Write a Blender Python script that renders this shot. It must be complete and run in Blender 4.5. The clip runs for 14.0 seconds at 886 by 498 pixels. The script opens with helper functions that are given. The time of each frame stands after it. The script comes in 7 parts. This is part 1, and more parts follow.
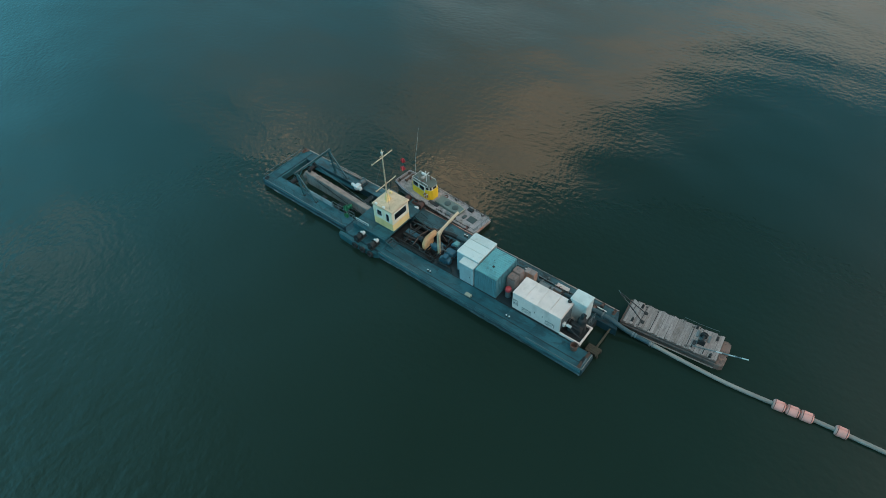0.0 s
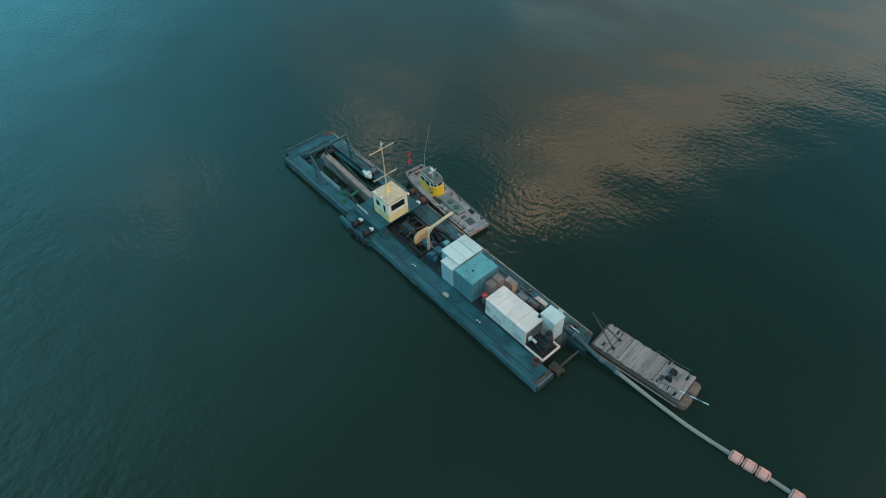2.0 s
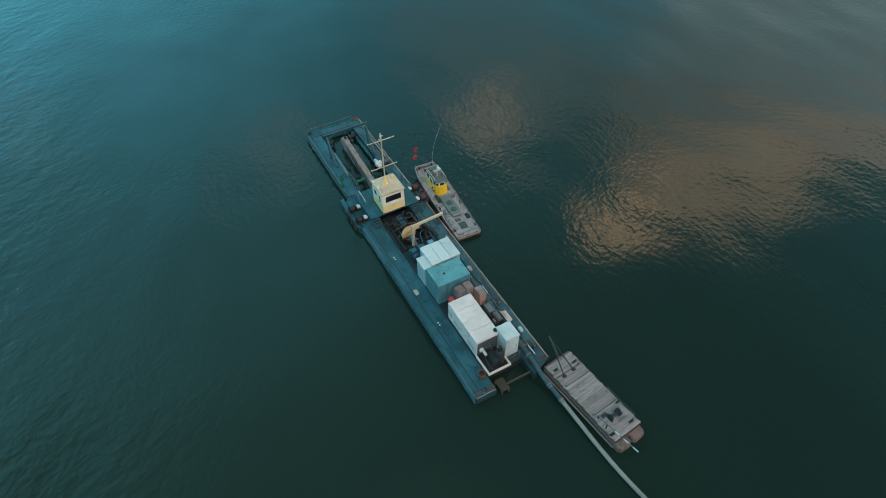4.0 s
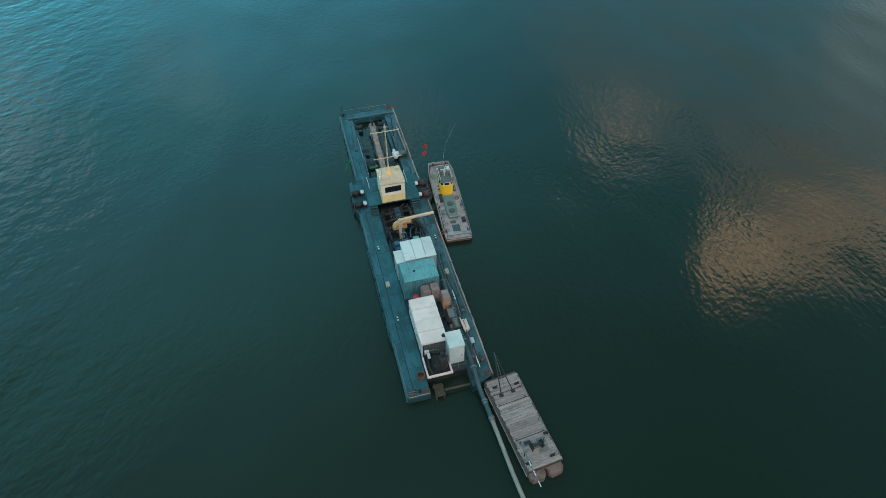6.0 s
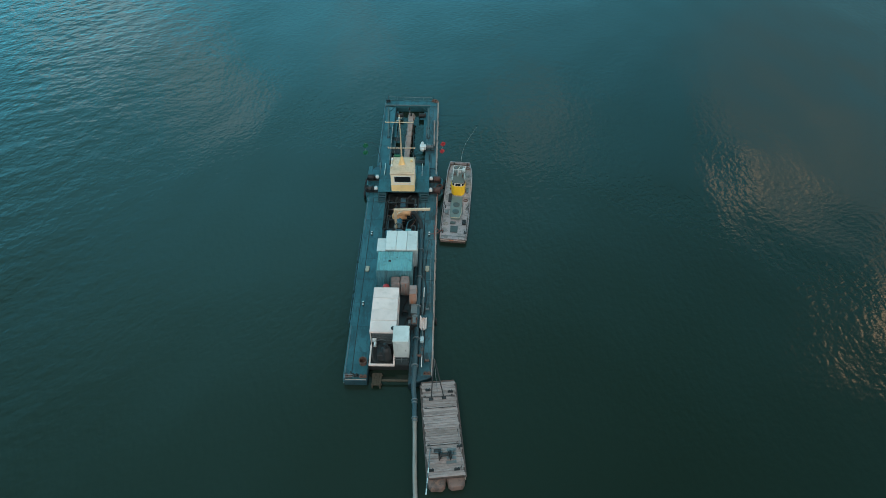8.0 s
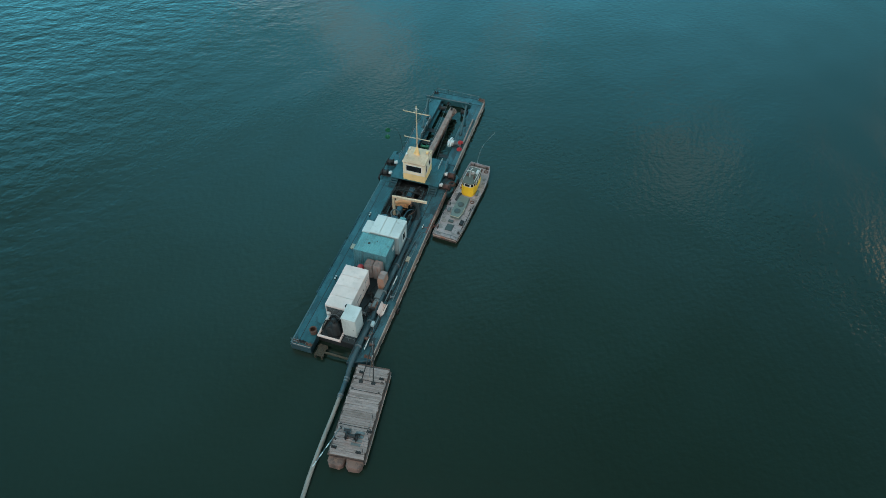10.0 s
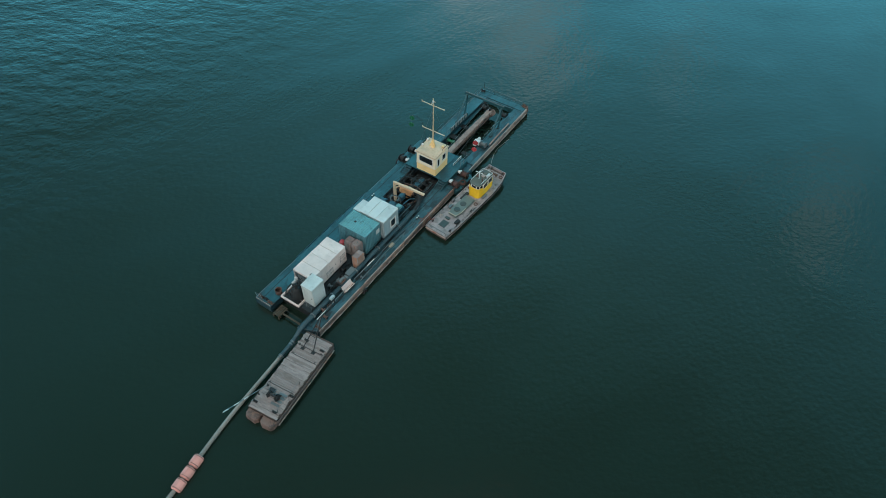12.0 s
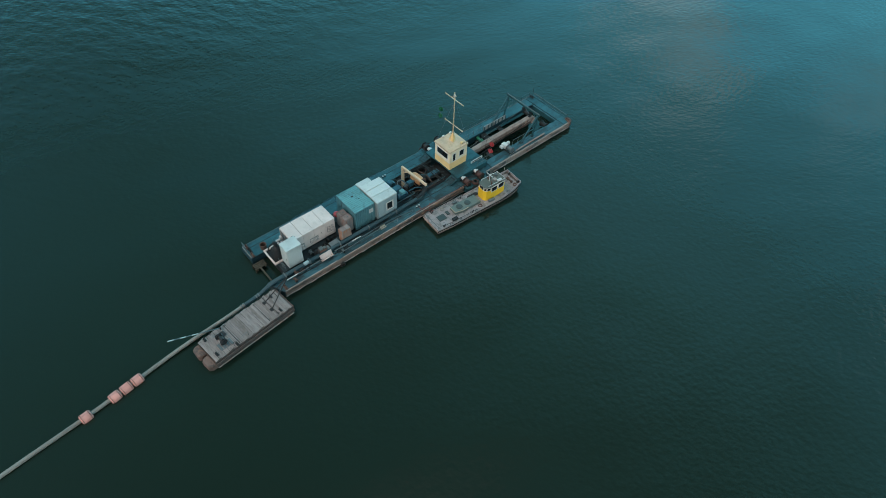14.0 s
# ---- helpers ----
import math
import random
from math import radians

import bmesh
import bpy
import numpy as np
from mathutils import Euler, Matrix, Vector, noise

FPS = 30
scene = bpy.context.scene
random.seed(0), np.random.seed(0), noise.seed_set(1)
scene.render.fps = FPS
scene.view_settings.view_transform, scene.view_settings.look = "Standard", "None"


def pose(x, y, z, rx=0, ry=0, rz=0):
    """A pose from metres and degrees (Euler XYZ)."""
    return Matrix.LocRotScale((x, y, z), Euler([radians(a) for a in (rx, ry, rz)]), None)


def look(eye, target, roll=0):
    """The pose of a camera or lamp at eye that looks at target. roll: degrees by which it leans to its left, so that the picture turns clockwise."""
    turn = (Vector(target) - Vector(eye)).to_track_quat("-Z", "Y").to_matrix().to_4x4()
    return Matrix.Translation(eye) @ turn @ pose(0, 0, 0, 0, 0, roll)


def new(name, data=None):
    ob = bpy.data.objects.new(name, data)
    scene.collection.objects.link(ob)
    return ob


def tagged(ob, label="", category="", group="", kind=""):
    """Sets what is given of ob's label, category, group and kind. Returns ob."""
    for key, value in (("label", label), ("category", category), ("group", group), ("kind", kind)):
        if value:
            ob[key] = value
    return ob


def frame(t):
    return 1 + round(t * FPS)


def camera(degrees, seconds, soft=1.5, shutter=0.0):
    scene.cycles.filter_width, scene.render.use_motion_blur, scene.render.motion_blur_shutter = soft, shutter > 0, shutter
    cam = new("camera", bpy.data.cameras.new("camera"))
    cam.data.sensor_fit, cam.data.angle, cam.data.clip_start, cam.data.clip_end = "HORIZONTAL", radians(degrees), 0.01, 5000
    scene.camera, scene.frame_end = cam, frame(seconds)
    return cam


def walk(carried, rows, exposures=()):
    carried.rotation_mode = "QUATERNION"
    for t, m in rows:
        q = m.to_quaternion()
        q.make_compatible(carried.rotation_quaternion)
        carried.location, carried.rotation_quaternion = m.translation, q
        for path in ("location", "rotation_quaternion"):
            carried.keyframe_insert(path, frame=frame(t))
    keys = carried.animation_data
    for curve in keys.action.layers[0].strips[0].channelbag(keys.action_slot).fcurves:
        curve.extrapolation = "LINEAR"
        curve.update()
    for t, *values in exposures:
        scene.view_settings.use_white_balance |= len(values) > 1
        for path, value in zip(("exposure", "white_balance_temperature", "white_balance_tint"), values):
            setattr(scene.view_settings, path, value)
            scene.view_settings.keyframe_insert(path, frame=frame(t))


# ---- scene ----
cam = camera(70.0, 14.0, soft=0.72)
PATH = [
    (0, (-31.107, -7.714, 49.879), (0.452, 18.921, 6.352), -2.60),
    (0.5, (-29.476, -9.467, 50.059), (0.685, 18.508, 6.382), -2.84),
    (1, (-27.817, -11.189, 50.199), (0.935, 18.096, 6.430), -2.89),
    (1.5, (-26.087, -12.880, 50.308), (1.194, 17.647, 6.447), -2.67),
    (2, (-24.252, -14.537, 50.397), (1.562, 17.210, 6.514), -2.69),
    (2.5, (-22.287, -16.153, 50.472), (1.989, 16.782, 6.587), -2.52),
    (3, (-20.172, -17.718, 50.542), (2.441, 16.316, 6.607), -1.99),
    (3.5, (-17.896, -19.218, 50.612), (3.028, 15.880, 6.676), -1.68),
    (4, (-15.452, -20.638, 50.686), (3.651, 15.479, 6.747), -1.37),
    (4.5, (-12.841, -21.961, 50.769), (4.303, 15.114, 6.821), -1.07),
    (5, (-10.067, -23.169, 50.864), (4.978, 14.786, 6.898), -0.79),
    (5.5, (-7.140, -24.244, 50.973), (5.669, 14.492, 6.979), -0.52),
    (6, (-4.073, -25.165, 51.096), (6.256, 14.191, 7.001), -0.47),
    (6.5, (-0.883, -25.915, 51.234), (6.911, 13.948, 7.073), -0.35),
    (7, (2.411, -26.476, 51.387), (7.497, 13.761, 7.170), -0.05),
    (7.5, (5.787, -26.830, 51.553), (8.181, 13.567, 7.254), 0.23),
    (8, (9.220, -26.963, 51.729), (8.904, 13.434, 7.368), 0.42),
    (8.5, (12.685, -26.863, 51.914), (9.657, 13.308, 7.450), 0.67),
    (9, (16.158, -26.520, 52.104), (10.430, 13.230, 7.526), 0.91),
    (9.5, (19.611, -25.926, 52.294), (11.221, 13.209, 7.595), 1.16),
    (10, (23.019, -25.081, 52.480), (12.026, 13.253, 7.651), 1.42),
    (10.5, (26.358, -23.985, 52.657), (12.842, 13.370, 7.691), 1.67),
    (11, (29.604, -22.644, 52.819), (13.683, 13.579, 7.714), 1.48),
    (11.5, (32.735, -21.071, 52.959), (14.441, 13.820, 7.705), 1.61),
    (12, (35.734, -19.284, 53.071), (15.221, 14.167, 7.681), 2.14),
    (12.5, (38.583, -17.305, 53.149), (15.911, 14.525, 7.620), 2.41),
    (13, (41.272, -15.165, 53.183), (16.549, 14.962, 7.564), 2.43),
    (13.5, (43.792, -12.904, 53.167), (17.211, 15.405, 7.428), 2.59),
    (14, (46.141, -10.565, 53.092), (17.777, 15.839, 7.285), 2.85),
]
walk(cam, [(t, look(eye, target, roll)) for t, eye, target, roll in PATH])

# ---- world, sun, exposure ----
def direction(az, el):
    a, e = radians(az), radians(el)
    return (math.sin(a) * math.cos(e), math.cos(a) * math.cos(e), math.sin(e))


SUN_AZ, SUN_EL = -146.0, 56.0
scene.view_settings.exposure = 0.0

world = bpy.data.worlds.new("evening_sky")
scene.world = world
world.use_nodes = True
wn, wl = world.node_tree.nodes, world.node_tree.links
wn.clear()


def wmath(op, a, b=None, c=None):
    n = wn.new("ShaderNodeMath")
    n.operation = op
    for i, v in enumerate((a, b, c)):
        if v is None:
            continue
        if isinstance(v, (int, float)):
            n.inputs[i].default_value = v
        else:
            wl.new(v, n.inputs[i])
    return n.outputs[0]


def wmix(fac, a, b):
    n = wn.new("ShaderNodeMix")
    n.data_type = "RGBA"
    for sock, v in ((n.inputs[0], fac), (n.inputs[6], a), (n.inputs[7], b)):
        if isinstance(v, (int, float)):
            sock.default_value = v
        elif isinstance(v, tuple):
            sock.default_value = (*v, 1)
        else:
            wl.new(v, sock)
    return n.outputs[2]


sky = wn.new("ShaderNodeTexSky")
sky.sky_type, sky.sun_disc = "NISHITA", False
sky.sun_elevation, sky.sun_rotation = radians(SUN_EL), radians(SUN_AZ)
sky.air_density, sky.dust_density, sky.ozone_density = 1.0, 1.2, 2.0
where = wn.new("ShaderNodeTexCoord").outputs["Generated"]
# billows that fray the clouds
billow = wn.new("ShaderNodeTexNoise")
billow.inputs["Scale"].default_value, billow.inputs["Detail"].default_value = 7.0, 5.0
wl.new(where, billow.inputs["Vector"])
shift = wn.new("ShaderNodeVectorMath")
shift.operation = "MULTIPLY_ADD"
wl.new(billow.outputs["Color"], shift.inputs[0])
shift.inputs[1].default_value, shift.inputs[2].default_value = (0.06, 0.06, 0.05), (-0.03, -0.03, -0.025)
bent = wn.new("ShaderNodeVectorMath")
bent.operation = "ADD"
wl.new(where, bent.inputs[0])
wl.new(shift.outputs[0], bent.inputs[1])
norm = wn.new("ShaderNodeVectorMath")
norm.operation = "NORMALIZE"
wl.new(bent.outputs[0], norm.inputs[0])


def cloud(az, el, inner, outer, weight):
    dot = wn.new("ShaderNodeVectorMath")
    dot.operation = "DOT_PRODUCT"
    wl.new(norm.outputs[0], dot.inputs[0])
    dot.inputs[1].default_value = direction(az, el)
    r = wn.new("ShaderNodeMapRange")
    r.interpolation_type = "SMOOTHSTEP"
    wl.new(dot.outputs["Value"], r.inputs[0])
    r.inputs[1].default_value, r.inputs[2].default_value = math.cos(radians(outer)), math.cos(radians(inner))
    r.inputs[4].default_value = weight
    return r.outputs[0]


# small loose clouds: azimuth, elevation, core and outer radius, weight
CLOUDS = ((31.4, 35.6, 0.1, 1.7, 0.26), (33.4, 36.9, 0.1, 1.8, 0.5), (35.6, 36.6, 0.1, 1.5, 0.22), (38.0, 37.0, 0.1, 1.4, 0.18), (40.8, 37.4, 0.1, 1.3, 0.1), (48.6, 41.9, 0.4, 2.6, 0.42), (50.6, 42.0, 0.4, 2.4, 0.5), (49.8, 43.0, 0.2, 2.0, 0.85), (53.6, 41.0, 0.4, 2.6, 0.42), (57.5, 38.8, 0.4, 3.2, 0.3), (62.5, 36.6, 0.8, 4.4, 0.28), (88, 23, 1, 5, 0.2),
          (8.8, 36.8, 0.2, 4.4, 0.075), (-23.2, 31.2, 0.2, 4.6, 0.11), (-9.6, 30, 0.2, 3.0, 0.05), (-30, 23, 1, 6.5, 0.13))
cover = None
for c in CLOUDS:
    m = cloud(*c)
    cover = m if cover is None else wmath("MAXIMUM", cover, m)

# the great sunlit cloud bank: an upper rim whose height runs with the azimuth, dull in its depth
bank = wn.new("ShaderNodeSeparateXYZ")
wl.new(norm.outputs[0], bank.inputs[0])
bank_az = wmath("MULTIPLY", wmath("ARCTAN2", bank.outputs["X"], bank.outputs["Y"]), 180 / math.pi)
bank_el = wmath("MULTIPLY", wmath("ARCSINE", bank.outputs["Z"]), 180 / math.pi)
along = wn.new("ShaderNodeMapRange")
wl.new(bank_az, along.inputs[0])
along.inputs[1].default_value, along.inputs[2].default_value = 20, 110


def profile(rows):
    """A value that follows the azimuth from 20 to 110 degrees."""
    r = wn.new("ShaderNodeValToRGB")
    r.color_ramp.interpolation = "B_SPLINE"
    wl.new(along.outputs[0], r.inputs[0])
    stops = r.color_ramp.elements
    for k, (az, v) in enumerate(rows):
        at = (az - 20) / 90
        e = stops[k] if k < 2 else stops.new(at)
        e.position, e.color = at, (v, v, v, 1)
    return r.outputs[0]


rim = wmath("MULTIPLY", profile(((20, 0.28), (110, 0.15), (26, 0.33), (29, 0.35), (32, 0.366), (36, 0.362), (40, 0.348), (44.8, 0.356), (47.6, 0.41), (49.5, 0.438), (52, 0.437), (57, 0.412), (62, 0.388), (66, 0.37), (70, 0.35), (75, 0.315), (80, 0.28), (85, 0.252), (92, 0.24), (100, 0.20))), 100.0)
lit = profile(((20, 0.0), (110, 0.02), (26, 0.03), (31, 0.07), (36, 0.07), (42, 0.045), (46, 0.07), (49, 0.2), (53, 0.27), (59, 0.27), (68, 0.245), (78, 0.185), (90, 0.14)))
depth = wmath("SUBTRACT", rim, bank_el)
edge = wn.new("ShaderNodeMapRange")
edge.interpolation_type = "SMOOTHSTEP"
wl.new(depth, edge.inputs[0])
edge.inputs[1].default_value, edge.inputs[2].default_value = -1.4, 1.2
fade = wn.new("ShaderNodeMapRange")
fade.interpolation_type = "SMOOTHSTEP"
wl.new(depth, fade.inputs[0])
fade.inputs[1].default_value, fade.inputs[2].default_value, fade.inputs[3].default_value, fade.inputs[4].default_value = 1.5, 12.0, 1.0, 0.27
bank_cover = wmath("MULTIPLY", wmath("MULTIPLY", lit, edge.outputs[0]), fade.outputs[0])
tatter = wn.new("ShaderNodeTexNoise")
tatter.inputs["Scale"].default_value, tatter.inputs["Detail"].default_value = 16.0, 4.0
stretch = wn.new("ShaderNodeMapping")
stretch.inputs["Scale"].default_value = (1, 1, 2.2)
wl.new(where, stretch.inputs["Vector"])
wl.new(stretch.outputs[0], tatter.inputs["Vector"])
fray = wn.new("ShaderNodeMapRange")
fray.interpolation_type = "SMOOTHSTEP"
wl.new(tatter.outputs["Fac"], fray.inputs[0])
fray.inputs[1].default_value, fray.inputs[2].default_value, fray.inputs[3].default_value = 0.36, 0.6, 0.68
cover = wmath("MULTIPLY", wmath("MAXIMUM", cover, bank_cover), fray.outputs[0])


def lobe(az, el, inner, outer):
    """How far a direction lies within a wide part of the sky."""
    dot = wn.new("ShaderNodeVectorMath")
    dot.operation = "DOT_PRODUCT"
    wl.new(where, dot.inputs[0])
    dot.inputs[1].default_value = direction(az, el)
    r = wn.new("ShaderNodeMapRange")
    r.interpolation_type = "SMOOTHSTEP"
    wl.new(dot.outputs["Value"], r.inputs[0])
    r.inputs[1].default_value, r.inputs[2].default_value = math.cos(radians(outer)), math.cos(radians(inner))
    return r.outputs[0]


# evening haze: teal low down, dull high up
rise = wn.new("ShaderNodeSeparateXYZ")
wl.new(where, rise.inputs[0])
tone = wn.new("ShaderNodeValToRGB")
wl.new(rise.outputs["Z"], tone.inputs[0])
tone.color_ramp.elements[0].position, tone.color_ramp.elements[0].color = 0.30, (0.13, 0.66, 0.88, 1)
# pale zenith cap outside the view, added to light upward faces
tone.color_ramp.elements[1].position, tone.color_ramp.elements[1].color = 0.985, (0.40, 0.40, 0.40, 1)
for at, col in ((0.45, (0.125, 0.605, 0.82, 1)), (0.62, (0.128, 0.505, 0.65, 1)), (0.76, (0.11, 0.36, 0.42, 1)), (0.86, (0.076, 0.21, 0.232, 1)), (0.93, (0.061, 0.14, 0.147, 1))):
    tone.color_ramp.elements.new(at).color = col
haze = wn.new("ShaderNodeVectorMath")
haze.operation = "SCALE"
wl.new(tone.outputs[0], haze.inputs[0])
wl.new(wmath("MULTIPLY", wmath("MULTIPLY_ADD", lobe(-28, 24, 8, 52), 18.5, 11.5), wmath("ADD", wmath("MULTIPLY_ADD", lobe(-95, 48, 12, 52), -0.22, 1.0), wmath("MULTIPLY_ADD", lobe(28, 46, 5, 19), 0.36, wmath("SUBTRACT", wmath("MULTIPLY", lobe(-28, 66, 6, 30), 0.42), wmath("MULTIPLY", lobe(62, 52, 8, 26), 0.3))))), haze.inputs[3])
veil = wmix(0.88, sky.outputs[0], haze.outputs[0])
# warm glow outside the view, added to brighten the starboard walls
veil = wmix(lobe(152, 20, 12, 60), veil, (13.5, 11.9, 11.0))
glow = wmix(cover, veil, (86.0, 56.0, 33.0))
back = wn.new("ShaderNodeBackground")
back.inputs["Strength"].default_value = 0.1
wl.new(glow, back.inputs["Color"])
wl.new(back.outputs[0], wn.new("ShaderNodeOutputWorld").inputs["Surface"])

sun = new("sun", bpy.data.lights.new("sun", "SUN"))
sun.data.energy, sun.data.angle, sun.data.color = 1.0, radians(14), (1.0, 0.93, 0.85)
sun.matrix_world = look(Vector(direction(SUN_AZ, SUN_EL)) * 200, (0, 0, 0))


# ---- materials ----
class Nodes:
    """Small builder for node materials."""

    def __init__(self, name, rough=0.5, metal=0.0):
        self.mat = bpy.data.materials.new(name)
        self.mat.use_nodes = True
        self.n, self.l = self.mat.node_tree.nodes, self.mat.node_tree.links
        self.b = self.n["Principled BSDF"]
        self.b.inputs["Roughness"].default_value, self.b.inputs["Metallic"].default_value = rough, metal
        self.pos = None

    def place(self):
        if self.pos is None:
            geo = self.n.new("ShaderNodeNewGeometry").outputs["Position"]
            rnd = self.n.new("ShaderNodeObjectInfo").outputs["Random"]
            v = self.n.new("ShaderNodeVectorMath")
            v.operation = "ADD"
            sc = self.n.new("ShaderNodeVectorMath")
            sc.operation = "SCALE"
            sc.inputs[0].default_value = (7.0, 13.0, 5.0)
            self.l.new(rnd, sc.inputs[3])
            self.l.new(geo, v.inputs[0])
            self.l.new(sc.outputs[0], v.inputs[1])
            self.pos = v.outputs[0]
        return self.pos

    def noise(self, scale, detail=4.0, stretch=(1, 1, 1), rough=0.6):
        m = self.n.new("ShaderNodeMapping")
        m.inputs["Scale"].default_value = stretch
        self.l.new(self.place(), m.inputs["Vector"])
        t = self.n.new("ShaderNodeTexNoise")
        t.inputs["Scale"].default_value, t.inputs["Detail"].default_value = scale, detail
        t.inputs["Roughness"].default_value = rough
        self.l.new(m.outputs[0], t.inputs["Vector"])
        return t.outputs["Fac"]

    def ramp(self, fac, lo, hi, out=1.0):
        r = self.n.new("ShaderNodeMapRange")
        r.interpolation_type = "SMOOTHSTEP"
        self.l.new(fac, r.inputs[0])
        r.inputs[1].default_value, r.inputs[2].default_value, r.inputs[4].default_value = lo, hi, out
        return r.outputs[0]

    def mix(self, fac, a, b, mode="MIX"):
        n = self.n.new("ShaderNodeMix")
        n.data_type, n.blend_type = "RGBA", mode
        for sock, v in ((n.inputs[0], fac), (n.inputs[6], a), (n.inputs[7], b)):
            if isinstance(v, (int, float)):
                sock.default_value = v
            elif isinstance(v, tuple):
                sock.default_value = (*v, 1)
            else:
                self.l.new(v, sock)
        return n.outputs[2]

    def finish(self, color, bump=None, strength=0.3, dist=0.02, rough=None):
        if isinstance(color, tuple):
            self.b.inputs["Base Color"].default_value = (*color, 1)
        else:
            self.l.new(color, self.b.inputs["Base Color"])
        if rough is not None:
            self.l.new(rough, self.b.inputs["Roughness"])
        if bump is not None:
            n = self.n.new("ShaderNodeBump")
            n.inputs["Strength"].default_value, n.inputs["Distance"].default_value = strength, dist
            self.l.new(bump, n.inputs["Height"])
            self.l.new(n.outputs[0], self.b.inputs["Normal"])
        return self.mat


RUST = (0.13, 0.055, 0.03)


def paint(name, color, worn=0.3, dirt=0.35, rough=0.5, rust=RUST, dirt_color=(0.035, 0.04, 0.04), streak=(1, 1, 0.25), fade=0.2, patch=0.0):
    """Weathered paint on steel: faded clouds, grime and rust where it has broken."""
    k = Nodes(name, rough)
    big, mid, fine = k.noise(0.35, 3), k.noise(1.6, 5, streak), k.noise(9.0, 4)
    pale = tuple(min(0.9, c * (1 + fade) + 0.03 * fade) for c in color)
    c = k.mix(k.ramp(big, 0.35, 0.65), color, pale)
    c = k.mix(k.ramp(mid, 0.52, 0.75, dirt), c, dirt_color)
    c = k.mix(k.ramp(fine, 0.5, 0.8, dirt * 0.6), c, dirt_color)
    if patch:
        c = k.mix(k.ramp(k.noise(0.9, 9, streak, 0.75), 0.5, 0.57, patch), c, dirt_color)
        c = k.mix(k.ramp(k.noise(3.1, 9, streak, 0.75), 0.56, 0.62, patch * 0.8), c, pale)
    chips = k.n.new("ShaderNodeMath")
    chips.operation = "MULTIPLY"
    k.l.new(k.ramp(k.noise(2.3, 8, streak, 0.7), 0.72 - 0.25 * worn, 0.78 - 0.2 * worn), chips.inputs[0])
    k.l.new(k.ramp(k.noise(0.6, 2), 0.35, 0.6), chips.inputs[1])
    c = k.mix(chips.outputs[0], c, rust)
    return k.finish(c, fine, 0.25, 0.01)


def plain(name, color, rough=0.5, metal=0.0, var=0.25):
    k = Nodes(name, rough, metal)
    dark = tuple(v * (1 - var) for v in color)
    c = k.mix(k.ramp(k.noise(3.0, 5), 0.35, 0.7), color, dark)
    return k.finish(c, k.noise(14.0, 3), 0.2, 0.01)


def timber(name, color, along=(1, 12, 4)):
    k = Nodes(name, 0.8)
    rnd = k.n.new("ShaderNodeObjectInfo").outputs["Random"]
    grain, spots = k.noise(2.0, 6, along), k.noise(1.2, 4)
    c = k.mix(k.ramp(grain, 0.3, 0.7), tuple(v * 0.7 for v in color), tuple(min(0.9, v * 1.2) for v in color))
    c = k.mix(k.ramp(spots, 0.48, 0.72, 0.75), c, tuple(v * 0.45 for v in color))
    c = k.mix(k.ramp(rnd, 0.35, 0.95, 0.5), c, (color[0] * 0.5, color[1] * 0.44, color[2] * 0.41))
    c = k.mix(k.ramp(rnd, 0.3, 0.0, 0.25), c, tuple(min(0.9, v * 1.35) for v in color))
    return k.finish(c, grain, 0.5, 0.01)


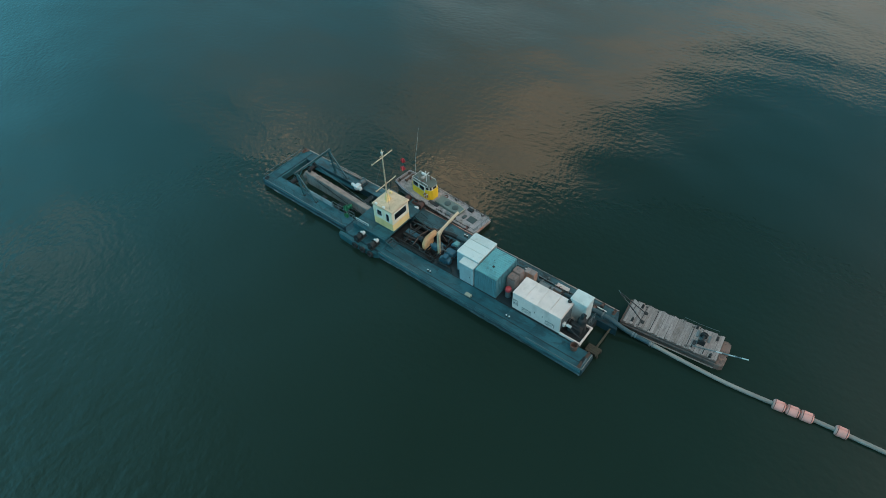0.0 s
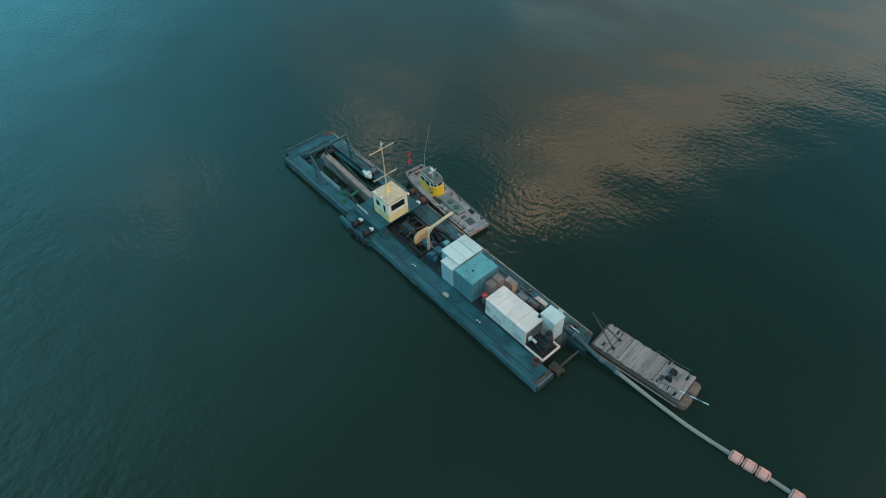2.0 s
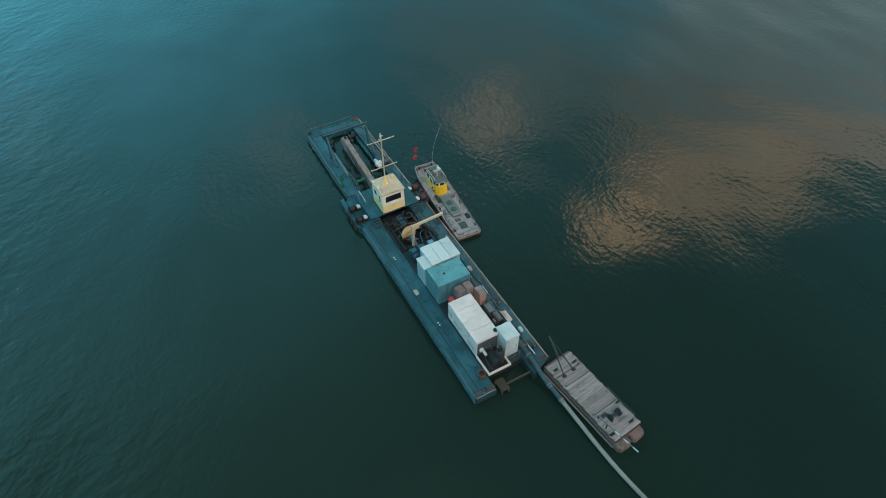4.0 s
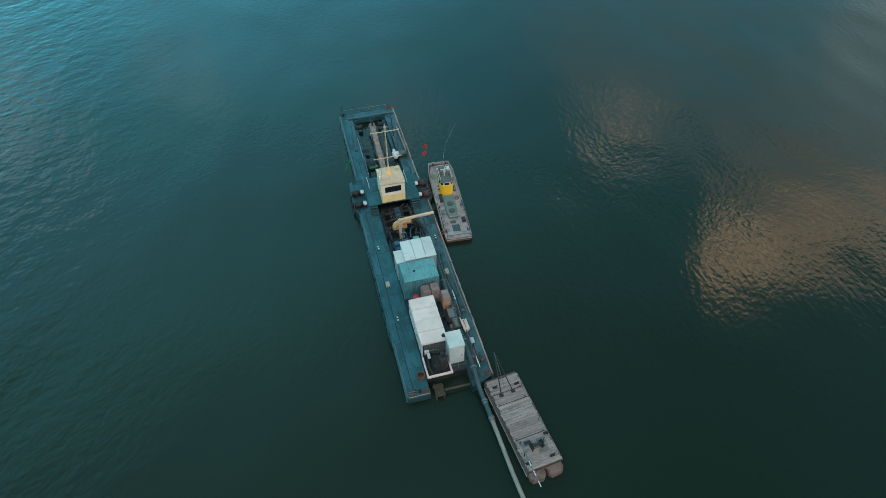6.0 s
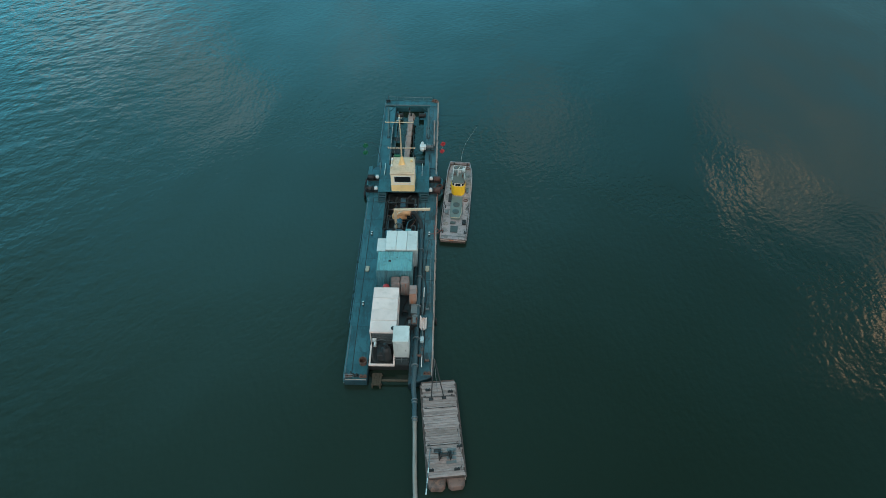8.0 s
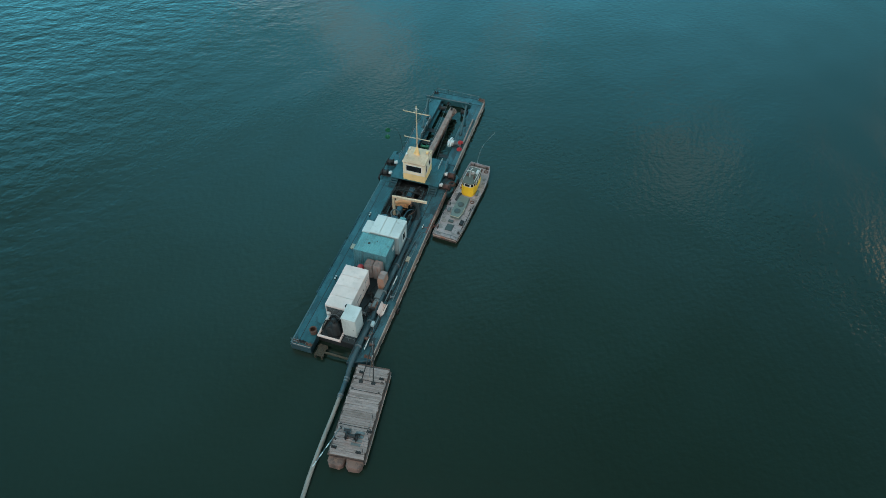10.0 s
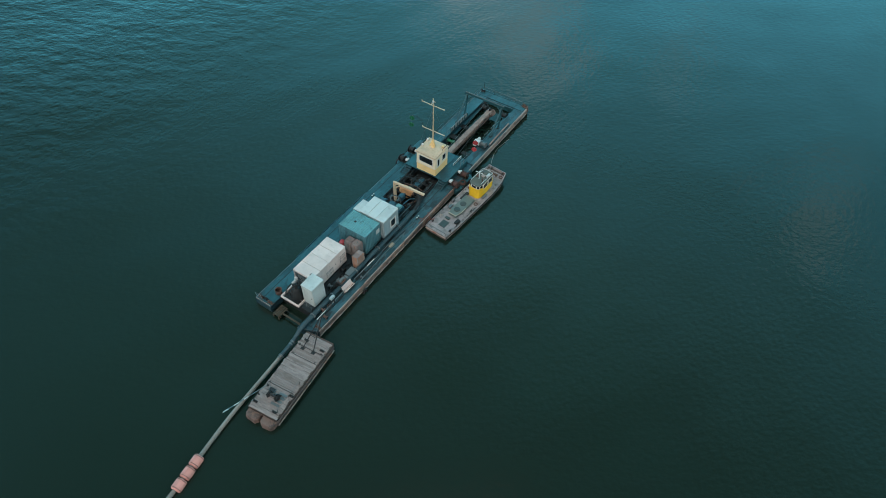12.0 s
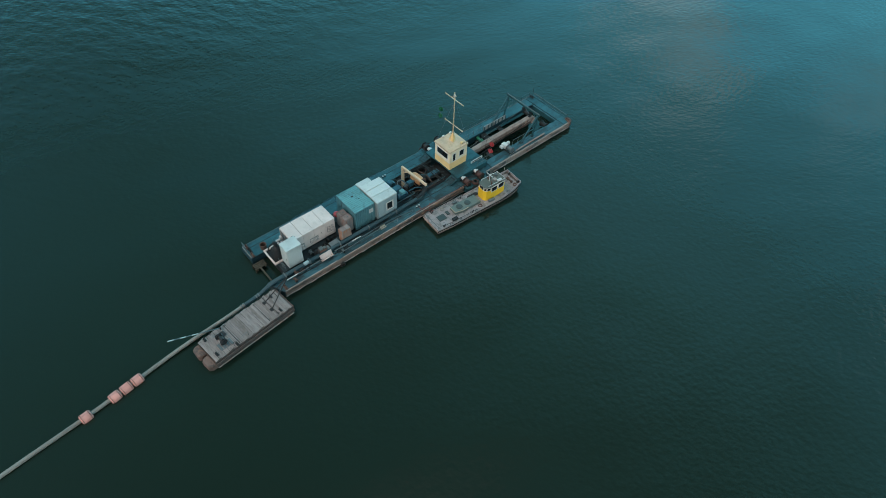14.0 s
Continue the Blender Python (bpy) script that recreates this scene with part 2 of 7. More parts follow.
M = {
    "deck": paint("deck_paint", (0.008, 0.066, 0.085), 0.2, 0.6, 0.45, rust=(0.06, 0.05, 0.045), dirt_color=(0.008, 0.022, 0.029), streak=(1, 0.35, 1), fade=0.45, patch=0.5),
    "deck_worn": paint("worn_deck_paint", (0.014, 0.062, 0.079), 0.45, 0.75, 0.55, rust=(0.10, 0.075, 0.065), dirt_color=(0.016, 0.020, 0.022), streak=(1, 0.3, 1), fade=0.6, patch=0.75),
    # much darker steel for the middle deck plates
    "deck_dark": paint("dark_deck_steel", (0.009, 0.022, 0.028), 0.4, 0.85, 0.5, rust=(0.05, 0.03, 0.025), dirt_color=(0.006, 0.008, 0.009)),
    "bin": paint("grey_and_orange_rusted_bin", (0.30, 0.205, 0.165), 1.0, 0.5, 0.8, rust=(0.40, 0.18, 0.10), streak=(1.5, 1.5, 0.4)),
    "tank": paint("rust_streaked_tank", (0.20, 0.185, 0.18), 0.85, 0.5, 0.8, rust=(0.25, 0.12, 0.085), dirt_color=(0.06, 0.045, 0.04), streak=(2.5, 2.5, 0.2)),
    "sheet": paint("faded_grey_sheet", (0.27, 0.30, 0.31), 0.3, 0.4, 0.6),
    "tank_top": paint("rust_stained_tank_top", (0.19, 0.15, 0.14), 0.5, 0.5, 0.8, rust=(0.22, 0.12, 0.09)),
    "hatch": paint("beige_hatch_paint", (0.33, 0.31, 0.24), 0.3, 0.4, 0.6),
    "hull": paint("hull_paint", (0.017, 0.084, 0.102), 0.35, 0.55, 0.45, rust=(0.08, 0.065, 0.055), dirt_color=(0.009, 0.024, 0.031), streak=(1, 0.35, 1), patch=0.4),
    "band": paint("cream_white_band_paint", (0.73, 0.645, 0.48), 0.12, 0.2, 0.5, rust=(0.4, 0.25, 0.12), dirt_color=(0.3, 0.24, 0.16)),
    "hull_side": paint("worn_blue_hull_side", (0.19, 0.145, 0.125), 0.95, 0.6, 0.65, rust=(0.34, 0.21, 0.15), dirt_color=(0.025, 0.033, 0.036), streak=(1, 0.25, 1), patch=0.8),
    # hull paint darkened: the shade of the sides is put into the colour
    "hull_shaded": paint("shaded_hull_side", (0.010, 0.046, 0.062), 0.45, 0.6, 0.5, rust=(0.09, 0.07, 0.06), dirt_color=(0.006, 0.015, 0.02), streak=(1, 0.35, 1), patch=0.5),
    "hull_scuffed": paint("scuffed_navy_strake", (0.035, 0.075, 0.09), 0.8, 0.6, 0.6, rust=(0.26, 0.235, 0.22), dirt_color=(0.012, 0.02, 0.024), streak=(1, 0.18, 1), patch=0.8),
    "hull_rust": paint("worn_hull_side", (0.25, 0.20, 0.175), 0.7, 0.6, 0.7, rust=(0.13, 0.075, 0.05), dirt_color=(0.05, 0.07, 0.08), streak=(1, 0.3, 1), patch=0.8),
    "steel_dark": paint("dark_steel", (0.008, 0.012, 0.014), 0.2, 0.4, 0.7, rust=(0.05, 0.026, 0.018), patch=0.2),
    "steel_grey": paint("grey_steel", (0.10, 0.13, 0.14), 0.4, 0.4, 0.5),
    "rust": paint("rusted_steel", (0.10, 0.058, 0.046), 0.5, 0.5, 0.85, rust=(0.07, 0.03, 0.02)),
    "tug_roof": paint("tug_roof_paint", (0.085, 0.095, 0.08), 0.5, 0.5, 0.6, rust=(0.2, 0.14, 0.1)),
    "rust_mix": paint("patchy_rusted_steel", (0.23, 0.205, 0.20), 0.75, 0.45, 0.85, rust=(0.36, 0.15, 0.085), streak=(1, 1, 0.5)),
    "rust_pale": paint("pale_rusted_steel", (0.31, 0.27, 0.245), 0.75, 0.35, 0.85, rust=(0.33, 0.13, 0.07)),
    "pipe_worn": paint("worn_ladder_steel", (0.27, 0.205, 0.18), 0.75, 0.45, 0.8, rust=(0.12, 0.07, 0.05), streak=(1, 0.3, 1), patch=0.4),
    "ladder_grey": paint("weathered_grey_ladder_plate", (0.20, 0.205, 0.20), 0.5, 0.6, 0.75, rust=(0.17, 0.11, 0.09), streak=(1, 1, 0.3), patch=0.4),
    "teal": paint("teal_container_paint", (0.10, 0.29, 0.315), 0.3, 0.45, 0.5, patch=0.18),
    # cabin paint darkened and cooled, with the walls' shade in the colour
    "cabin_wall": paint("shaded_cabin_wall_paint", (0.27, 0.36, 0.385), 0.25, 0.35, 0.5, rust=(0.25, 0.2, 0.17), dirt_color=(0.12, 0.15, 0.16)),
    # darker copy of the roof teal; the walls' shade is mixed in
    "teal_wall": paint("shaded_teal_container_wall", (0.075, 0.205, 0.24), 0.3, 0.45, 0.5, patch=0.15),
    "tug_bow": paint("pale_lavender_bow_paint", (0.33, 0.305, 0.33), 0.5, 0.5, 0.6, rust=(0.22, 0.12, 0.1), patch=0.3),
    "cabin": paint("pale_cabin_paint", (0.44, 0.50, 0.495), 0.3, 0.4, 0.5, rust=(0.25, 0.2, 0.17), dirt_color=(0.16, 0.18, 0.18)),
    "white": paint("white_container_paint", (0.61, 0.525, 0.495), 0.15, 0.22, 0.45, rust=(0.35, 0.25, 0.18), dirt_color=(0.3, 0.28, 0.26)),
    "cream": paint("cream_roof_paint", (0.54, 0.41, 0.28), 0.3, 0.35, 0.5, rust=(0.4, 0.25, 0.12), dirt_color=(0.25, 0.2, 0.13), patch=0.25),
    "yellow": paint("pale_yellow_paint", (0.76, 0.54, 0.25), 0.2, 0.25, 0.5, dirt_color=(0.3, 0.22, 0.1)),
    "tug_yellow": paint("bright_yellow_paint", (0.78, 0.47, 0.02), 0.2, 0.2, 0.45, dirt_color=(0.25, 0.16, 0.04)),
    "orange": paint("orange_pump_paint", (0.52, 0.28, 0.135), 0.35, 0.35, 0.5, dirt_color=(0.15, 0.09, 0.06)),
    "blue": paint("blue_machine_paint", (0.018, 0.085, 0.125), 0.25, 0.4, 0.45),
    "red": paint("red_paint", (0.42, 0.05, 0.06), 0.1, 0.2, 0.45),
    "green": paint("green_paint", (0.008, 0.13, 0.065), 0.1, 0.2, 0.5),
    "float": paint("faded_float_plastic", (0.627, 0.284, 0.246), 0.1, 0.3, 0.6, rust=(0.45, 0.3, 0.27), dirt_color=(0.25, 0.13, 0.11)),
    "tug_deck": paint("worn_tug_deck", (0.29, 0.265, 0.27), 0.6, 0.8, 0.7, rust=(0.20, 0.12, 0.10), dirt_color=(0.06, 0.08, 0.08), streak=(1, 1, 1), patch=0.5),
    "tug_green": paint("tug_hatch_paint", (0.105, 0.145, 0.135), 0.25, 0.4, 0.6),
    "tug_lid": paint("tug_hatch_lid", (0.04, 0.062, 0.062), 0.3, 0.5, 0.6),
    "tug_hull": paint("tug_hull_paint", (0.10, 0.08, 0.074), 0.6, 0.5, 0.7, rust=(0.2, 0.11, 0.08), patch=0.4),
    "barge_hull": paint("barge_hull_paint", (0.085, 0.068, 0.062), 0.6, 0.5, 0.8, rust=(0.19, 0.12, 0.095), patch=0.4),
    "barge_tank": paint("rusted_barge_tank", (0.155, 0.105, 0.09), 0.65, 0.6, 0.8, rust=(0.27, 0.16, 0.12), patch=0.5),
    "hose": paint("rubber_hose", (0.205, 0.20, 0.182), 0.1, 0.4, 0.7, rust=(0.16, 0.14, 0.11), streak=(1, 0.2, 1)),
    "pipe_teal": paint("blue_grey_pipe_paint", (0.024, 0.060, 0.074), 0.4, 0.5, 0.65, streak=(1, 0.2, 1)),
    "drum_brown": paint("brown_winch_drum", (0.075, 0.04, 0.035), 0.5, 0.5, 0.8, rust=(0.12, 0.05, 0.035)),
    "whip": plain("grey_whip_antenna", (0.42, 0.45, 0.45), 0.5),
    "red_rust": paint("red_oxide_steel", (0.20, 0.06, 0.045), 0.5, 0.5, 0.8),
    "rubber": plain("black_rubber", (0.02, 0.02, 0.021), 0.8),
    "rope": plain("grey_rope", (0.25, 0.25, 0.23), 0.9),
    "white_part": plain("white_enamel", (0.58, 0.62, 0.62), 0.4, var=0.15),
    "frame_white": plain("white_window_frame", (0.72, 0.70, 0.66), 0.45, var=0.12),
    "inside": plain("dark_interior", (0.03, 0.035, 0.04), 0.8),
    "timber": timber("grey_plank", (0.28, 0.24, 0.23)),
    "timber_old": timber("old_timber", (0.062, 0.056, 0.038)),
}
glass = Nodes("window_glass", 0.06)
glass.b.inputs["IOR"].default_value = 1.5
M["glass"] = glass.finish((0.012, 0.018, 0.022))

# river water: dark green depth under a rippled, mirroring face
w = Nodes("river_water", 0.1)
w.b.inputs["IOR"].default_value = 1.38
# the water's own colour is set by place: lighter green west, darker east
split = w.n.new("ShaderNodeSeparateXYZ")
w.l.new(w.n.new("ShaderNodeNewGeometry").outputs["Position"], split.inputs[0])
eastward = w.ramp(split.outputs["X"], -18, 42)
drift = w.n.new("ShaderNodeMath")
w.l.new(eastward, drift.inputs[0])
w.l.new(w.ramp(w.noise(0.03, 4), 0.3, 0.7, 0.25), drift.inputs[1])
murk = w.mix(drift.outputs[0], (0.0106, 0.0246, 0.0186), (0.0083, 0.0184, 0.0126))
# wavelets: size over a metre, height, heading of the crests, length along a crest
def wavelets(rows):
    total = None
    for scale, amp, turn, length in rows:
        m = w.n.new("ShaderNodeMapping")
        m.vector_type = "TEXTURE"
        m.inputs["Rotation"].default_value, m.inputs["Scale"].default_value = (0, 0, radians(turn)), (length, 1, 1)
        w.l.new(w.n.new("ShaderNodeNewGeometry").outputs["Position"], m.inputs["Vector"])
        t = w.n.new("ShaderNodeTexNoise")
        t.inputs["Scale"].default_value, t.inputs["Detail"].default_value = scale, 1.5
        w.l.new(m.outputs[0], t.inputs["Vector"])
        s = w.n.new("ShaderNodeMath")
        s.operation = "MULTIPLY_ADD"
        w.l.new(t.outputs["Fac"], s.inputs[0])
        s.inputs[1].default_value = amp
        if total is not None:
            w.l.new(total, s.inputs[2])
        total = s.outputs[0]
    return total


def times(a, b):
    n = w.n.new("ShaderNodeMath")
    n.operation = "MULTIPLY"
    for sock, v in zip(n.inputs, (a, b)):
        w.l.new(v, sock)
    return n.outputs[0]


calm = wavelets(((0.16, 0.03, 20, 1.6), (0.75, 0.016, 75, 2.2), (1.6, 0.033, 92, 1.7), (2.4, 0.0225, 32, 1.5)))
chop = wavelets(((0.16, 0.10, 30, 2.0), (0.40, 0.24, 36, 1.7), (0.90, 0.15, 16, 1.6), (2.2, 0.040, 55, 2.0)))
# gusts and calm lanes: the ripples grow and die away from place to place
gust = w.n.new("ShaderNodeMapRange")
w.l.new(w.noise(0.022, 3, (1, 0.6, 1)), gust.inputs[0])
gust.inputs[1].default_value, gust.inputs[2].default_value, gust.inputs[3].default_value, gust.inputs[4].default_value = 0.36, 0.64, 0.5, 1.2
# the breeze raises a longer chop to the west of the vessels
west = w.n.new("ShaderNodeMapRange")
west.interpolation_type = "SMOOTHSTEP"
w.l.new(split.outputs["X"], west.inputs[0])
west.inputs[1].default_value, west.inputs[2].default_value = -12, -62
# and the river lies smoother to the south
south = w.n.new("ShaderNodeMapRange")
south.interpolation_type = "SMOOTHSTEP"
w.l.new(split.outputs["Y"], south.inputs[0])
south.inputs[1].default_value, south.inputs[2].default_value, south.inputs[3].default_value = -14, 18, 0.5
ruffle = w.n.new("ShaderNodeMath")
w.l.new(times(calm, times(gust.outputs[0], south.outputs[0])), ruffle.inputs[0])
w.l.new(times(chop, west.outputs[0]), ruffle.inputs[1])
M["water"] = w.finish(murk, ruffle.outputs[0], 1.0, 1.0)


# ---- builders ----
def mesh_of(bm, name):
    me = bpy.data.meshes.new(name)
    bmesh.ops.recalc_face_normals(bm, faces=bm.faces)
    bm.to_mesh(me)
    bm.free()
    return me


def loose_groups(bm):
    """Sets of vertex numbers of the shapes in a bmesh that stand apart from one another."""
    bm.verts.index_update()
    left, boxes_ = set(bm.verts), []
    while left:
        stack = [left.pop()]
        shape = list(stack)
        while stack:
            for e in stack.pop().link_edges:
                for v in e.verts:
                    if v in left:
                        left.discard(v)
                        stack.append(v)
                        shape.append(v)
        lo = [min(v.co[i] for v in shape) - 0.015 for i in range(3)]
        hi = [max(v.co[i] for v in shape) + 0.015 for i in range(3)]
        ids = {v.index for v in shape}
        for other in [b for b in boxes_ if all(lo[i] <= b[1][i] and b[0][i] <= hi[i] for i in range(3))]:
            boxes_.remove(other)
            lo = [min(p, q) for p, q in zip(lo, other[0])]
            hi = [max(p, q) for p, q in zip(hi, other[1])]
            ids |= other[2]
        boxes_.append((lo, hi, ids))
    return sorted((b[2] for b in boxes_), key=min)


APART = {"bearer", "bollard", "bracket", "coupling", "foot", "gunwale", "hinge", "hoist_rope", "inner_wall", "pedestal", "pipe", "post", "side_stanchion", "skid", "tie_rod", "vent", "wall_trim"}


def part(name, bm, material, parent=None, label="", smooth=False):
    if parent is not None and name in APART:
        sets = loose_groups(bm)
        if len(sets) > 1:
            made = []
            for keep in sets:
                one = bm.copy()
                one.verts.ensure_lookup_table()
                bmesh.ops.delete(one, geom=[v for v in one.verts if v.index not in keep], context="VERTS")
                made.append(part(name, one, material, parent, label, smooth))
            bm.free()
            return made[0]
    me = mesh_of(bm, name)
    me.materials.append(M[material])
    if smooth:
        for p in me.polygons:
            p.use_smooth = True
        me.set_sharp_from_angle(angle=radians(35))
    ob = new(name, me)
    ob.parent = parent
    if label:
        ob["label"] = label
    return ob


def piece(name, me, parent, m):
    """One more object on a mesh that alike pieces share."""
    ob = new(name, me)
    ob.parent, ob.matrix_basis = parent, m
    return ob


def thing(name, at, label, category, group="", rz=0.0, kind=""):
    ob = new(name)
    ob.empty_display_size = 0.3
    ob.matrix_basis = pose(*at, 0, 0, rz)
    return tagged(ob, label, category, group, kind)


def box(bm, x0, x1, y0, y1, z0, z1, c=0.02):
    """A box with chamfered edges."""
    c = min(c, 0.45 * min(abs(x1 - x0), abs(y1 - y0), abs(z1 - z0)))
    lo, hi = (x0, y0, z0), (x1, y1, z1)
    v = {}
    for sx in (0, 1):
        for sy in (0, 1):
            for sz in (0, 1):
                s = (sx, sy, sz)
                for a in range(3):
                    co = [(hi[i] - c if s[i] else lo[i] + c) for i in range(3)]
                    co[a] = hi[a] if s[a] else lo[a]
                    v[s, a] = bm.verts.new(co)
    for a in range(3):
        b, d = (a + 1) % 3, (a + 2) % 3
        for s in (0, 1):
            q = []
            for p, r in ((0, 0), (1, 0), (1, 1), (0, 1)):
                k = [0, 0, 0]
                k[a], k[b], k[d] = s, p, r
                q.append(v[tuple(k), a])
            bm.faces.new(q)
        for p in (0, 1):
            for r in (0, 1):
                k0, k1 = [0, 0, 0], [0, 0, 0]
                k0[b] = k1[b] = p
                k0[d] = k1[d] = r
                k1[a] = 1
                k0, k1 = tuple(k0), tuple(k1)
                bm.faces.new((v[k0, b], v[k1, b], v[k1, d], v[k0, d]))
    for sx in (0, 1):
        for sy in (0, 1):
            for sz in (0, 1):
                s = (sx, sy, sz)
                bm.faces.new((v[s, 0], v[s, 1], v[s, 2]))
    return bm


def boxes(*rows, c=0.02):
    bm = bmesh.new()
    for r in rows:
        box(bm, *r, c=c)
    return bm


def prism(bm, outline, z0, z1, c=0.0, top=None):
    """An upright solid over an outline; top moves the upper outline in by c."""
    n = len(outline)
    low = [bm.verts.new((x, y, z0)) for x, y in outline]
    cx, cy = sum(p[0] for p in outline) / n, sum(p[1] for p in outline) / n
    up = top or outline
    rings = [low]
    if c:
        rings.append([bm.verts.new((x, y, z1 - c)) for x, y in up])
        ring = []
        for x, y in up:
            d = math.hypot(x - cx, y - cy)
            k = max(0.0, 1 - c / d) if d else 1
            ring.append(bm.verts.new((cx + (x - cx) * k, cy + (y - cy) * k, z1)))
        rings.append(ring)
    else:
        rings.append([bm.verts.new((x, y, z1)) for x, y in up])
    for a, b in zip(rings, rings[1:]):
        for i in range(n):
            bm.faces.new((a[i], a[(i + 1) % n], b[(i + 1) % n], b[i]))
    bm.faces.new(low[::-1])
    bm.faces.new(rings[-1])
    return bm


def tube(bm, points, r, seg=8, cap=True, r2=None):
    """A round bar along points; r may taper to r2."""
    pts = [Vector(p) for p in points]
    rings = []
    up = Vector((0, 0, 1))
    for i, p in enumerate(pts):
        d = (pts[min(i + 1, len(pts) - 1)] - pts[max(i - 1, 0)]).normalized()
        ref = up if abs(d.dot(up)) < 0.95 else Vector((1, 0, 0))
        a = d.cross(ref).normalized()
        b = d.cross(a)
        rad = r if r2 is None else r + (r2 - r) * i / (len(pts) - 1)
        rings.append([bm.verts.new(p + (a * math.cos(2 * math.pi * k / seg) + b * math.sin(2 * math.pi * k / seg)) * rad) for k in range(seg)])
    for a, b in zip(rings, rings[1:]):
        for k in range(seg):
            bm.faces.new((a[k], a[(k + 1) % seg], b[(k + 1) % seg], b[k]))
    if cap:
        bm.faces.new(rings[0][::-1])
        bm.faces.new(rings[-1])
    return bm


def bars(*rows, seg=8):
    bm = bmesh.new()
    for points, r in rows:
        tube(bm, points, r, seg)
    return bm


def lathe(bm, centre, profile, axis="z", seg=16):
    """A turned solid: profile rows of (radius, along)."""
    rings = []
    for r, h in profile:
        ring = []
        for k in range(seg):
            a = 2 * math.pi * k / seg
            u, v = r * math.cos(a), r * math.sin(a)
            co = {"z": (u, v, h), "x": (h, u, v), "y": (u, h, v)}[axis]
            ring.append(bm.verts.new(Vector(centre) + Vector(co)))
        rings.append(ring)
    for a, b in zip(rings, rings[1:]):
        for k in range(seg):
            bm.faces.new((a[k], a[(k + 1) % seg], b[(k + 1) % seg], b[k]))
    bm.faces.new(rings[0][::-1])
    bm.faces.new(rings[-1])
    return bm


def torus(bm, centre, R, r, axis="z", seg=20, sec=8, squash=1.0):
    rings = []
    for i in range(seg):
        a = 2 * math.pi * i / seg
        ring = []
        for k in range(sec):
            b = 2 * math.pi * k / sec
            u, v, h = (R + r * math.cos(b)) * math.cos(a), (R + r * math.cos(b)) * math.sin(a), r * math.sin(b) * squash
            co = {"z": (u, v, h), "x": (h, u, v), "y": (u, h, v)}[axis]
            ring.append(bm.verts.new(Vector(centre) + Vector(co)))
        rings.append(ring)
    for i in range(seg):
        a, b = rings[i], rings[(i + 1) % seg]
        for k in range(sec):
            bm.faces.new((a[k], a[(k + 1) % sec], b[(k + 1) % sec], b[k]))
    return bm


def beam(bm, p, q, wx, wz, up=(0, 0, 1)):
    """A square bar from p to q."""
    p, q = Vector(p), Vector(q)
    d = (q - p).normalized()
    ref = Vector(up) if abs(d.dot(Vector(up))) < 0.98 else Vector((1, 0, 0))
    a = d.cross(ref).normalized() * wx / 2
    b = d.cross(a).normalized() * wz / 2
    r0 = [bm.verts.new(p + s * a + t * b) for s, t in ((-1, -1), (1, -1), (1, 1), (-1, 1))]
    r1 = [bm.verts.new(q + s * a + t * b) for s, t in ((-1, -1), (1, -1), (1, 1), (-1, 1))]
    for k in range(4):
        bm.faces.new((r0[k], r0[(k + 1) % 4], r1[(k + 1) % 4], r1[k]))
    bm.faces.new(r0[::-1])
    bm.faces.new(r1)
    return bm


def beams(*rows):
    bm = bmesh.new()
    for p, q, a, b in rows:
        beam(bm, p, q, a, b)
    return bm


def smooth_line(points, steps=6):
    """A Catmull-Rom line through points."""
    p = [Vector(v) for v in points]
    p = [2 * p[0] - p[1]] + p + [2 * p[-1] - p[-2]]
    out = []
    for i in range(1, len(p) - 2):
        for s in range(steps):
            t = s / steps
            out.append(0.5 * (2 * p[i] + (p[i + 1] - p[i - 1]) * t + (2 * p[i - 1] - 5 * p[i] + 4 * p[i + 1] - p[i + 2]) * t * t + (3 * p[i] - p[i - 1] - 3 * p[i + 1] + p[i + 2]) * t ** 3))
    out.append(p[-2])
    return out


# ---- the river ----
bm = bmesh.new()
bmesh.ops.create_grid(bm, x_segments=8, y_segments=8, size=4200)
tagged(part("water", bm, "water"), "dark green rippled river water mirroring the evening sky", "water", kind="structure")

# ---- the dredger's hull ----
D = 0.9   # deck height over the water
hull = thing("dredger_hull", (4, 25, 0), "long dark teal steel pontoon hull of a river dredger afloat", "dredger")


def hp(name, bm, mat, label="", smooth=False, par=None):
    """A part of the hull, given in the place's own coordinates."""
    bmesh.ops.translate(bm, verts=bm.verts, vec=(-4, -25, 0))
    return part(name, bm, mat, par or hull, label, smooth)


def pontoon(outline, mat="hull_shaded"):
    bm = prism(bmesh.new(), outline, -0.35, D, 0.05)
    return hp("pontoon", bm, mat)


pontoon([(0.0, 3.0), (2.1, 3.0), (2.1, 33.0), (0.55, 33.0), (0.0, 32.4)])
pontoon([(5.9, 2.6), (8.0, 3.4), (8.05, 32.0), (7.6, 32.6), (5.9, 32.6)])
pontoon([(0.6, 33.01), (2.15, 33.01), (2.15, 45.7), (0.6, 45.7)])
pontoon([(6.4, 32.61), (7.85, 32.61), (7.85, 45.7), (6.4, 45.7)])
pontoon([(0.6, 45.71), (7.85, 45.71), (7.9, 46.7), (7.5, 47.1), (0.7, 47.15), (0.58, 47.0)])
hp("pontoon", prism(bmesh.new(), [(2.11, 4.65), (5.89, 4.65), (5.89, 22.0), (2.11, 22.0)], -0.3, D - 0.03, 0.03), "steel_dark")
hp("well_floor", boxes((2.11, 5.89, 22.01, 32.6, -0.3, 0.05)), "steel_dark")

# plates
plate_mesh = {}


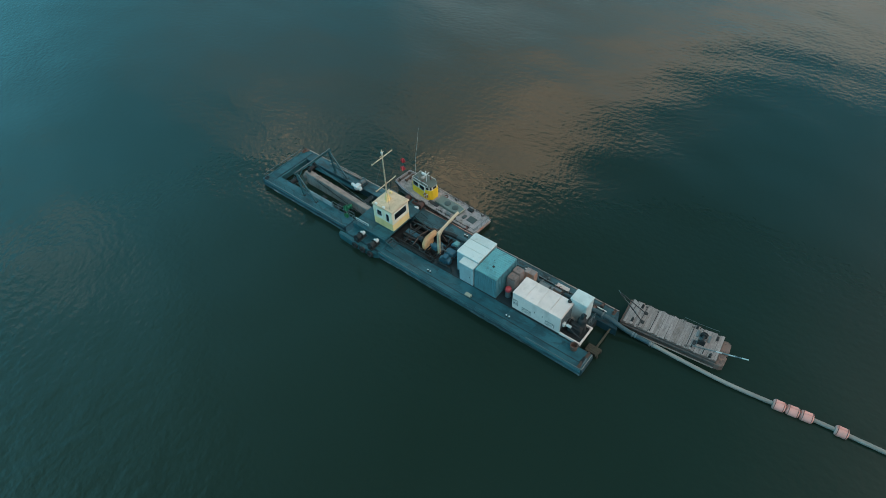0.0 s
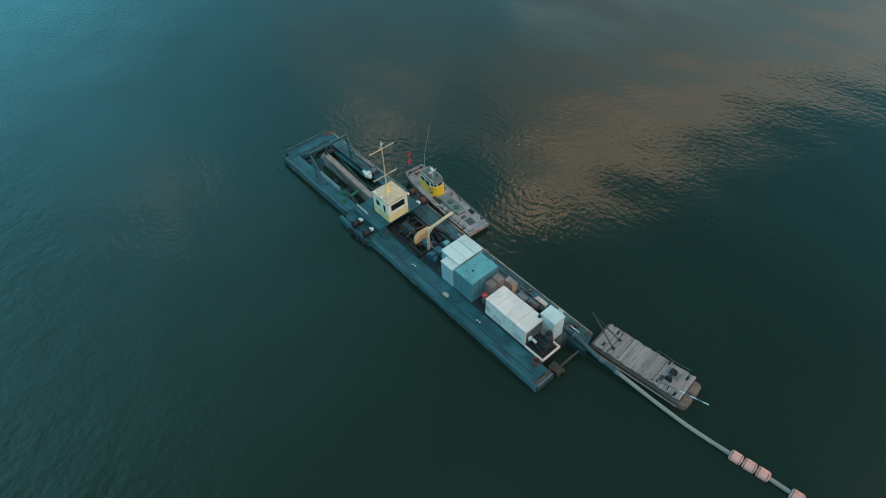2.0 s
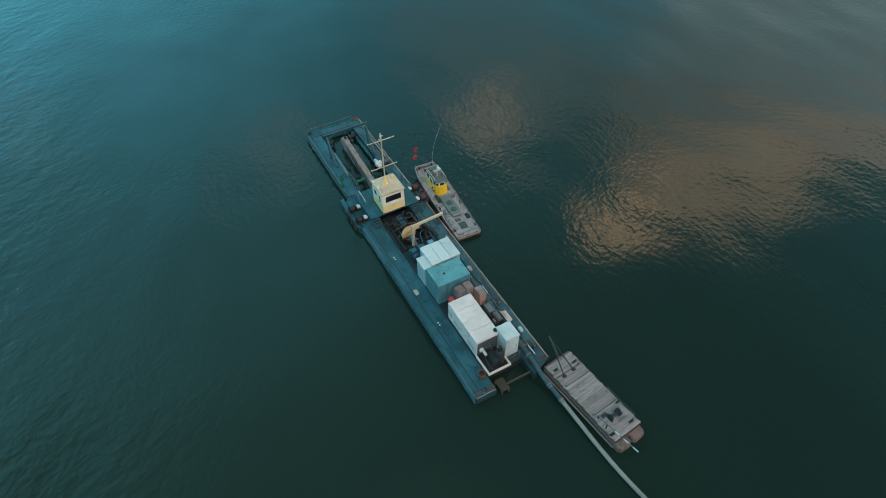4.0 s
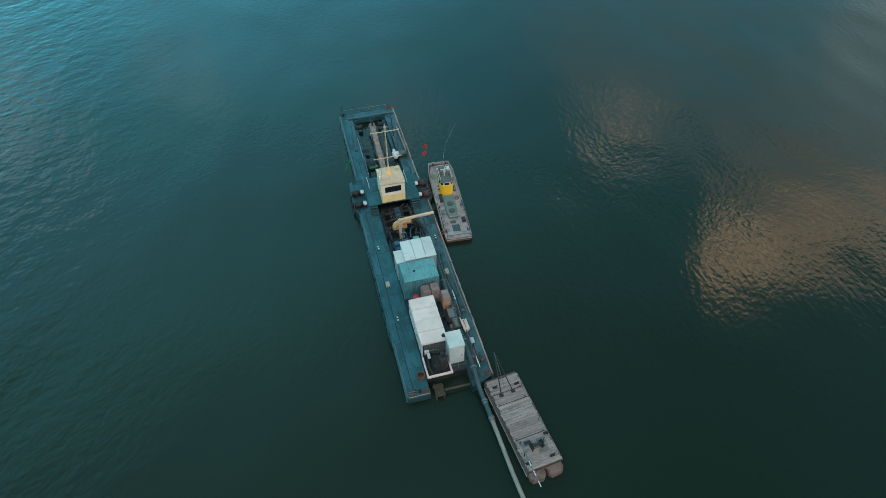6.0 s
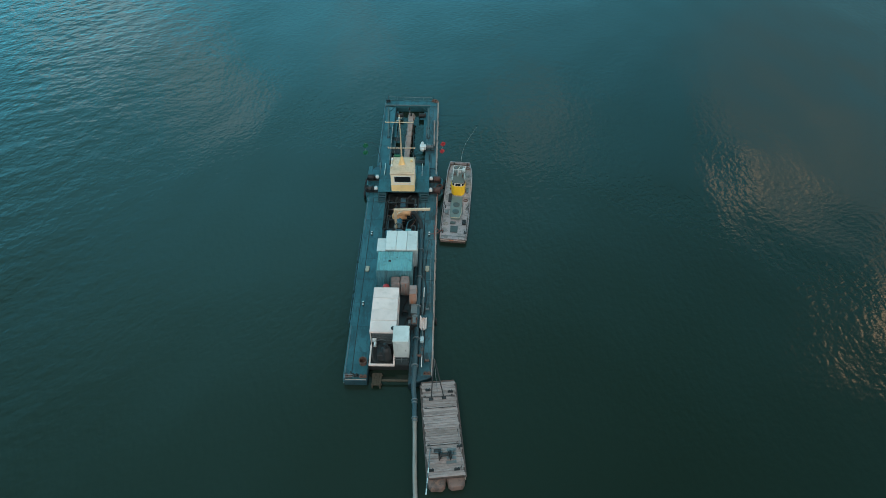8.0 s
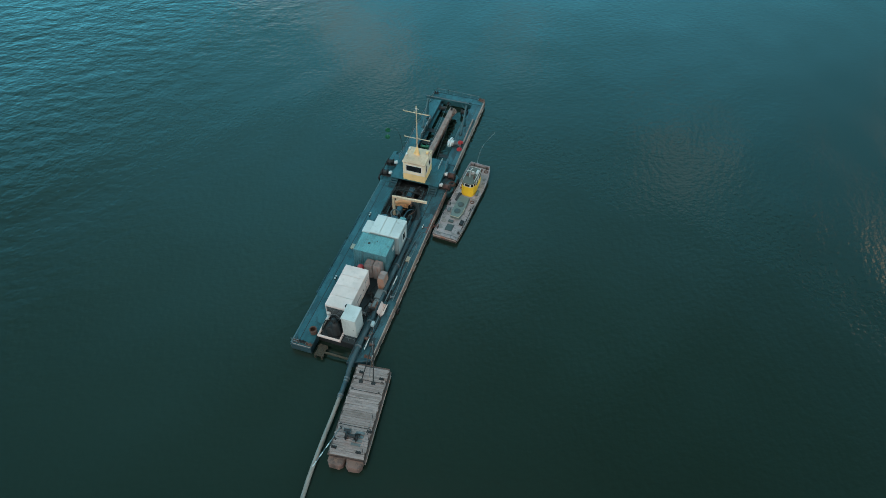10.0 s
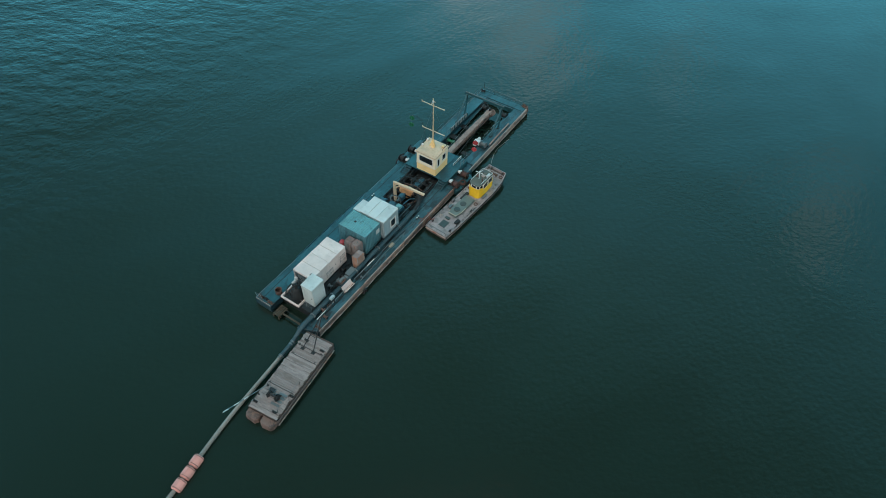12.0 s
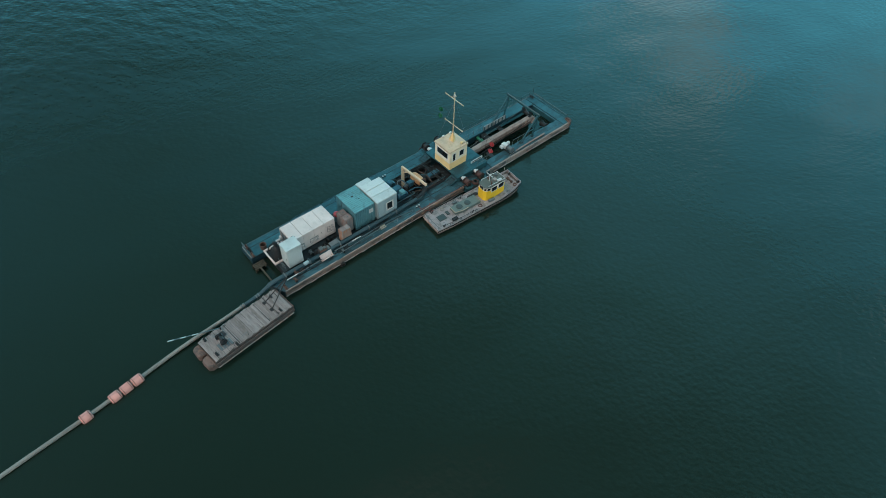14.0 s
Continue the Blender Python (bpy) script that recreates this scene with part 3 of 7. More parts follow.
def plate(x0, x1, y0, y1, z=D, mat="deck"):
    key = (round(x1 - x0, 2), round(y1 - y0, 2), mat)
    if key not in plate_mesh:
        me = mesh_of(boxes((0, x1 - x0 - 0.018, 0, y1 - y0 - 0.018, 0.0, 0.03), c=0.008), "deck_plate")
        me.materials.append(M[mat])
        plate_mesh[key] = me
    return piece("deck_plate", plate_mesh[key], hull, pose(x0 - 4, y0 - 25, z - 0.003))


def plates(xs, ys, mat="deck"):
    for x0, x1 in zip(xs, xs[1:]):
        for y0, y1 in zip(ys, ys[1:]):
            plate(x0, x1, y0, y1, mat=mat)


aft_ys = [3.06 + 2.95 * i for i in range(9)] + [27.4]
plates([0.06, 0.66, 2.09], aft_ys)
plates([5.95, 6.75, 7.97], [3.5] + aft_ys[1:], "deck_worn")
plates([0.66, 2.1], [33.06, 37.1, 41.2, 45.68])
plates([6.45, 7.3, 7.8], [32.7, 36.9, 41.1, 45.68], "deck_worn")
plates([0.7, 2.5, 4.3, 6.1, 7.8], [45.75, 46.9])
plates([2.15, 4.0, 5.85], [4.7, 8.1, 11.5, 15.0, 18.4, 21.9], "deck_dark")
plates([0.1, 0.66, 1.25], [27.45, 30.0, 32.3])
plates([7.0, 8.0], [27.45, 30.0, 31.9], "deck_worn")

# raised weld seams along the deck
for x, y0, y1 in ((0.655, 3.1, 27.3), (6.745, 3.6, 27.3)):
    hp("weld_seam", boxes((x - 0.035, x + 0.035, y0, y1, D + 0.02, D + 0.042), c=0.01), "steel_dark", "dark grimy weld seam")
# dented side plating: bars with uneven faces
def dented(x, out, y0, y1, z0, z1, mat, label="", amp=0.05, seed=1):
    rnd = random.Random(seed)
    n = max(2, int((y1 - y0) / 0.45))
    bm = bmesh.new()
    rows = []
    for i in range(n + 1):
        y = y0 + (y1 - y0) * i / n
        d = 0.07 + rnd.uniform(0, amp)
        dz = rnd.uniform(-0.03, 0.03)
        rows.append([bm.verts.new(p) for p in ((x, y, z0 + dz), (x + out * d * 0.8, y, z0 + 0.06 + dz), (x + out * d, y, z1 - 0.05 + dz * 0.5), (x + out * d * 0.6, y, z1 + dz * 0.4), (x, y, z1))])
    for p, q in zip(rows, rows[1:]):
        for k in range(5):
            bm.faces.new((p[k], p[(k + 1) % 5], q[(k + 1) % 5], q[k]))
    bm.faces.new(rows[0][::-1])
    bm.faces.new(rows[-1])
    return hp("rubbing_strake", bm, mat, label)


for k, (y0, y1) in enumerate(((3.45, 10.3), (10.32, 17.6), (17.62, 27.7))):
    hp("rubbing_strake", bars(([(-0.03, y0 - 0.3, 0.8), (-0.03, y1 - 0.15, 0.8)], 0.09)), "hull", smooth=True)
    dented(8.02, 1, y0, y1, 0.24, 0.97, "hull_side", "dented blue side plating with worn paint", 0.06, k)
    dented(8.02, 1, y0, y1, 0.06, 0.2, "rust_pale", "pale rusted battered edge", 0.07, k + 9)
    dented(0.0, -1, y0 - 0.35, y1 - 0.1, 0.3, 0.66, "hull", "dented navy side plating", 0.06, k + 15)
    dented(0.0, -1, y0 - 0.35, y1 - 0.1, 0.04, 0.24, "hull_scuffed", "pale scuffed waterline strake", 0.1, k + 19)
dented(7.85, 1, 31.5, 46.6, 0.3, 0.95, "hull_rust", "dented rust-worn side plating", 0.05, 5)
dented(7.85, 1, 31.5, 46.6, 0.1, 0.26, "rust_pale", "pale rusted battered edge", 0.07, 6)
dented(0.6, -1, 33.4, 46.7, 0.04, 0.22, "hull_scuffed", "pale scuffed waterline strake", 0.06, 7)
hp("rubbing_strake", bars(([(0.58, 33.3, 0.74), (0.58, 46.6, 0.74)], 0.07)), "hull", smooth=True)


# fender rails carried outside the hull on brackets
def fender_rail(x, out, y0, y1, mat):
    xa, xb = sorted((x + out * 0.2, x + out * 0.29))
    r = hp("fender_rail", boxes((xa, xb, y0, y1, 0.66, 0.84), c=0.03), mat)
    n = 4
    for i in range(n):
        y = y0 + 0.1 + i * (y1 - y0 - 0.5) / (n - 1)
        xa, xb = sorted((x, x + out * 0.2))
        b = boxes((xa, xb, y, y + 0.3, 0.68, 0.82), c=0.01)
        bmesh.ops.translate(b, verts=b.verts, vec=(-4, -25, 0))
        part("bracket", b, mat, r)


for y0, y1 in ((9.4, 13.1), (13.5, 17.2), (17.6, 21.6)):
    fender_rail(0.0, -1, y0, y1, "hull_shaded")
for y0, y1 in ((3.5, 9.8), (10.6, 17.4), (17.7, 27.6)):
    hp("edge_bar", boxes((7.97, 8.075, y0, y1, D + 0.03, D + 0.075), c=0.02), "rust_pale", "pale rusted battered edge bar")
hp("edge_bar", boxes((7.79, 7.9, 31.6, 46.4, D + 0.03, D + 0.07), c=0.02), "rust_pale", "pale rusted battered edge bar")
hp("tyre_fender", torus(bmesh.new(), (8.28, 10.25, 0.16), 0.24, 0.1, "x", 16, 8), "rubber", "worn black tyre fender", True)
hp("edge_rail", bars(([(0.65, 33.6, D + 0.05), (0.65, 46.7, D + 0.05)], 0.05)), "steel_grey", "pale worn edge pipe", True)
hp("edge_rail", bars(([(7.8, 33.0, D + 0.05), (7.8, 46.4, D + 0.05)], 0.05)), "hull_rust", "", True)
hp("edge_rail", bars(([(0.8, 46.9, D + 0.05), (7.3, 46.9, D + 0.05)], 0.05)), "hull", "", True)
hp("bow_rail", bars(([(1.0, 46.98, D + 0.55), (7.0, 46.98, D + 0.5)], 0.03), *[([(1.0 + 1.2 * k, 46.98, D), (1.0 + 1.2 * k, 46.98, D + 0.54)], 0.022) for k in range(6)]), "steel_grey", "pale bent bow rail", True)
hp("side_railing", bars(([(0.78, 33.8, D + 0.85), (0.78, 46.3, D + 0.85)], 0.018), ([(0.78, 33.8, D + 0.45), (0.78, 46.3, D + 0.45)], 0.014), *[([(0.78, 33.8 + 1.56 * k, D), (0.76, 33.8 + 1.56 * k, D + 0.88)], 0.022) for k in range(9)]), "pipe_teal", "thin teal railing along the port bow", True)
# worn pale edge bars along the port deck edge
for y0, y1 in ((3.1, 9.0), (21.9, 27.3)):
    hp("edge_bar", boxes((0.0, 0.07, y0, y1, D + 0.028, D + 0.07), c=0.015), "steel_grey", "pale worn edge bar")
hp("edge_bar", boxes((0.1, 2.05, 3.0, 3.06, D + 0.028, D + 0.07), c=0.015), "rust_pale", "pale rusted edge bar")

# ---- fittings of the hull ----
for y in (21.35, 11.6):
    for x in ((0.96, 7.3) if y > 20 else (0.96,)):
        bol = hp("bollard", bars(([(x, y - 0.16, D), (x, y - 0.16, D + 0.3)], 0.07), ([(x, y + 0.16, D), (x, y + 0.16, D + 0.3)], 0.07)), "steel_dark", smooth=True)
        for dy in (-0.16, 0.16):
            hp("bollard_cap", lathe(bmesh.new(), (x, y + dy, D + 0.3), ((0.085, 0), (0.085, 0.04), (0.05, 0.06))), "white_part", "white painted cap", True, bol)
for x, y, mat in ((1.0, 3.45, "steel_dark"), (0.42, 3.4, "rust"), (1.75, 3.35, "rust"), (7.35, 46.75, "rust"), (0.95, 46.6, "steel_dark"), (7.6, 3.75, "rust")):
    bm = bars(([(x - 0.17, y, D), (x - 0.17, y, D + 0.34)], 0.09), ([(x + 0.17, y, D), (x + 0.17, y, D + 0.34)], 0.09), ([(x - 0.32, y, D + 0.2), (x + 0.32, y, D + 0.2)], 0.05))
    hp("bollard", box(bm, x - 0.34, x + 0.34, y - 0.16, y + 0.16, D, D + 0.06), mat, smooth=True)
hp("bow_fender", prism(bmesh.new(), [(6.9, 46.7), (7.7, 46.4), (7.95, 46.7), (7.75, 47.15), (7.0, 47.25)], 0.3, D + 0.12, 0.05), "rust", "rusted bow corner plate")
# winch sponsons on both sides
for outline in ([(0.0, 27.5), (0.0, 33.25), (-0.42, 33.1), (-0.5, 31.2), (-0.4, 28.0), (-0.15, 27.5)], [(8.05, 27.8), (8.4, 27.9), (8.7, 28.4), (8.7, 30.9), (8.4, 31.2), (8.05, 31.3)]):
    hp("sponson", prism(bmesh.new(), outline, -0.2, D - 0.12, 0.05), "hull")
for x, ys in ((-0.55, (28.4, 29.5, 30.6)), (8.78, (28.8, 30.3))):
    for y in ys:
        hp("tyre_fender", torus(bmesh.new(), (x, y, 0.45), 0.3, 0.13, "x", 16, 8), "rubber", "worn black tyre fender", True)
# red oxide pipe along the edge beside the tug
hp("edge_pipe", tube(bmesh.new(), smooth_line([(7.85, 20.6, D + 0.1), (7.9, 22.5, D + 0.12), (8.02, 25.5, D + 0.14), (8.1, 28.0, D + 0.1)]), 0.032, 8), "red_rust", "red oxide pipe along the deck edge", True)
# deck hatches
for x, y in ((0.93, 16.3), (7.24, 16.4)):
    h = hp("deck_hatch", boxes((x - 0.2, x + 0.2, y - 0.36, y + 0.36, D, D + 0.14)), "hatch", "beige deck hatch")
    hp("hinge", boxes((x - 0.17, x - 0.09, y - 0.4, y - 0.32, D + 0.1, D + 0.17), (x + 0.09, x + 0.17, y - 0.4, y - 0.32, D + 0.1, D + 0.17), c=0.01), "steel_dark", par=h)
# inner walls of the ladder slot and its panel
hp("slot_panel", boxes((2.02, 2.08, 36.5, 40.5, D, D + 0.72)), "sheet", "faded pale grey screen plate")
for i in range(7):
    hp("panel_stiffener", boxes((2.083, 2.2, 36.6 + i * 0.63, 36.68 + i * 0.63, D, D + 0.7), c=0.01), "hull")
hp("slot_rail", bars(([(2.1, 33.0, D + 0.95), (2.1, 36.4, D + 0.95)], 0.025), ([(2.1, 33.0, D + 0.5), (2.1, 36.4, D + 0.5)], 0.02), *[([(2.1, 33.0 + i * 0.85, D), (2.1, 33.0 + i * 0.85, D + 0.95)], 0.025) for i in range(5)]), "steel_grey", smooth=True)
hp("slot_rail", bars(([(6.45, 37.4, D + 0.9), (6.45, 40.2, D + 0.9)], 0.025), *[([(6.45, 37.4 + i * 0.93, D), (6.45, 37.4 + i * 0.93, D + 0.9)], 0.025) for i in range(4)]), "steel_grey", smooth=True)
for r in ((2.15, 3.5, 35.9, 36.7, 0.55, 0.62), (2.15, 3.2, 38.6, 39.3, 0.45, 0.52), (5.1, 6.4, 34.0, 34.6, 0.6, 0.66)):
    hp("catwalk", boxes(r), "steel_dark")
hp("slot_beam", boxes((2.15, 6.4, 45.5, 45.7, 0.1, 0.85)), "hull")
hp("slot_beam", boxes((2.15, 6.4, 32.61, 32.8, 0.1, 0.8)), "hull")
for x0, x1 in ((2.151, 2.5), (6.0, 6.399)):
    hp("slot_ledge", boxes((x0, x1, 36.8, 45.0, 0.35, 0.5)), "deck")
for x in (2.35, 6.1):
    hp("slot_roller", lathe(bmesh.new(), (x - 0.1 if x < 4 else x - 0.8, 44.0, 0.55), ((0.1, 0), (0.42, 0.02), (0.42, 0.1), (0.3, 0.14), (0.3, 0.78), (0.42, 0.82), (0.42, 0.9), (0.1, 0.92)), "x"), "steel_dark", smooth=True)
# bow mast stubs
for x, y, h in ((1.0, 46.7, 1.5), (7.2, 46.7, 0.9), (0.7, 3.3, 1.0), (2.6, 46.85, 0.8)):
    hp("staff", bars(([(x, y, D), (x, y, D + h)], 0.022)), "steel_dark")
sp = thing("spare_pipe", (7.48, 39.6, D + 0.03), "pale weathered steel pipe lying on the deck", "pipe")
part("pipe", tube(bmesh.new(), [(0.04, -2.6, 0.14), (-0.06, 2.6, 0.14)], 0.1, 12), "pipe_worn", sp, smooth=True)
for y in (-1.9, 1.9):
    part("chock", boxes((-0.2, 0.2, y, y + 0.15, 0, 0.045)), "timber_old", sp)
# stern edge: worn lip and bent rail
hp("stern_lip", boxes((0.05, 2.1, 2.95, 3.0, 0.15, D - 0.02), c=0.02), "hull_shaded", "dark battered stern lip")
hp("stern_rail", bars(([(0.15, 3.15, D), (0.12, 3.1, D + 0.8), (0.9, 3.08, D + 0.85), (0.95, 3.1, D)], 0.028), ([(0.13, 3.12, D + 0.42), (0.94, 3.1, D + 0.44)], 0.02)), "steel_grey", "bent pale stern rail", True)
# aft timber staging and beam
stage = thing("timber_staging", (2.95, 3.4, 0.2), "old greenish timber staging at the stern gap", "staging")
for i in range(4):
    part("plank", boxes((-0.42 + i * 0.22, -0.22 + i * 0.22, -0.68, 0.62, 0.24, 0.3), c=0.01), "timber_old", stage)
for y in (-0.6, 0.35):
    part("bearer", boxes((-0.5, 0.5, y, y + 0.15, 0.08, 0.24)), "timber_old", stage)
part("beam", boxes((0.47, 3.0, -0.24, -0.08, 0.2, 0.38)), "timber_old", stage, "long narrow timber beam")
part("post", boxes((-0.44, -0.3, -0.72, -0.58, -0.7, 0.24), (0.26, 0.4, -0.72, -0.58, -0.7, 0.24)), "timber_old", stage)

# ---- control platform and wheelhouse ----
PZ = 1.6
plat = thing("control_platform", (4.1, 29.9, D), "raised teal steel platform under the wheelhouse", "platform")
for x0, x1 in ((-2.95, -1.5), (-1.49, 0.0), (0.01, 1.5), (1.51, 3.0)):
    for y0, y1 in ((-2.3, 0.0), (0.01, 2.5)):
        part("deck_plate", boxes((x0, x1 - 0.02, y0, y1 - 0.02, 0.62, 0.7), c=0.01), "deck", plat)
for x0, x1 in ((-2.93, -2.85), (2.89, 2.97)):
    part("side_skirt", boxes((x0, x1, -2.28, 2.48, 0.0, 0.62)), "hull", plat)
for r in ((-2.85, 2.89, 2.38, 2.46, 0.0, 0.62), (-2.85, -2.0, -2.26, -2.2, 0.0, 0.62), (1.8, 2.89, -2.26, -2.2, 0.0, 0.62)):
    part("end_skirt", boxes(r), "hull", plat)
for x0, x1 in ((-2.95, -2.0), (1.95, 2.95)):
    st = part("stair", beams(((x0 + 0.03, -2.3, 0.5), (x0 + 0.03, -3.42, 0.08), 0.06, 0.18)), "hull", plat)
    part("stringer", beams(((x1 - 0.03, -2.3, 0.5), (x1 - 0.03, -3.42, 0.08), 0.06, 0.18)), "hull", st)
    for i in range(4):
        part("tread", boxes((x0 + 0.06, x1 - 0.06, -2.55 - i * 0.28, -2.36 - i * 0.28, 0.48 - i * 0.13, 0.52 - i * 0.13), c=0.01), "pipe_teal", st)
for x in (-2.9, 2.95):
    part("handrail", bars(([(x, 0.9, 1.6), (x, 2.4, 1.6)], 0.025), ([(x, 0.9, 1.15), (x, 2.4, 1.15)], 0.02), *[([(x, 0.9 + i * 0.75, 0.7), (x, 0.9 + i * 0.75, 1.6)], 0.025) for i in range(3)]), "steel_grey", plat, smooth=True)


def name_board(x, face):
    b = thing("name_board", (x, 31.4, PZ), "white board with dark unreadable lettering bars", "sign", "name boards")
    part("board", boxes((-0.025, 0.025, -0.93, 0.93, 0.0, 0.36), c=0.006), "white_part", b)
    for i, (w0, w1) in enumerate(((-0.7, -0.45), (-0.38, -0.1), (-0.02, 0.2), (0.28, 0.66))):
        part("lettering_bar", boxes((face * 0.026, face * 0.03, w0, w1, 0.11, 0.25), c=0.001), "inside", b)


name_board(1.72, -1)
name_board(6.2, 1)

wh = thing("wheelhouse", (4.08, 29.08, PZ), "pale yellow wheelhouse with white window band and cream roof", "wheelhouse")
HX, HY = 1.32, 1.33
# walls with openings: lower yellow wall, upper white band in strips round the windows


def wall_strips(axis, at, span, z0, z1, holes, t=0.06):
    """Boxes that leave the holes (u0, u1, v0, v1) open in a wall."""
    rows = []
    holes = sorted(holes)
    u = span[0]
    for u0, u1, v0, v1 in holes:
        rows += [(u, u0, z0, z1), (u0, u1, z0, v0), (u0, u1, v1, z1)]
        u = u1
    rows.append((u, span[1], z0, z1))
    bm = bmesh.new()
    for a, b, c, d in rows:
        if b - a < 0.01 or d - c < 0.01:
            continue
        if axis == "y":
            box(bm, a, b, at - t / 2, at + t / 2, c, d, 0.003)
        else:
            box(bm, at - t / 2, at + t / 2, a, b, c, d, 0.003)
    return bm


def window(parent, axis, at, out, u0, u1, v0, v1, mat="frame_white", mullions=()):
    """A window in a wall: frame and pane."""
    f = 0.13 if parent.name.startswith("site") else 0.1
    bm = bmesh.new()
    rows = [(u0, u0 + f, v0, v1), (u1 - f, u1, v0, v1), (u0 + f, u1 - f, v0, v0 + f), (u0 + f, u1 - f, v1 - f, v1)]
    rows += [(m - 0.025, m + 0.025, v0 + f, v1 - f) for m in mullions]
    for a, b, c, d in rows:
        if axis == "y":
            box(bm, a, b, at - 0.045, at + 0.05 * out if out > 0 else at + 0.045, c, d, 0.006)
        else:
            box(bm, at - 0.05, at + 0.05, a, b, c, d, 0.006)
    wdw = part("window", bm, mat, parent)
    bm = bmesh.new()
    if axis == "y":
        box(bm, u0 + f, u1 - f, at - 0.012, at + 0.012, v0 + f, v1 - f, 0.002)
    else:
        box(bm, at - 0.012, at + 0.012, u0 + f, u1 - f, v0 + f, v1 - f, 0.002)
    part("pane", bm, "glass", wdw, "dark reflecting glass")
    return wdw


Z2 = 2.66
aft_h = [(-1.02, 1.02, 1.32, 2.34)]
side_h = [(-0.98, -0.38, 1.02, 2.28), (0.05, 0.9, 1.32, 2.28)]
fwd_h = [(-1.15, -0.1, 1.45, 2.3), (0.1, 1.15, 1.45, 2.3)]
part("wall", wall_strips("y", -HY, (-HX, HX), 0.0, 1.0, []), "yellow", wh)
part("wall", wall_strips("y", HY, (-HX, HX), 0.0, 1.0, []), "yellow", wh)
part("wall", wall_strips("x", -HX, (-HY + 0.031, HY - 0.031), 0.0, 1.0, []), "yellow", wh)
part("wall", wall_strips("x", HX, (-HY + 0.031, HY - 0.031), 0.0, 1.0, []), "yellow", wh)
for nm, axis, at, span, holes in (("a", "y", -HY, (-HX, HX), aft_h), ("f", "y", HY, (-HX, HX), fwd_h), ("p", "x", -HX, (-HY + 0.031, HY - 0.031), side_h), ("s", "x", HX, (-HY + 0.031, HY - 0.031), side_h)):
    part("window_band", wall_strips(axis, at, span, 1.0, Z2, holes), "band", wh, "cream-white upper wall band")
    for u0, u1, v0, v1 in holes:
        window(wh, axis, at, -1, u0, u1, v0, v1)
part("wall_trim", boxes((-HX - 0.045, HX + 0.045, -HY - 0.045, -HY - 0.032, 0.98, 1.06), (-HX - 0.045, HX + 0.045, HY + 0.032, HY + 0.045, 0.98, 1.06), c=0.004), "frame_white", wh)
part("floor", boxes((-HX + 0.04, HX - 0.04, -HY + 0.04, HY - 0.04, 0.02, 0.06)), "inside", wh)
part("console", boxes((-0.9, 0.9, 0.6, 1.15, 0.06, 1.0), (-0.3, 0.2, -0.2, 0.3, 0.06, 0.5), (-0.3, 0.2, -0.25, -0.15, 0.5, 1.1)), "inside", wh)
part("roof", prism(bmesh.new(), [(-1.4, -1.5), (1.4, -1.5), (1.4, 1.45), (-1.4, 1.45)], Z2, Z2 + 0.13, 0.04), "cream", wh, "cream steel roof with dirt")
for x, y in ((-1.25, 0.9), (-1.25, -0.2)):
    part("floodlight", boxes((x - 0.1, x + 0.1, y - 0.16, y + 0.16, Z2 + 0.13, Z2 + 0.34), c=0.03), "frame_white", wh, "white roof floodlight")
part("roof_cap", prism(bmesh.new(), [(-1.1, -1.25), (1.1, -1.25), (1.1, 1.15), (-1.1, 1.15)], Z2 + 0.13, Z2 + 0.17, 0.03), "cream", wh)
part("roof_lamp", boxes((0.85, 1.1, 0.6, 0.9, Z2 + 0.17, Z2 + 0.38)), "yellow", wh)
part("roof_rail", bars(([(1.3, 0.2, Z2 + 0.13), (1.3, 0.2, Z2 + 0.4), (1.3, 1.2, Z2 + 0.4), (1.3, 1.2, Z2 + 0.13)], 0.02)), "steel_dark", wh)

mast = thing("signal_mast", (3.98, 29.35, PZ + 2.83), "cream steel mast with two crossarms on the wheelhouse", "mast")
part("base_cone", lathe(bmesh.new(), (0, 0, 0), ((0.28, 0), (0.26, 0.06), (0.12, 1.0), (0.1, 1.05)), seg=12), "yellow", mast, smooth=True)
for a in range(3):
    t = radians(90 + a * 120)
    part("gusset", beams(((0.4 * math.cos(t), 0.4 * math.sin(t), 0.02), (0.08 * math.cos(t), 0.08 * math.sin(t), 0.85), 0.05, 0.12)), "yellow", mast)
part("pole", tube(bmesh.new(), [(0, 0, 0.9), (0, 0, 4.0), (-0.03, -0.03, 6.75)], 0.085, 10, True, 0.055), "cream", mast, smooth=True)
for z, x0, x1, tilt in ((2.24, -1.5, 1.58, 0.03), (5.78, -1.58, 1.5, 0.0)):
    arm = part("crossarm", beams(((x0, 0, z), (x1, 0, z + tilt), 0.075, 0.075)), "cream", mast)
    for x in (x0 + 0.03, x1 - 0.03):
        part("arm_lamp", lathe(bmesh.new(), (x, 0, z), ((0.05, 0.03), (0.05, 0.12), (0.03, 0.15)), seg=8), "cream", arm, "", True)
part("top_lamp", lathe(bmesh.new(), (-0.03, -0.03, 6.2), ((0.1, 0), (0.12, 0.05), (0.12, 0.22), (0.07, 0.28)), seg=8), "white_part", mast, smooth=True)
part("bracket", beams(((-0.35, 0, 6.0), (0.1, 0, 6.0), 0.05, 0.05), ((0.05, 0, 6.35), (0.3, 0.0, 6.35), 0.05, 0.05)), "cream", mast)
part("stay", bars(([(0, 0, 5.6), (1.3, 1.2, 0.05)], 0.012), ([(0, 0, 5.6), (-1.3, 1.2, 0.05)], 0.012), ([(0, 0, 5.6), (-1.2, -1.4, 0.05)], 0.012), seg=5), "steel_grey", mast, "thin wire stays")


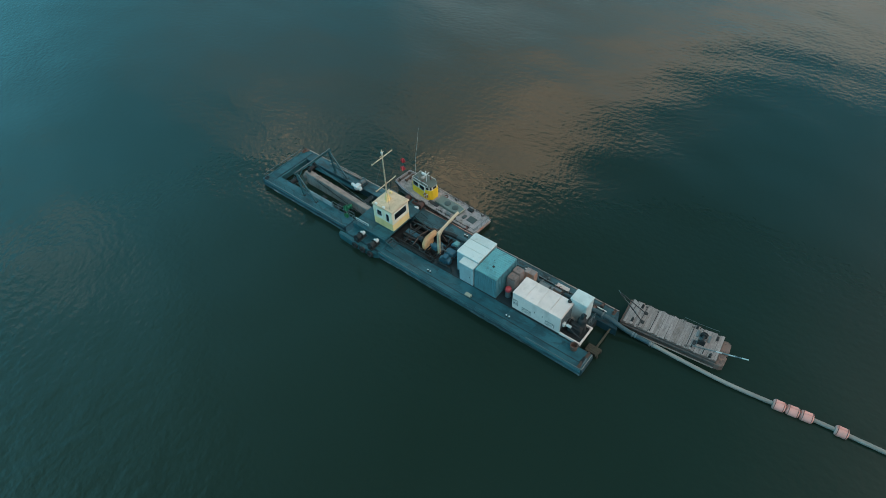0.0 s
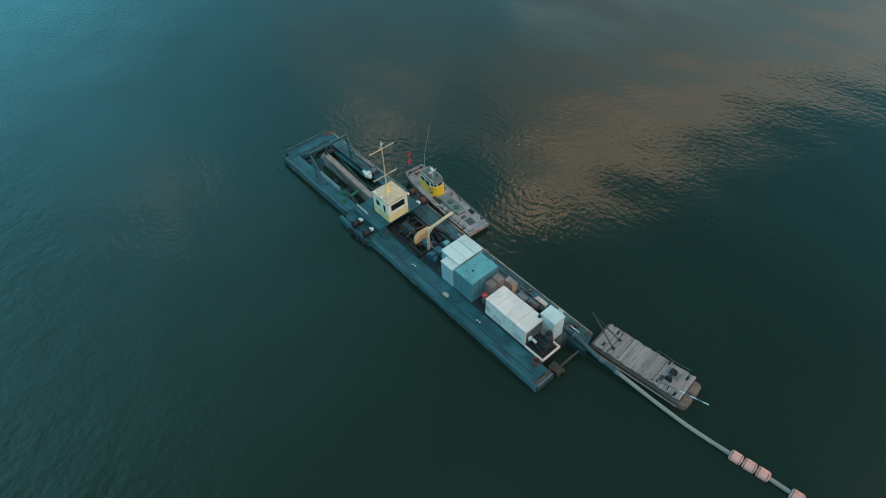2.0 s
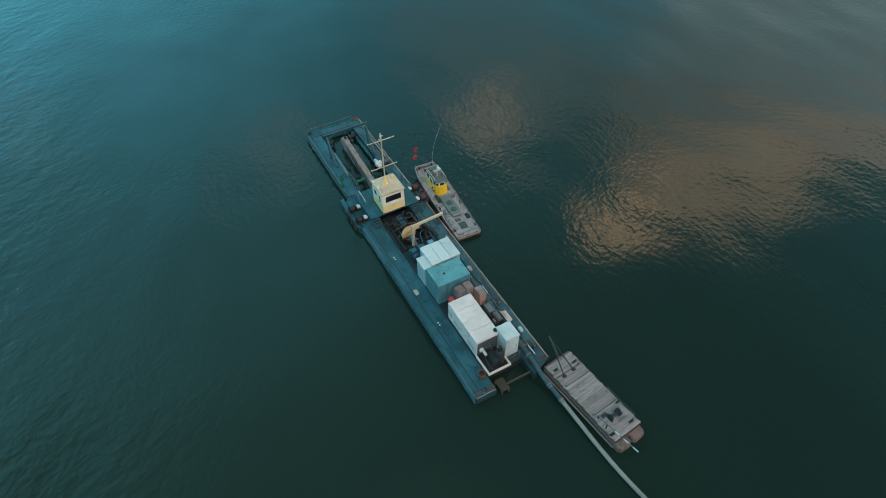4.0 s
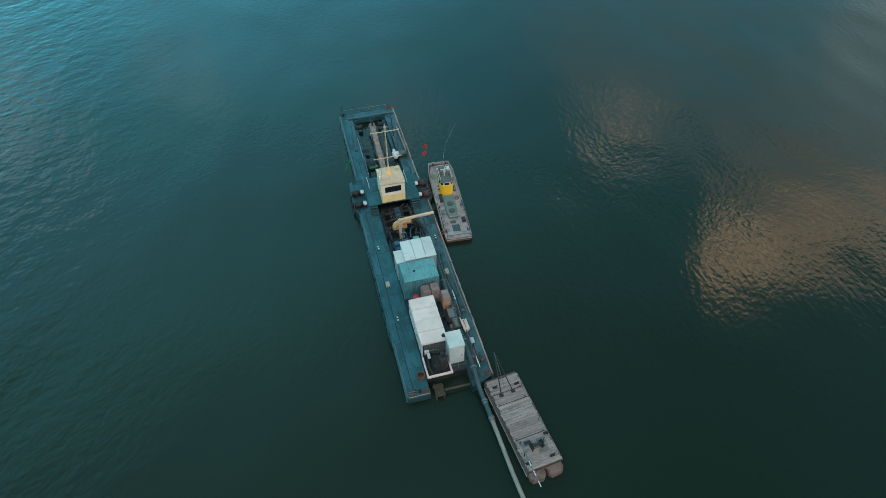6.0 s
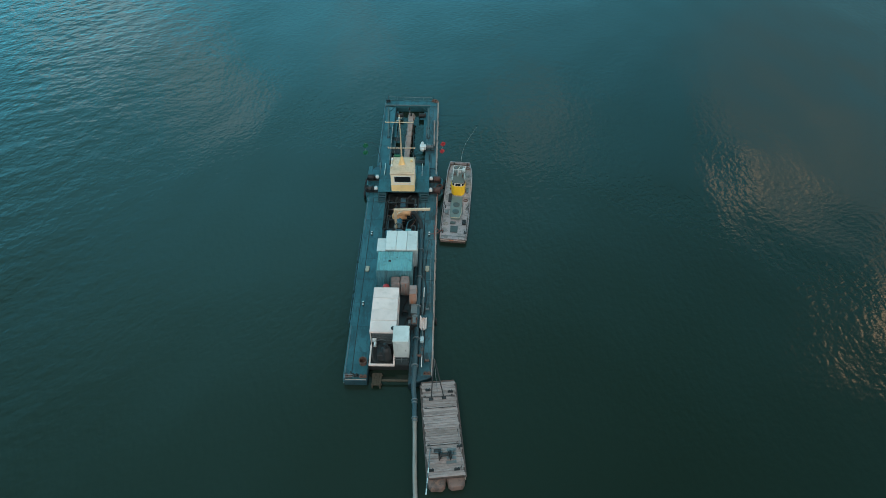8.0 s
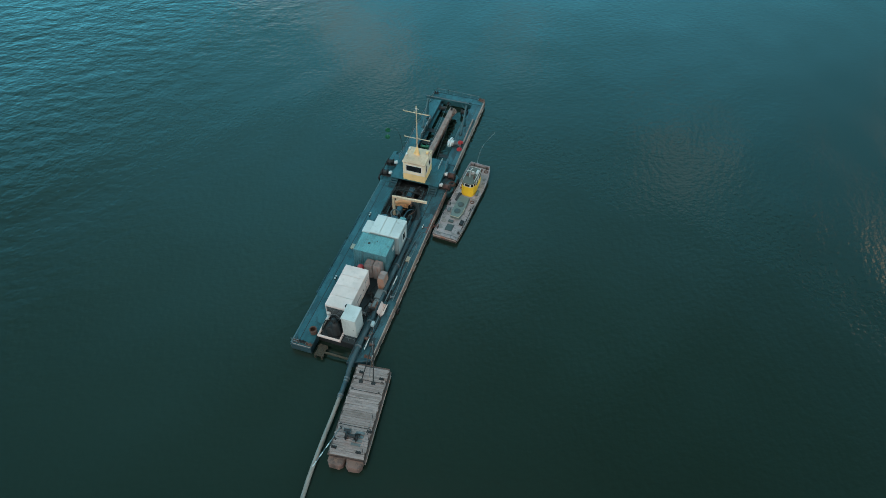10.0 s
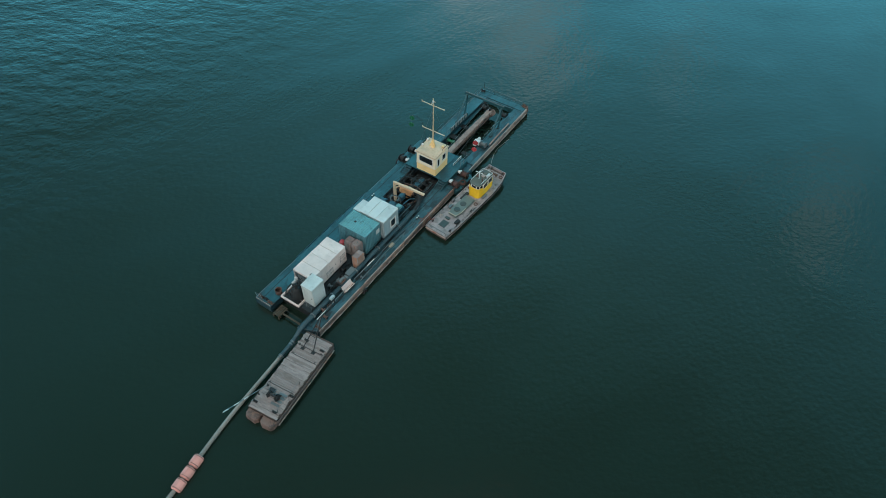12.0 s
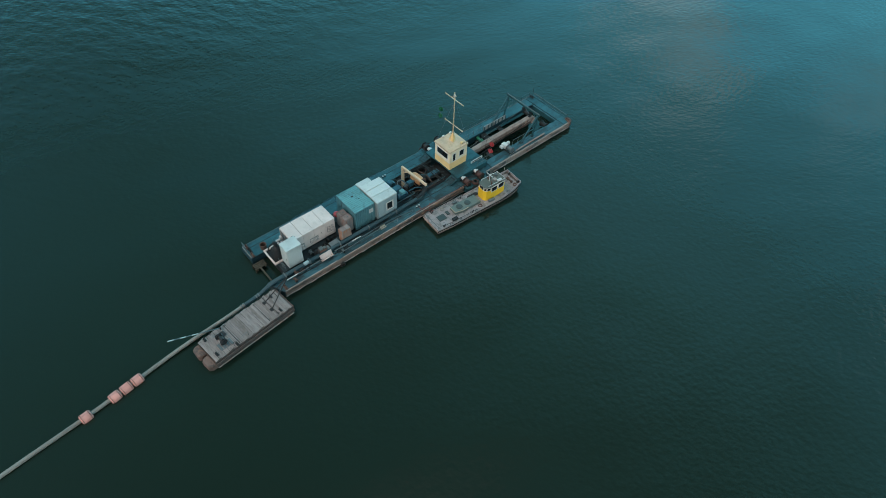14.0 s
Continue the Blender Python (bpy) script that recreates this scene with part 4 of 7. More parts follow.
def shape_staff(base, tip, mat, word):
    s = thing("signal_staff", base, f"thin steel staff with two hanging {word} signal shapes", "signal staff", "signal staffs")
    b = Vector(base)
    tx, ty, tz = Vector(tip) - b
    part("staff", tube(bmesh.new(), smooth_line([(0, 0, 0), (tx * 0.05, ty * 0.1, tz * 0.4), (tx * 0.2, ty * 0.4, tz * 0.8), (tx * 0.5, ty * 0.7, tz * 0.99), (tx, ty, tz)]), 0.026, 6, True, 0.014), "steel_dark", s, smooth=True)
    part("halyard", bars(([(tx, ty, tz), (tx - 0.1, ty, tz - 1.9)], 0.008), seg=4), "rope", s)
    for k, dz in enumerate((0.35, 1.38)):
        bm = bmesh.new()
        for a in (20, 110):
            cx, cz = tx - 0.1 * k, tz - dz
            u = Vector((math.cos(radians(a)), math.sin(radians(a)), 0))
            lathe(bm, (0, 0, 0), ((0.30, -0.012), (0.31, 0.0), (0.30, 0.012)), "y", 18)
            bmesh.ops.rotate(bm, verts=bm.verts[-54:], cent=(0, 0, 0), matrix=Matrix.Rotation(radians(a), 3, "Z"))
        bmesh.ops.translate(bm, verts=bm.verts, vec=(cx, ty, cz))
        part("signal_shape", bm, mat, s, f"{word} shape of two crossed discs")


shape_staff((7.0, 31.9, PZ), (8.68, 31.1, 6.3), "red", "red")
shape_staff((1.25, 31.9, PZ), (-0.3, 31.2, 5.85), "green", "green")


def anchor_winch(x, y, side):
    wn_ = thing("anchor_winch", (x, y, D), "anchor winch with dark drum and white motor", "winch", "anchor winches")
    s = side
    part("base", boxes((-0.7, 0.7, -0.32, 0.32, 0.0, 0.1)), "steel_dark", wn_)
    part("drum", lathe(bmesh.new(), (0, 0, 0.42), tuple((r, s * h) for r, h in ((0.1, 0.62), (0.4, 0.6), (0.4, 0.54), (0.22, 0.52), (0.22, -0.02), (0.4, -0.04), (0.4, -0.1), (0.1, -0.12))), "x"), "drum_brown" if s > 0 else "steel_dark", wn_, smooth=True)
    part("rope_coil", lathe(bmesh.new(), (0, 0, 0.42), tuple((r, s * h) for r, h in ((0.2, 0.5), (0.31, 0.48), (0.33, 0.25), (0.31, 0.02), (0.2, 0.0))), "x"), "drum_brown" if s > 0 else "steel_dark", wn_, smooth=True)
    for bx in (0.7 * s, -0.2 * s):
        part("bearing", boxes((bx - 0.05, bx + 0.05, -0.22, 0.22, 0.1, 0.53)), "steel_dark", wn_)
    part("motor", lathe(bmesh.new(), (0, 0, 0.42), tuple((r, s * h) for r, h in ((0.1, -0.26), (0.2, -0.28), (0.21, -0.62), (0.16, -0.68))), "x", 12), "white_part", wn_, "white motor", True)
    part("gearbox", boxes((-0.45 * s - 0.13, -0.45 * s + 0.13, 0.12, 0.36, 0.2, 0.5)), "white_part", wn_, "white gearbox")


for y in (28.5, 30.5):
    anchor_winch(0.35, y, -1)
    anchor_winch(7.75, y - 0.2, 1)

# ---- bow gantry, ladder and slot machinery ----
gan = thing("bow_gantry", (4.2, 40.6, D), "dark teal A-frame gantry over the ladder slot", "gantry")
part("crossbeam", beams(((-2.95, 0.6, 3.1), (2.75, 0.6, 3.1), 0.2, 0.22)), "hull", gan)
part("beam_pipe", bars(([(-2.95, 0.6, 3.25), (2.75, 0.6, 3.25)], 0.05)), "steel_grey", gan, "pale pipe along the beam", True)
for x in (-2.65, 2.5):
    part("leg", beams(((x, 0.1, 0.0), (x, 0.6, 3.0), 0.16, 0.18)), "hull", gan)
    part("raking_leg", beams(((x, -1.9, 0.0), (x, 0.5, 3.0), 0.15, 0.16)), "hull", gan)
    part("brace", beams(((x, -1.0, 1.15), (x, 0.3, 1.15), 0.09, 0.09)), "hull", gan)
    part("knee_brace", beams(((x, 0.55, 2.2), (x - math.copysign(0.9, x), 0.6, 3.0), 0.09, 0.09)), "hull", gan)
    for y in (-0.1, -2.1):
        part("foot_plate", boxes((x - 0.18, x + 0.18, y, y + 0.4, 0.028, 0.06)), "steel_dark", gan)
part("pulley_block", lathe(bmesh.new(), (0.05, 0.6, 2.7), ((0.05, -0.1), (0.26, -0.09), (0.22, 0.0), (0.26, 0.09), (0.05, 0.1)), "x"), "steel_dark", gan, smooth=True)
part("hoist_rope", bars(([(0.05, 0.85, 2.7), (0.12, 2.1, 0.9)], 0.02), ([(0.05, 0.35, 2.7), (-0.15, -8.4, 0.9)], 0.02), ([(-0.1, 0.85, 2.7), (-0.05, 2.1, 0.9)], 0.02), seg=5), "steel_grey", gan)

lad = thing("suction_ladder", (4.1, 38.0, 0.0), "weathered pale steel suction ladder lying in the bow slot", "dredge ladder")
part("girder", beams(((0.02, -5.5, 1.0), (0.25, 5.0, 1.42), 0.56, 0.5)), "pipe_worn", lad)
bm = bmesh.new()
low, high = [], []
for i in range(13):
    u = i / 12
    dent = 0.02 * math.sin(i * 2.1)
    low.append([bm.verts.new((x + 0.23 * u, -5.5 + 10.5 * u, -0.15)) for x in (-0.335 + dent, -0.275)])
    high.append([bm.verts.new((x + 0.23 * u, -5.5 + 10.5 * u, 1.22 + 0.42 * u)) for x in (-0.335 + dent, -0.275)])
for i in range(12):
    for a_, b_, c_, d_ in ((low[i][0], low[i + 1][0], high[i + 1][0], high[i][0]), (low[i][1], low[i + 1][1], high[i + 1][1], high[i][1]), (high[i][0], high[i + 1][0], high[i + 1][1], high[i][1]), (low[i][0], low[i + 1][0], low[i + 1][1], low[i][1])):
        bm.faces.new((a_, b_, c_, d_))
for i in (0, 12):
    bm.faces.new((low[i][0], low[i][1], high[i][1], high[i][0]))
part("web", bm, "ladder_grey", lad, "deep pale grey web plate of the ladder")
for i in range(8):
    u = (i + 0.5) / 8
    part("stiffener", boxes((-0.40 + 0.23 * u, -0.345 + 0.23 * u, -5.5 + 10.5 * u, -5.44 + 10.5 * u, -0.1, 1.2 + 0.42 * u), c=0.01), "ladder_grey", lad)
part("suction_pipe", tube(bmesh.new(), [(0.02, -5.6, 0.62), (0.25, 5.1, 0.85)], 0.27, 14), "rust", lad, "rusted suction pipe under the girder", True)
for i in range(12):
    u = i / 11
    part("web_plate", boxes((-0.35 + 0.25 * u, 0.37 + 0.25 * u, -5.35 + 10.2 * u, -5.3 + 10.2 * u, 0.75 + 0.42 * u, 1.27 + 0.42 * u), c=0.01), "pipe_worn", lad)
part("flange", lathe(bmesh.new(), (0.02, 0, 0.63), tuple((r, h) for r, h in ((0.27, -5.5), (0.38, -5.48), (0.38, -5.38), (0.27, -5.36))), "y"), "rust", lad, smooth=True)
part("suction_head", lathe(bmesh.new(), (0.25, 0, 0.9), ((0.3, 4.7), (0.42, 4.8), (0.5, 5.35), (0.44, 5.4), (0.3, 5.2)), "y"), "pipe_worn", lad, "pale worn suction mouth", True)
part("head_sheave", lathe(bmesh.new(), (0.25, 4.6, 1.75), ((0.05, -0.1), (0.25, -0.09), (0.2, 0.0), (0.25, 0.09), (0.05, 0.1)), "x"), "steel_dark", lad, smooth=True)
part("trunnion", lathe(bmesh.new(), (0, -5.2, 0.8), ((0.12, -1.7), (0.14, -1.68), (0.14, 1.68), (0.12, 1.7)), "x", 10), "steel_dark", lad, smooth=True)
part("tie_rod", bars(([(-0.9, -5.2, 0.8), (-0.1, 3.5, 1.3)], 0.05), ([(1.0, -5.2, 0.8), (0.5, 3.5, 1.3)], 0.05)), "steel_dark", lad, smooth=True)

fw = thing("ladder_winch", (6.55, 36.4, D), "white geared winch with grey drum beside the bow slot", "winch")
part("gearbox", boxes((-0.85, -0.05, -0.3, 0.28, 0.1, 0.62), (-0.75, -0.3, -0.7, -0.3, 0.15, 0.5), c=0.06), "white_part", fw)
part("motor", lathe(bmesh.new(), (-0.55, 0.28, 0.4), ((0.1, 0), (0.2, 0.02), (0.21, 0.5), (0.15, 0.56)), "y", 12), "white_part", fw, "white motor", True)
part("drum", lathe(bmesh.new(), (0, 0, 0.42), ((0.2, -0.05), (0.2, 0.05), (0.4, 0.07), (0.4, 0.13), (0.26, 0.15), (0.26, 0.75), (0.4, 0.77), (0.4, 0.83), (0.1, 0.85)), "x"), "steel_grey", fw, smooth=True)
part("skid", boxes((-0.9, 0.95, -0.4, -0.3, 0.028, 0.12), (-0.9, 0.95, 0.25, 0.35, 0.028, 0.12)), "steel_dark", fw)

gw = thing("green_winch", (2.95, 35.0, 0.05), "small green painted hoist in the bow slot", "winch")
part("drum", lathe(bmesh.new(), (0, 0, 0.85), ((0.08, -0.4), (0.3, -0.38), (0.3, -0.32), (0.17, -0.3), (0.17, 0.25), (0.3, 0.27), (0.3, 0.33), (0.08, 0.35)), "x", 14), "green", gw, smooth=True)
part("motor", boxes((0.3, 0.62, -0.2, 0.2, 0.68, 1.05), c=0.05), "green", gw)
for x in (-0.45, 0.4):
    part("frame", beams(((x, -0.3, 0.0), (x, -0.02, 0.85), 0.1, 0.1), ((x, 0.3, 0.0), (x, 0.02, 0.85), 0.1, 0.1)), "steel_dark", gw)

# ---- the open machinery well ----
# near-black steel here deepens the open well's shade by colour
well = thing("machinery_well", (4.0, 24.8, 0.05), "dark steel coaming and bars round the open machinery well", "well frame")
part("coaming", boxes((-1.95, -1.86, -2.75, 2.7, 0.85, 1.15), (1.86, 1.95, -2.75, 2.7, 0.85, 1.15), (-1.86, 1.86, -2.8, -2.7, 0.85, 1.1)), "steel_dark", well)
for y in (-1.3, 0.35, 1.6):
    part("cross_bar", beams(((-1.88, y, 1.02), (1.88, y, 1.02), 0.1, 0.14)), "steel_dark", well)
for x in (-1.5, 1.45):
    part("long_bar", beams(((x, -2.7, 1.15), (x, 2.6, 1.15), 0.08, 0.1)), "steel_dark", well)
part("guard_rail", bars(([(-1.7, -2.7, 1.9), (-1.7, 0.2, 1.9), (-1.2, 0.2, 1.9)], 0.025), *[([(-1.7, y, 1.05), (-1.7, y, 1.9)], 0.022) for y in (-2.7, -1.2, 0.2)]), "steel_dark", well, smooth=True)
part("guard_rail", bars(([(1.9, -2.7, 1.75), (1.9, 1.4, 1.75)], 0.025), *[([(1.9, y, 1.05), (1.9, y, 1.75)], 0.022) for y in (-2.7, -1.3, 0.1, 1.4)]), "steel_dark", well, smooth=True)
part("inner_wall", boxes((-1.88, -1.8, -2.7, 2.7, -0.02, 0.85), (1.8, 1.88, -2.7, 2.7, -0.02, 0.85)), "steel_dark", well)

eng = thing("diesel_engine", (4.15, 26.2, 0.05), "near-black diesel engine block deep in the well", "engine")
part("block", boxes((-0.55, 0.55, -0.95, 0.95, 0.15, 0.95), c=0.06), "steel_dark", eng)
part("bed", boxes((-0.7, 0.7, -1.1, 1.1, 0.0, 0.16)), "steel_dark", eng)
for i in range(5):
    part("cylinder_head", boxes((-0.3, 0.3, -0.85 + i * 0.36, -0.55 + i * 0.36, 0.95, 1.12), c=0.03), "blue", eng)
part("exhaust_manifold", bars(([(0.5, -0.85, 1.02), (0.5, 0.85, 1.02)], 0.09), ([(0.5, 0.85, 1.02), (0.9, 1.1, 1.3)], 0.09)), "steel_dark", eng, smooth=True)
part("air_pipe", tube(bmesh.new(), smooth_line([(-0.5, -0.8, 1.0), (-0.8, -0.2, 1.25), (-0.75, 0.8, 1.2)]), 0.08, 10), "steel_dark", eng, smooth=True)

pump = thing("dredge_pump", (3.95, 23.85, 0.05), "large orange snail-shaped dredge pump casing", "pump")
bm = bmesh.new()
rings, secs = 22, 12
loop = []
for i in range(rings + 1):
    u = i / rings
    a = radians(90 + 330 * (1 - u))
    r = 0.18 + 0.17 * u
    R = 0.54 + 0.1 * u
    loop.append([bm.verts.new(((R + r * math.cos(k * 2 * math.pi / secs)) * math.cos(a), r * 1.05 * math.sin(k * 2 * math.pi / secs), 1.2 + (R + r * math.cos(k * 2 * math.pi / secs)) * math.sin(a))) for k in range(secs)])
for p, q in zip(loop, loop[1:]):
    for k in range(secs):
        bm.faces.new((p[k], p[(k + 1) % secs], q[(k + 1) % secs], q[k]))
bm.faces.new(loop[0][::-1])
bm.faces.new(loop[-1])
part("volute", bm, "orange", pump, smooth=True)
part("outlet", tube(bmesh.new(), [(-0.05, 0, 1.84), (0.5, 0, 1.88), (1.2, 0.0, 1.84)], 0.36, 14, True, 0.32), "orange", pump, smooth=True)
part("outlet_flange", tube(bmesh.new(), [(1.18, 0, 1.86), (1.28, 0, 1.85)], 0.48, 16), "rust", pump, "rusty flange", True)
part("side_cover", lathe(bmesh.new(), (0, 0, 1.2), ((0.1, -0.3), (0.6, -0.24), (0.66, -0.1), (0.66, 0.1), (0.6, 0.24), (0.1, 0.3)), "y", 20), "orange", pump, smooth=True)
part("suction_elbow", tube(bmesh.new(), smooth_line([(0, 0.2, 1.2), (0, 0.75, 1.2), (0.05, 1.3, 1.0), (0.05, 1.9, 0.6)]), 0.3, 14), "steel_dark", pump, "dark suction elbow", True)
part("flange", lathe(bmesh.new(), (0, 0, 1.2), ((0.3, 0.62), (0.42, 0.63), (0.42, 0.72), (0.3, 0.73)), "y", 18), "steel_dark", pump, smooth=True)
part("shaft", lathe(bmesh.new(), (0, 0, 1.2), ((0.12, -1.9), (0.14, -1.88), (0.14, -0.3), (0.12, -0.28)), "y", 12), "steel_grey", pump, smooth=True)
part("bearing_housing", boxes((-0.3, 0.3, -1.3, -0.55, 0.85, 1.5), c=0.08), "blue", pump, "blue bearing housing")
part("pedestal", boxes((-0.6, 0.6, -0.4, 0.35, 0.0, 0.5), (-0.35, 0.35, -1.25, -0.6, 0.0, 0.85)), "steel_dark", pump)
part("discharge_pipe", tube(bmesh.new(), smooth_line([(1.25, 0, 1.85), (1.7, -0.1, 1.75), (2.1, -0.5, 1.4), (2.4, -1.2, 1.25), (2.45, -2.0, 1.25)]), 0.24, 14), "steel_dark", pump, "near-black discharge pipe", True)


def drive_motor(x, y, mat, cap, rz, size):
    dm = thing("drive_motor", (x, y, D), f"blue electric drive motor on a steel bed", "motor", "drive motors", rz)
    part("body", lathe(bmesh.new(), (0, 0, 0.52), ((0.1, -0.62), (0.3, -0.6), (0.36, -0.5), (0.36, 0.5), (0.3, 0.6), (0.1, 0.62)), "y", 16), mat, dm, smooth=True)
    for i in range(9):
        part("cooling_fin", boxes((-0.4, 0.4, -0.44 + i * 0.11, -0.41 + i * 0.11, 0.3, 0.84), c=0.005), mat, dm)
    part("terminal_box", boxes((-0.3, 0.3, -0.3, 0.25, 0.9, 0.9 + size), c=0.04), cap, dm, "pale blue terminal box")
    part("bed", boxes((-0.45, -0.25, -0.75, 0.75, 0.0, 0.18), (0.25, 0.45, -0.75, 0.75, 0.0, 0.18), (-0.25, 0.25, -0.6, -0.45, 0.0, 0.16), (-0.25, 0.25, 0.45, 0.6, 0.0, 0.16)), "steel_dark", dm)


drive_motor(2.95, 20.75, "blue", "blue", 8, 0.3)
drive_motor(5.05, 20.9, "blue", "teal", -4, 0.35)
gb = thing("gear_unit", (4.0, 20.9, D), "dark blue gear unit between the drive motors", "gearbox")
part("case", boxes((-0.42, 0.42, -0.55, 0.55, 0.12, 0.85), c=0.08), "blue", gb)
part("lid", boxes((-0.36, 0.36, -0.48, 0.48, 0.85, 0.93), c=0.03), "blue", gb)
part("foot", boxes((-0.5, 0.5, -0.6, -0.4, 0.0, 0.13), (-0.5, 0.5, 0.4, 0.6, 0.0, 0.13)), "steel_dark", gb)
part("coolant_pipe", tube(bmesh.new(), smooth_line([(-0.3, 0.3, 0.9), (-0.5, 0.6, 1.25), (-0.2, 1.0, 1.3), (0.2, 1.2, 0.9), (0.3, 1.3, 0.2)]), 0.07, 8), "steel_grey", gb, smooth=True)

dav = thing("davit_crane", (3.63, 22.12, D), "pale yellow steel davit with a long jib", "davit")
part("post", beams(((0, 0, 0.0), (0, 0, 3.05), 0.26, 0.26)), "cream", dav)
part("jib", beams(((-0.15, 0.0, 3.08), (3.78, 0.36, 2.93), 0.22, 0.24)), "cream", dav)
part("gusset", beams(((0.0, 0.0, 2.3), (0.85, 0.08, 2.95), 0.1, 0.14)), "cream", dav)
part("base_plate", boxes((-0.3, 0.3, -0.3, 0.3, -0.04, 0.05)), "steel_dark", dav)
part("trolley", boxes((2.9, 3.15, 0.15, 0.45, 2.6, 2.85)), "steel_dark", dav)

# pipe runs round the motors, bent square
for k, pts in enumerate((((2.3, 19.5, 1.0), (2.3, 19.5, 1.45), (2.3, 21.8, 1.45), (2.3, 21.8, 1.0)), ((5.75, 19.5, 1.0), (5.75, 19.5, 1.5), (5.75, 22.2, 1.5), (5.3, 22.2, 1.5), (5.3, 22.2, 0.6)), ((3.55, 19.5, 1.0), (3.55, 19.5, 1.6), (3.55, 20.3, 1.6), (3.2, 20.3, 1.6)), ((2.25, 22.7, 0.9), (2.25, 22.7, 1.2), (2.25, 26.6, 1.2), (2.7, 26.6, 1.2)), ((5.6, 23.6, 0.8), (5.6, 23.6, 1.15), (5.6, 26.9, 1.15), (5.1, 26.9, 1.15)))):
    pc = thing("engine_pipe", pts[0], "dark square-bent pipe run among the dredger machinery", "pipe", "engine pipes")
    o = Vector(pts[0])
    run = [Vector(p) - o for p in pts]
    line_ = [run[0]]
    for a_, b_, c_ in zip(run, run[1:], run[2:]):
        ra, rc = (a_ - b_).normalized() * 0.12, (c_ - b_).normalized() * 0.12
        line_ += [b_ + ra, b_ + (ra + rc) * 0.3, b_ + rc]
    line_.append(run[-1])
    part("pipe", tube(bmesh.new(), line_, 0.05 + 0.01 * (k % 3), 8), ("steel_dark", "pipe_teal", "steel_dark")[k % 3], pc, smooth=True)
    part("foot", tube(bmesh.new(), [(0, 0, 0.03), (0, 0, D + 0.03 - o.z if o.z > D else -0.8)], 0.05, 8), "steel_dark", pc, smooth=True)


def deck_cable(points, mat="rubber", r=0.035):
    """A cable lying loosely on the deck."""
    c = thing("deck_cable", points[0], "dark loose cable lying across the deck plates", "cable", "deck cables")
    o = Vector(points[0])
    part("cable", tube(bmesh.new(), smooth_line([Vector(p) - o for p in points], 6), r, 6), mat, c, smooth=True)


Z_ = D + 0.066
deck_cable([(7.15, 5.2, Z_), (7.25, 7.6, Z_), (7.1, 10.4, Z_), (7.3, 13.0, Z_), (7.05, 15.5, Z_), (7.2, 19.0, Z_)])
deck_cable([(6.85, 10.8, Z_), (6.95, 14.0, Z_), (6.9, 17.5, Z_), (7.35, 20.6, Z_)], "steel_grey", 0.025)
deck_cable([(5.4, 12.3, Z_), (5.0, 11.2, Z_), (5.5, 10.3, Z_), (5.2, 8.9, Z_), (5.6, 7.7, Z_)])

# ---- pipework crowding the well ----
pw = thing("well_pipework", (4.0, 24.5, 0.05), "crowded dark pipes and valves inside the machinery well", "pipework")
for mat, r, pts in (
        ("steel_dark", 0.09, [(-1.6, -2.2, 0.7), (-1.6, 1.9, 0.75), (-1.2, 2.5, 0.75)]),
        ("pipe_teal", 0.07, [(-1.35, -2.4, 0.95), (-1.3, -0.6, 0.95), (-0.7, 0.3, 0.8), (-0.7, 2.3, 0.8)]),
        ("rust", 0.06, [(-1.1, 0.6, 1.1), (0.4, 0.75, 1.25), (1.5, 0.7, 1.1), (1.6, 2.2, 0.9)]),
        ("steel_dark", 0.1, [(1.55, -2.3, 0.8), (1.5, -0.4, 0.85), (1.6, 1.8, 0.85)]),
        ("blue", 0.07, [(0.7, -2.5, 1.0), (0.9, -1.4, 1.15), (1.4, -0.8, 1.0)]),
        ("steel_dark", 0.04, [(-0.9, 1.2, 1.3), (-0.2, 1.9, 1.45), (0.6, 2.3, 1.3), (0.7, 2.6, 0.9)]),
        ("steel_dark", 0.05, [(-1.7, 1.4, 1.3), (-0.6, 1.5, 1.4), (0.8, 1.45, 1.35), (1.75, 1.5, 1.25)]),
        ("rust", 0.04, [(1.2, -2.2, 1.2), (1.75, -1.0, 1.2), (1.8, 0.9, 1.15)])):
    part("pipe", tube(bmesh.new(), smooth_line(pts, 5), r, 8), mat, pw, smooth=True)
for x, y, z, mat in ((-1.3, -0.6, 1.0, "rust"), (1.5, -0.4, 1.0, "blue"), (-0.7, 1.4, 0.92, "red_rust"), (1.6, 1.3, 1.0, "steel_grey")):
    v = part("valve", lathe(bmesh.new(), (x, y, z - 0.15), ((0.13, 0), (0.15, 0.05), (0.1, 0.16), (0.04, 0.2), (0.03, 0.34)), seg=12), "steel_dark", pw, smooth=True)
    part("hand_wheel", torus(bmesh.new(), (x, y, z + 0.2), 0.15, 0.022, "z", 16, 6), mat, v, "painted hand wheel", True)
for y in (-1.9, -0.2, 2.1):
    part("cross_brace", beams(((-1.8, y, 0.55), (1.8, y, 0.55), 0.12, 0.12)), "steel_dark", pw)
mp = thing("motor_cables", (4.0, 21.0, D), "tangle of dark cables and hoses over the drive motors", "cables")
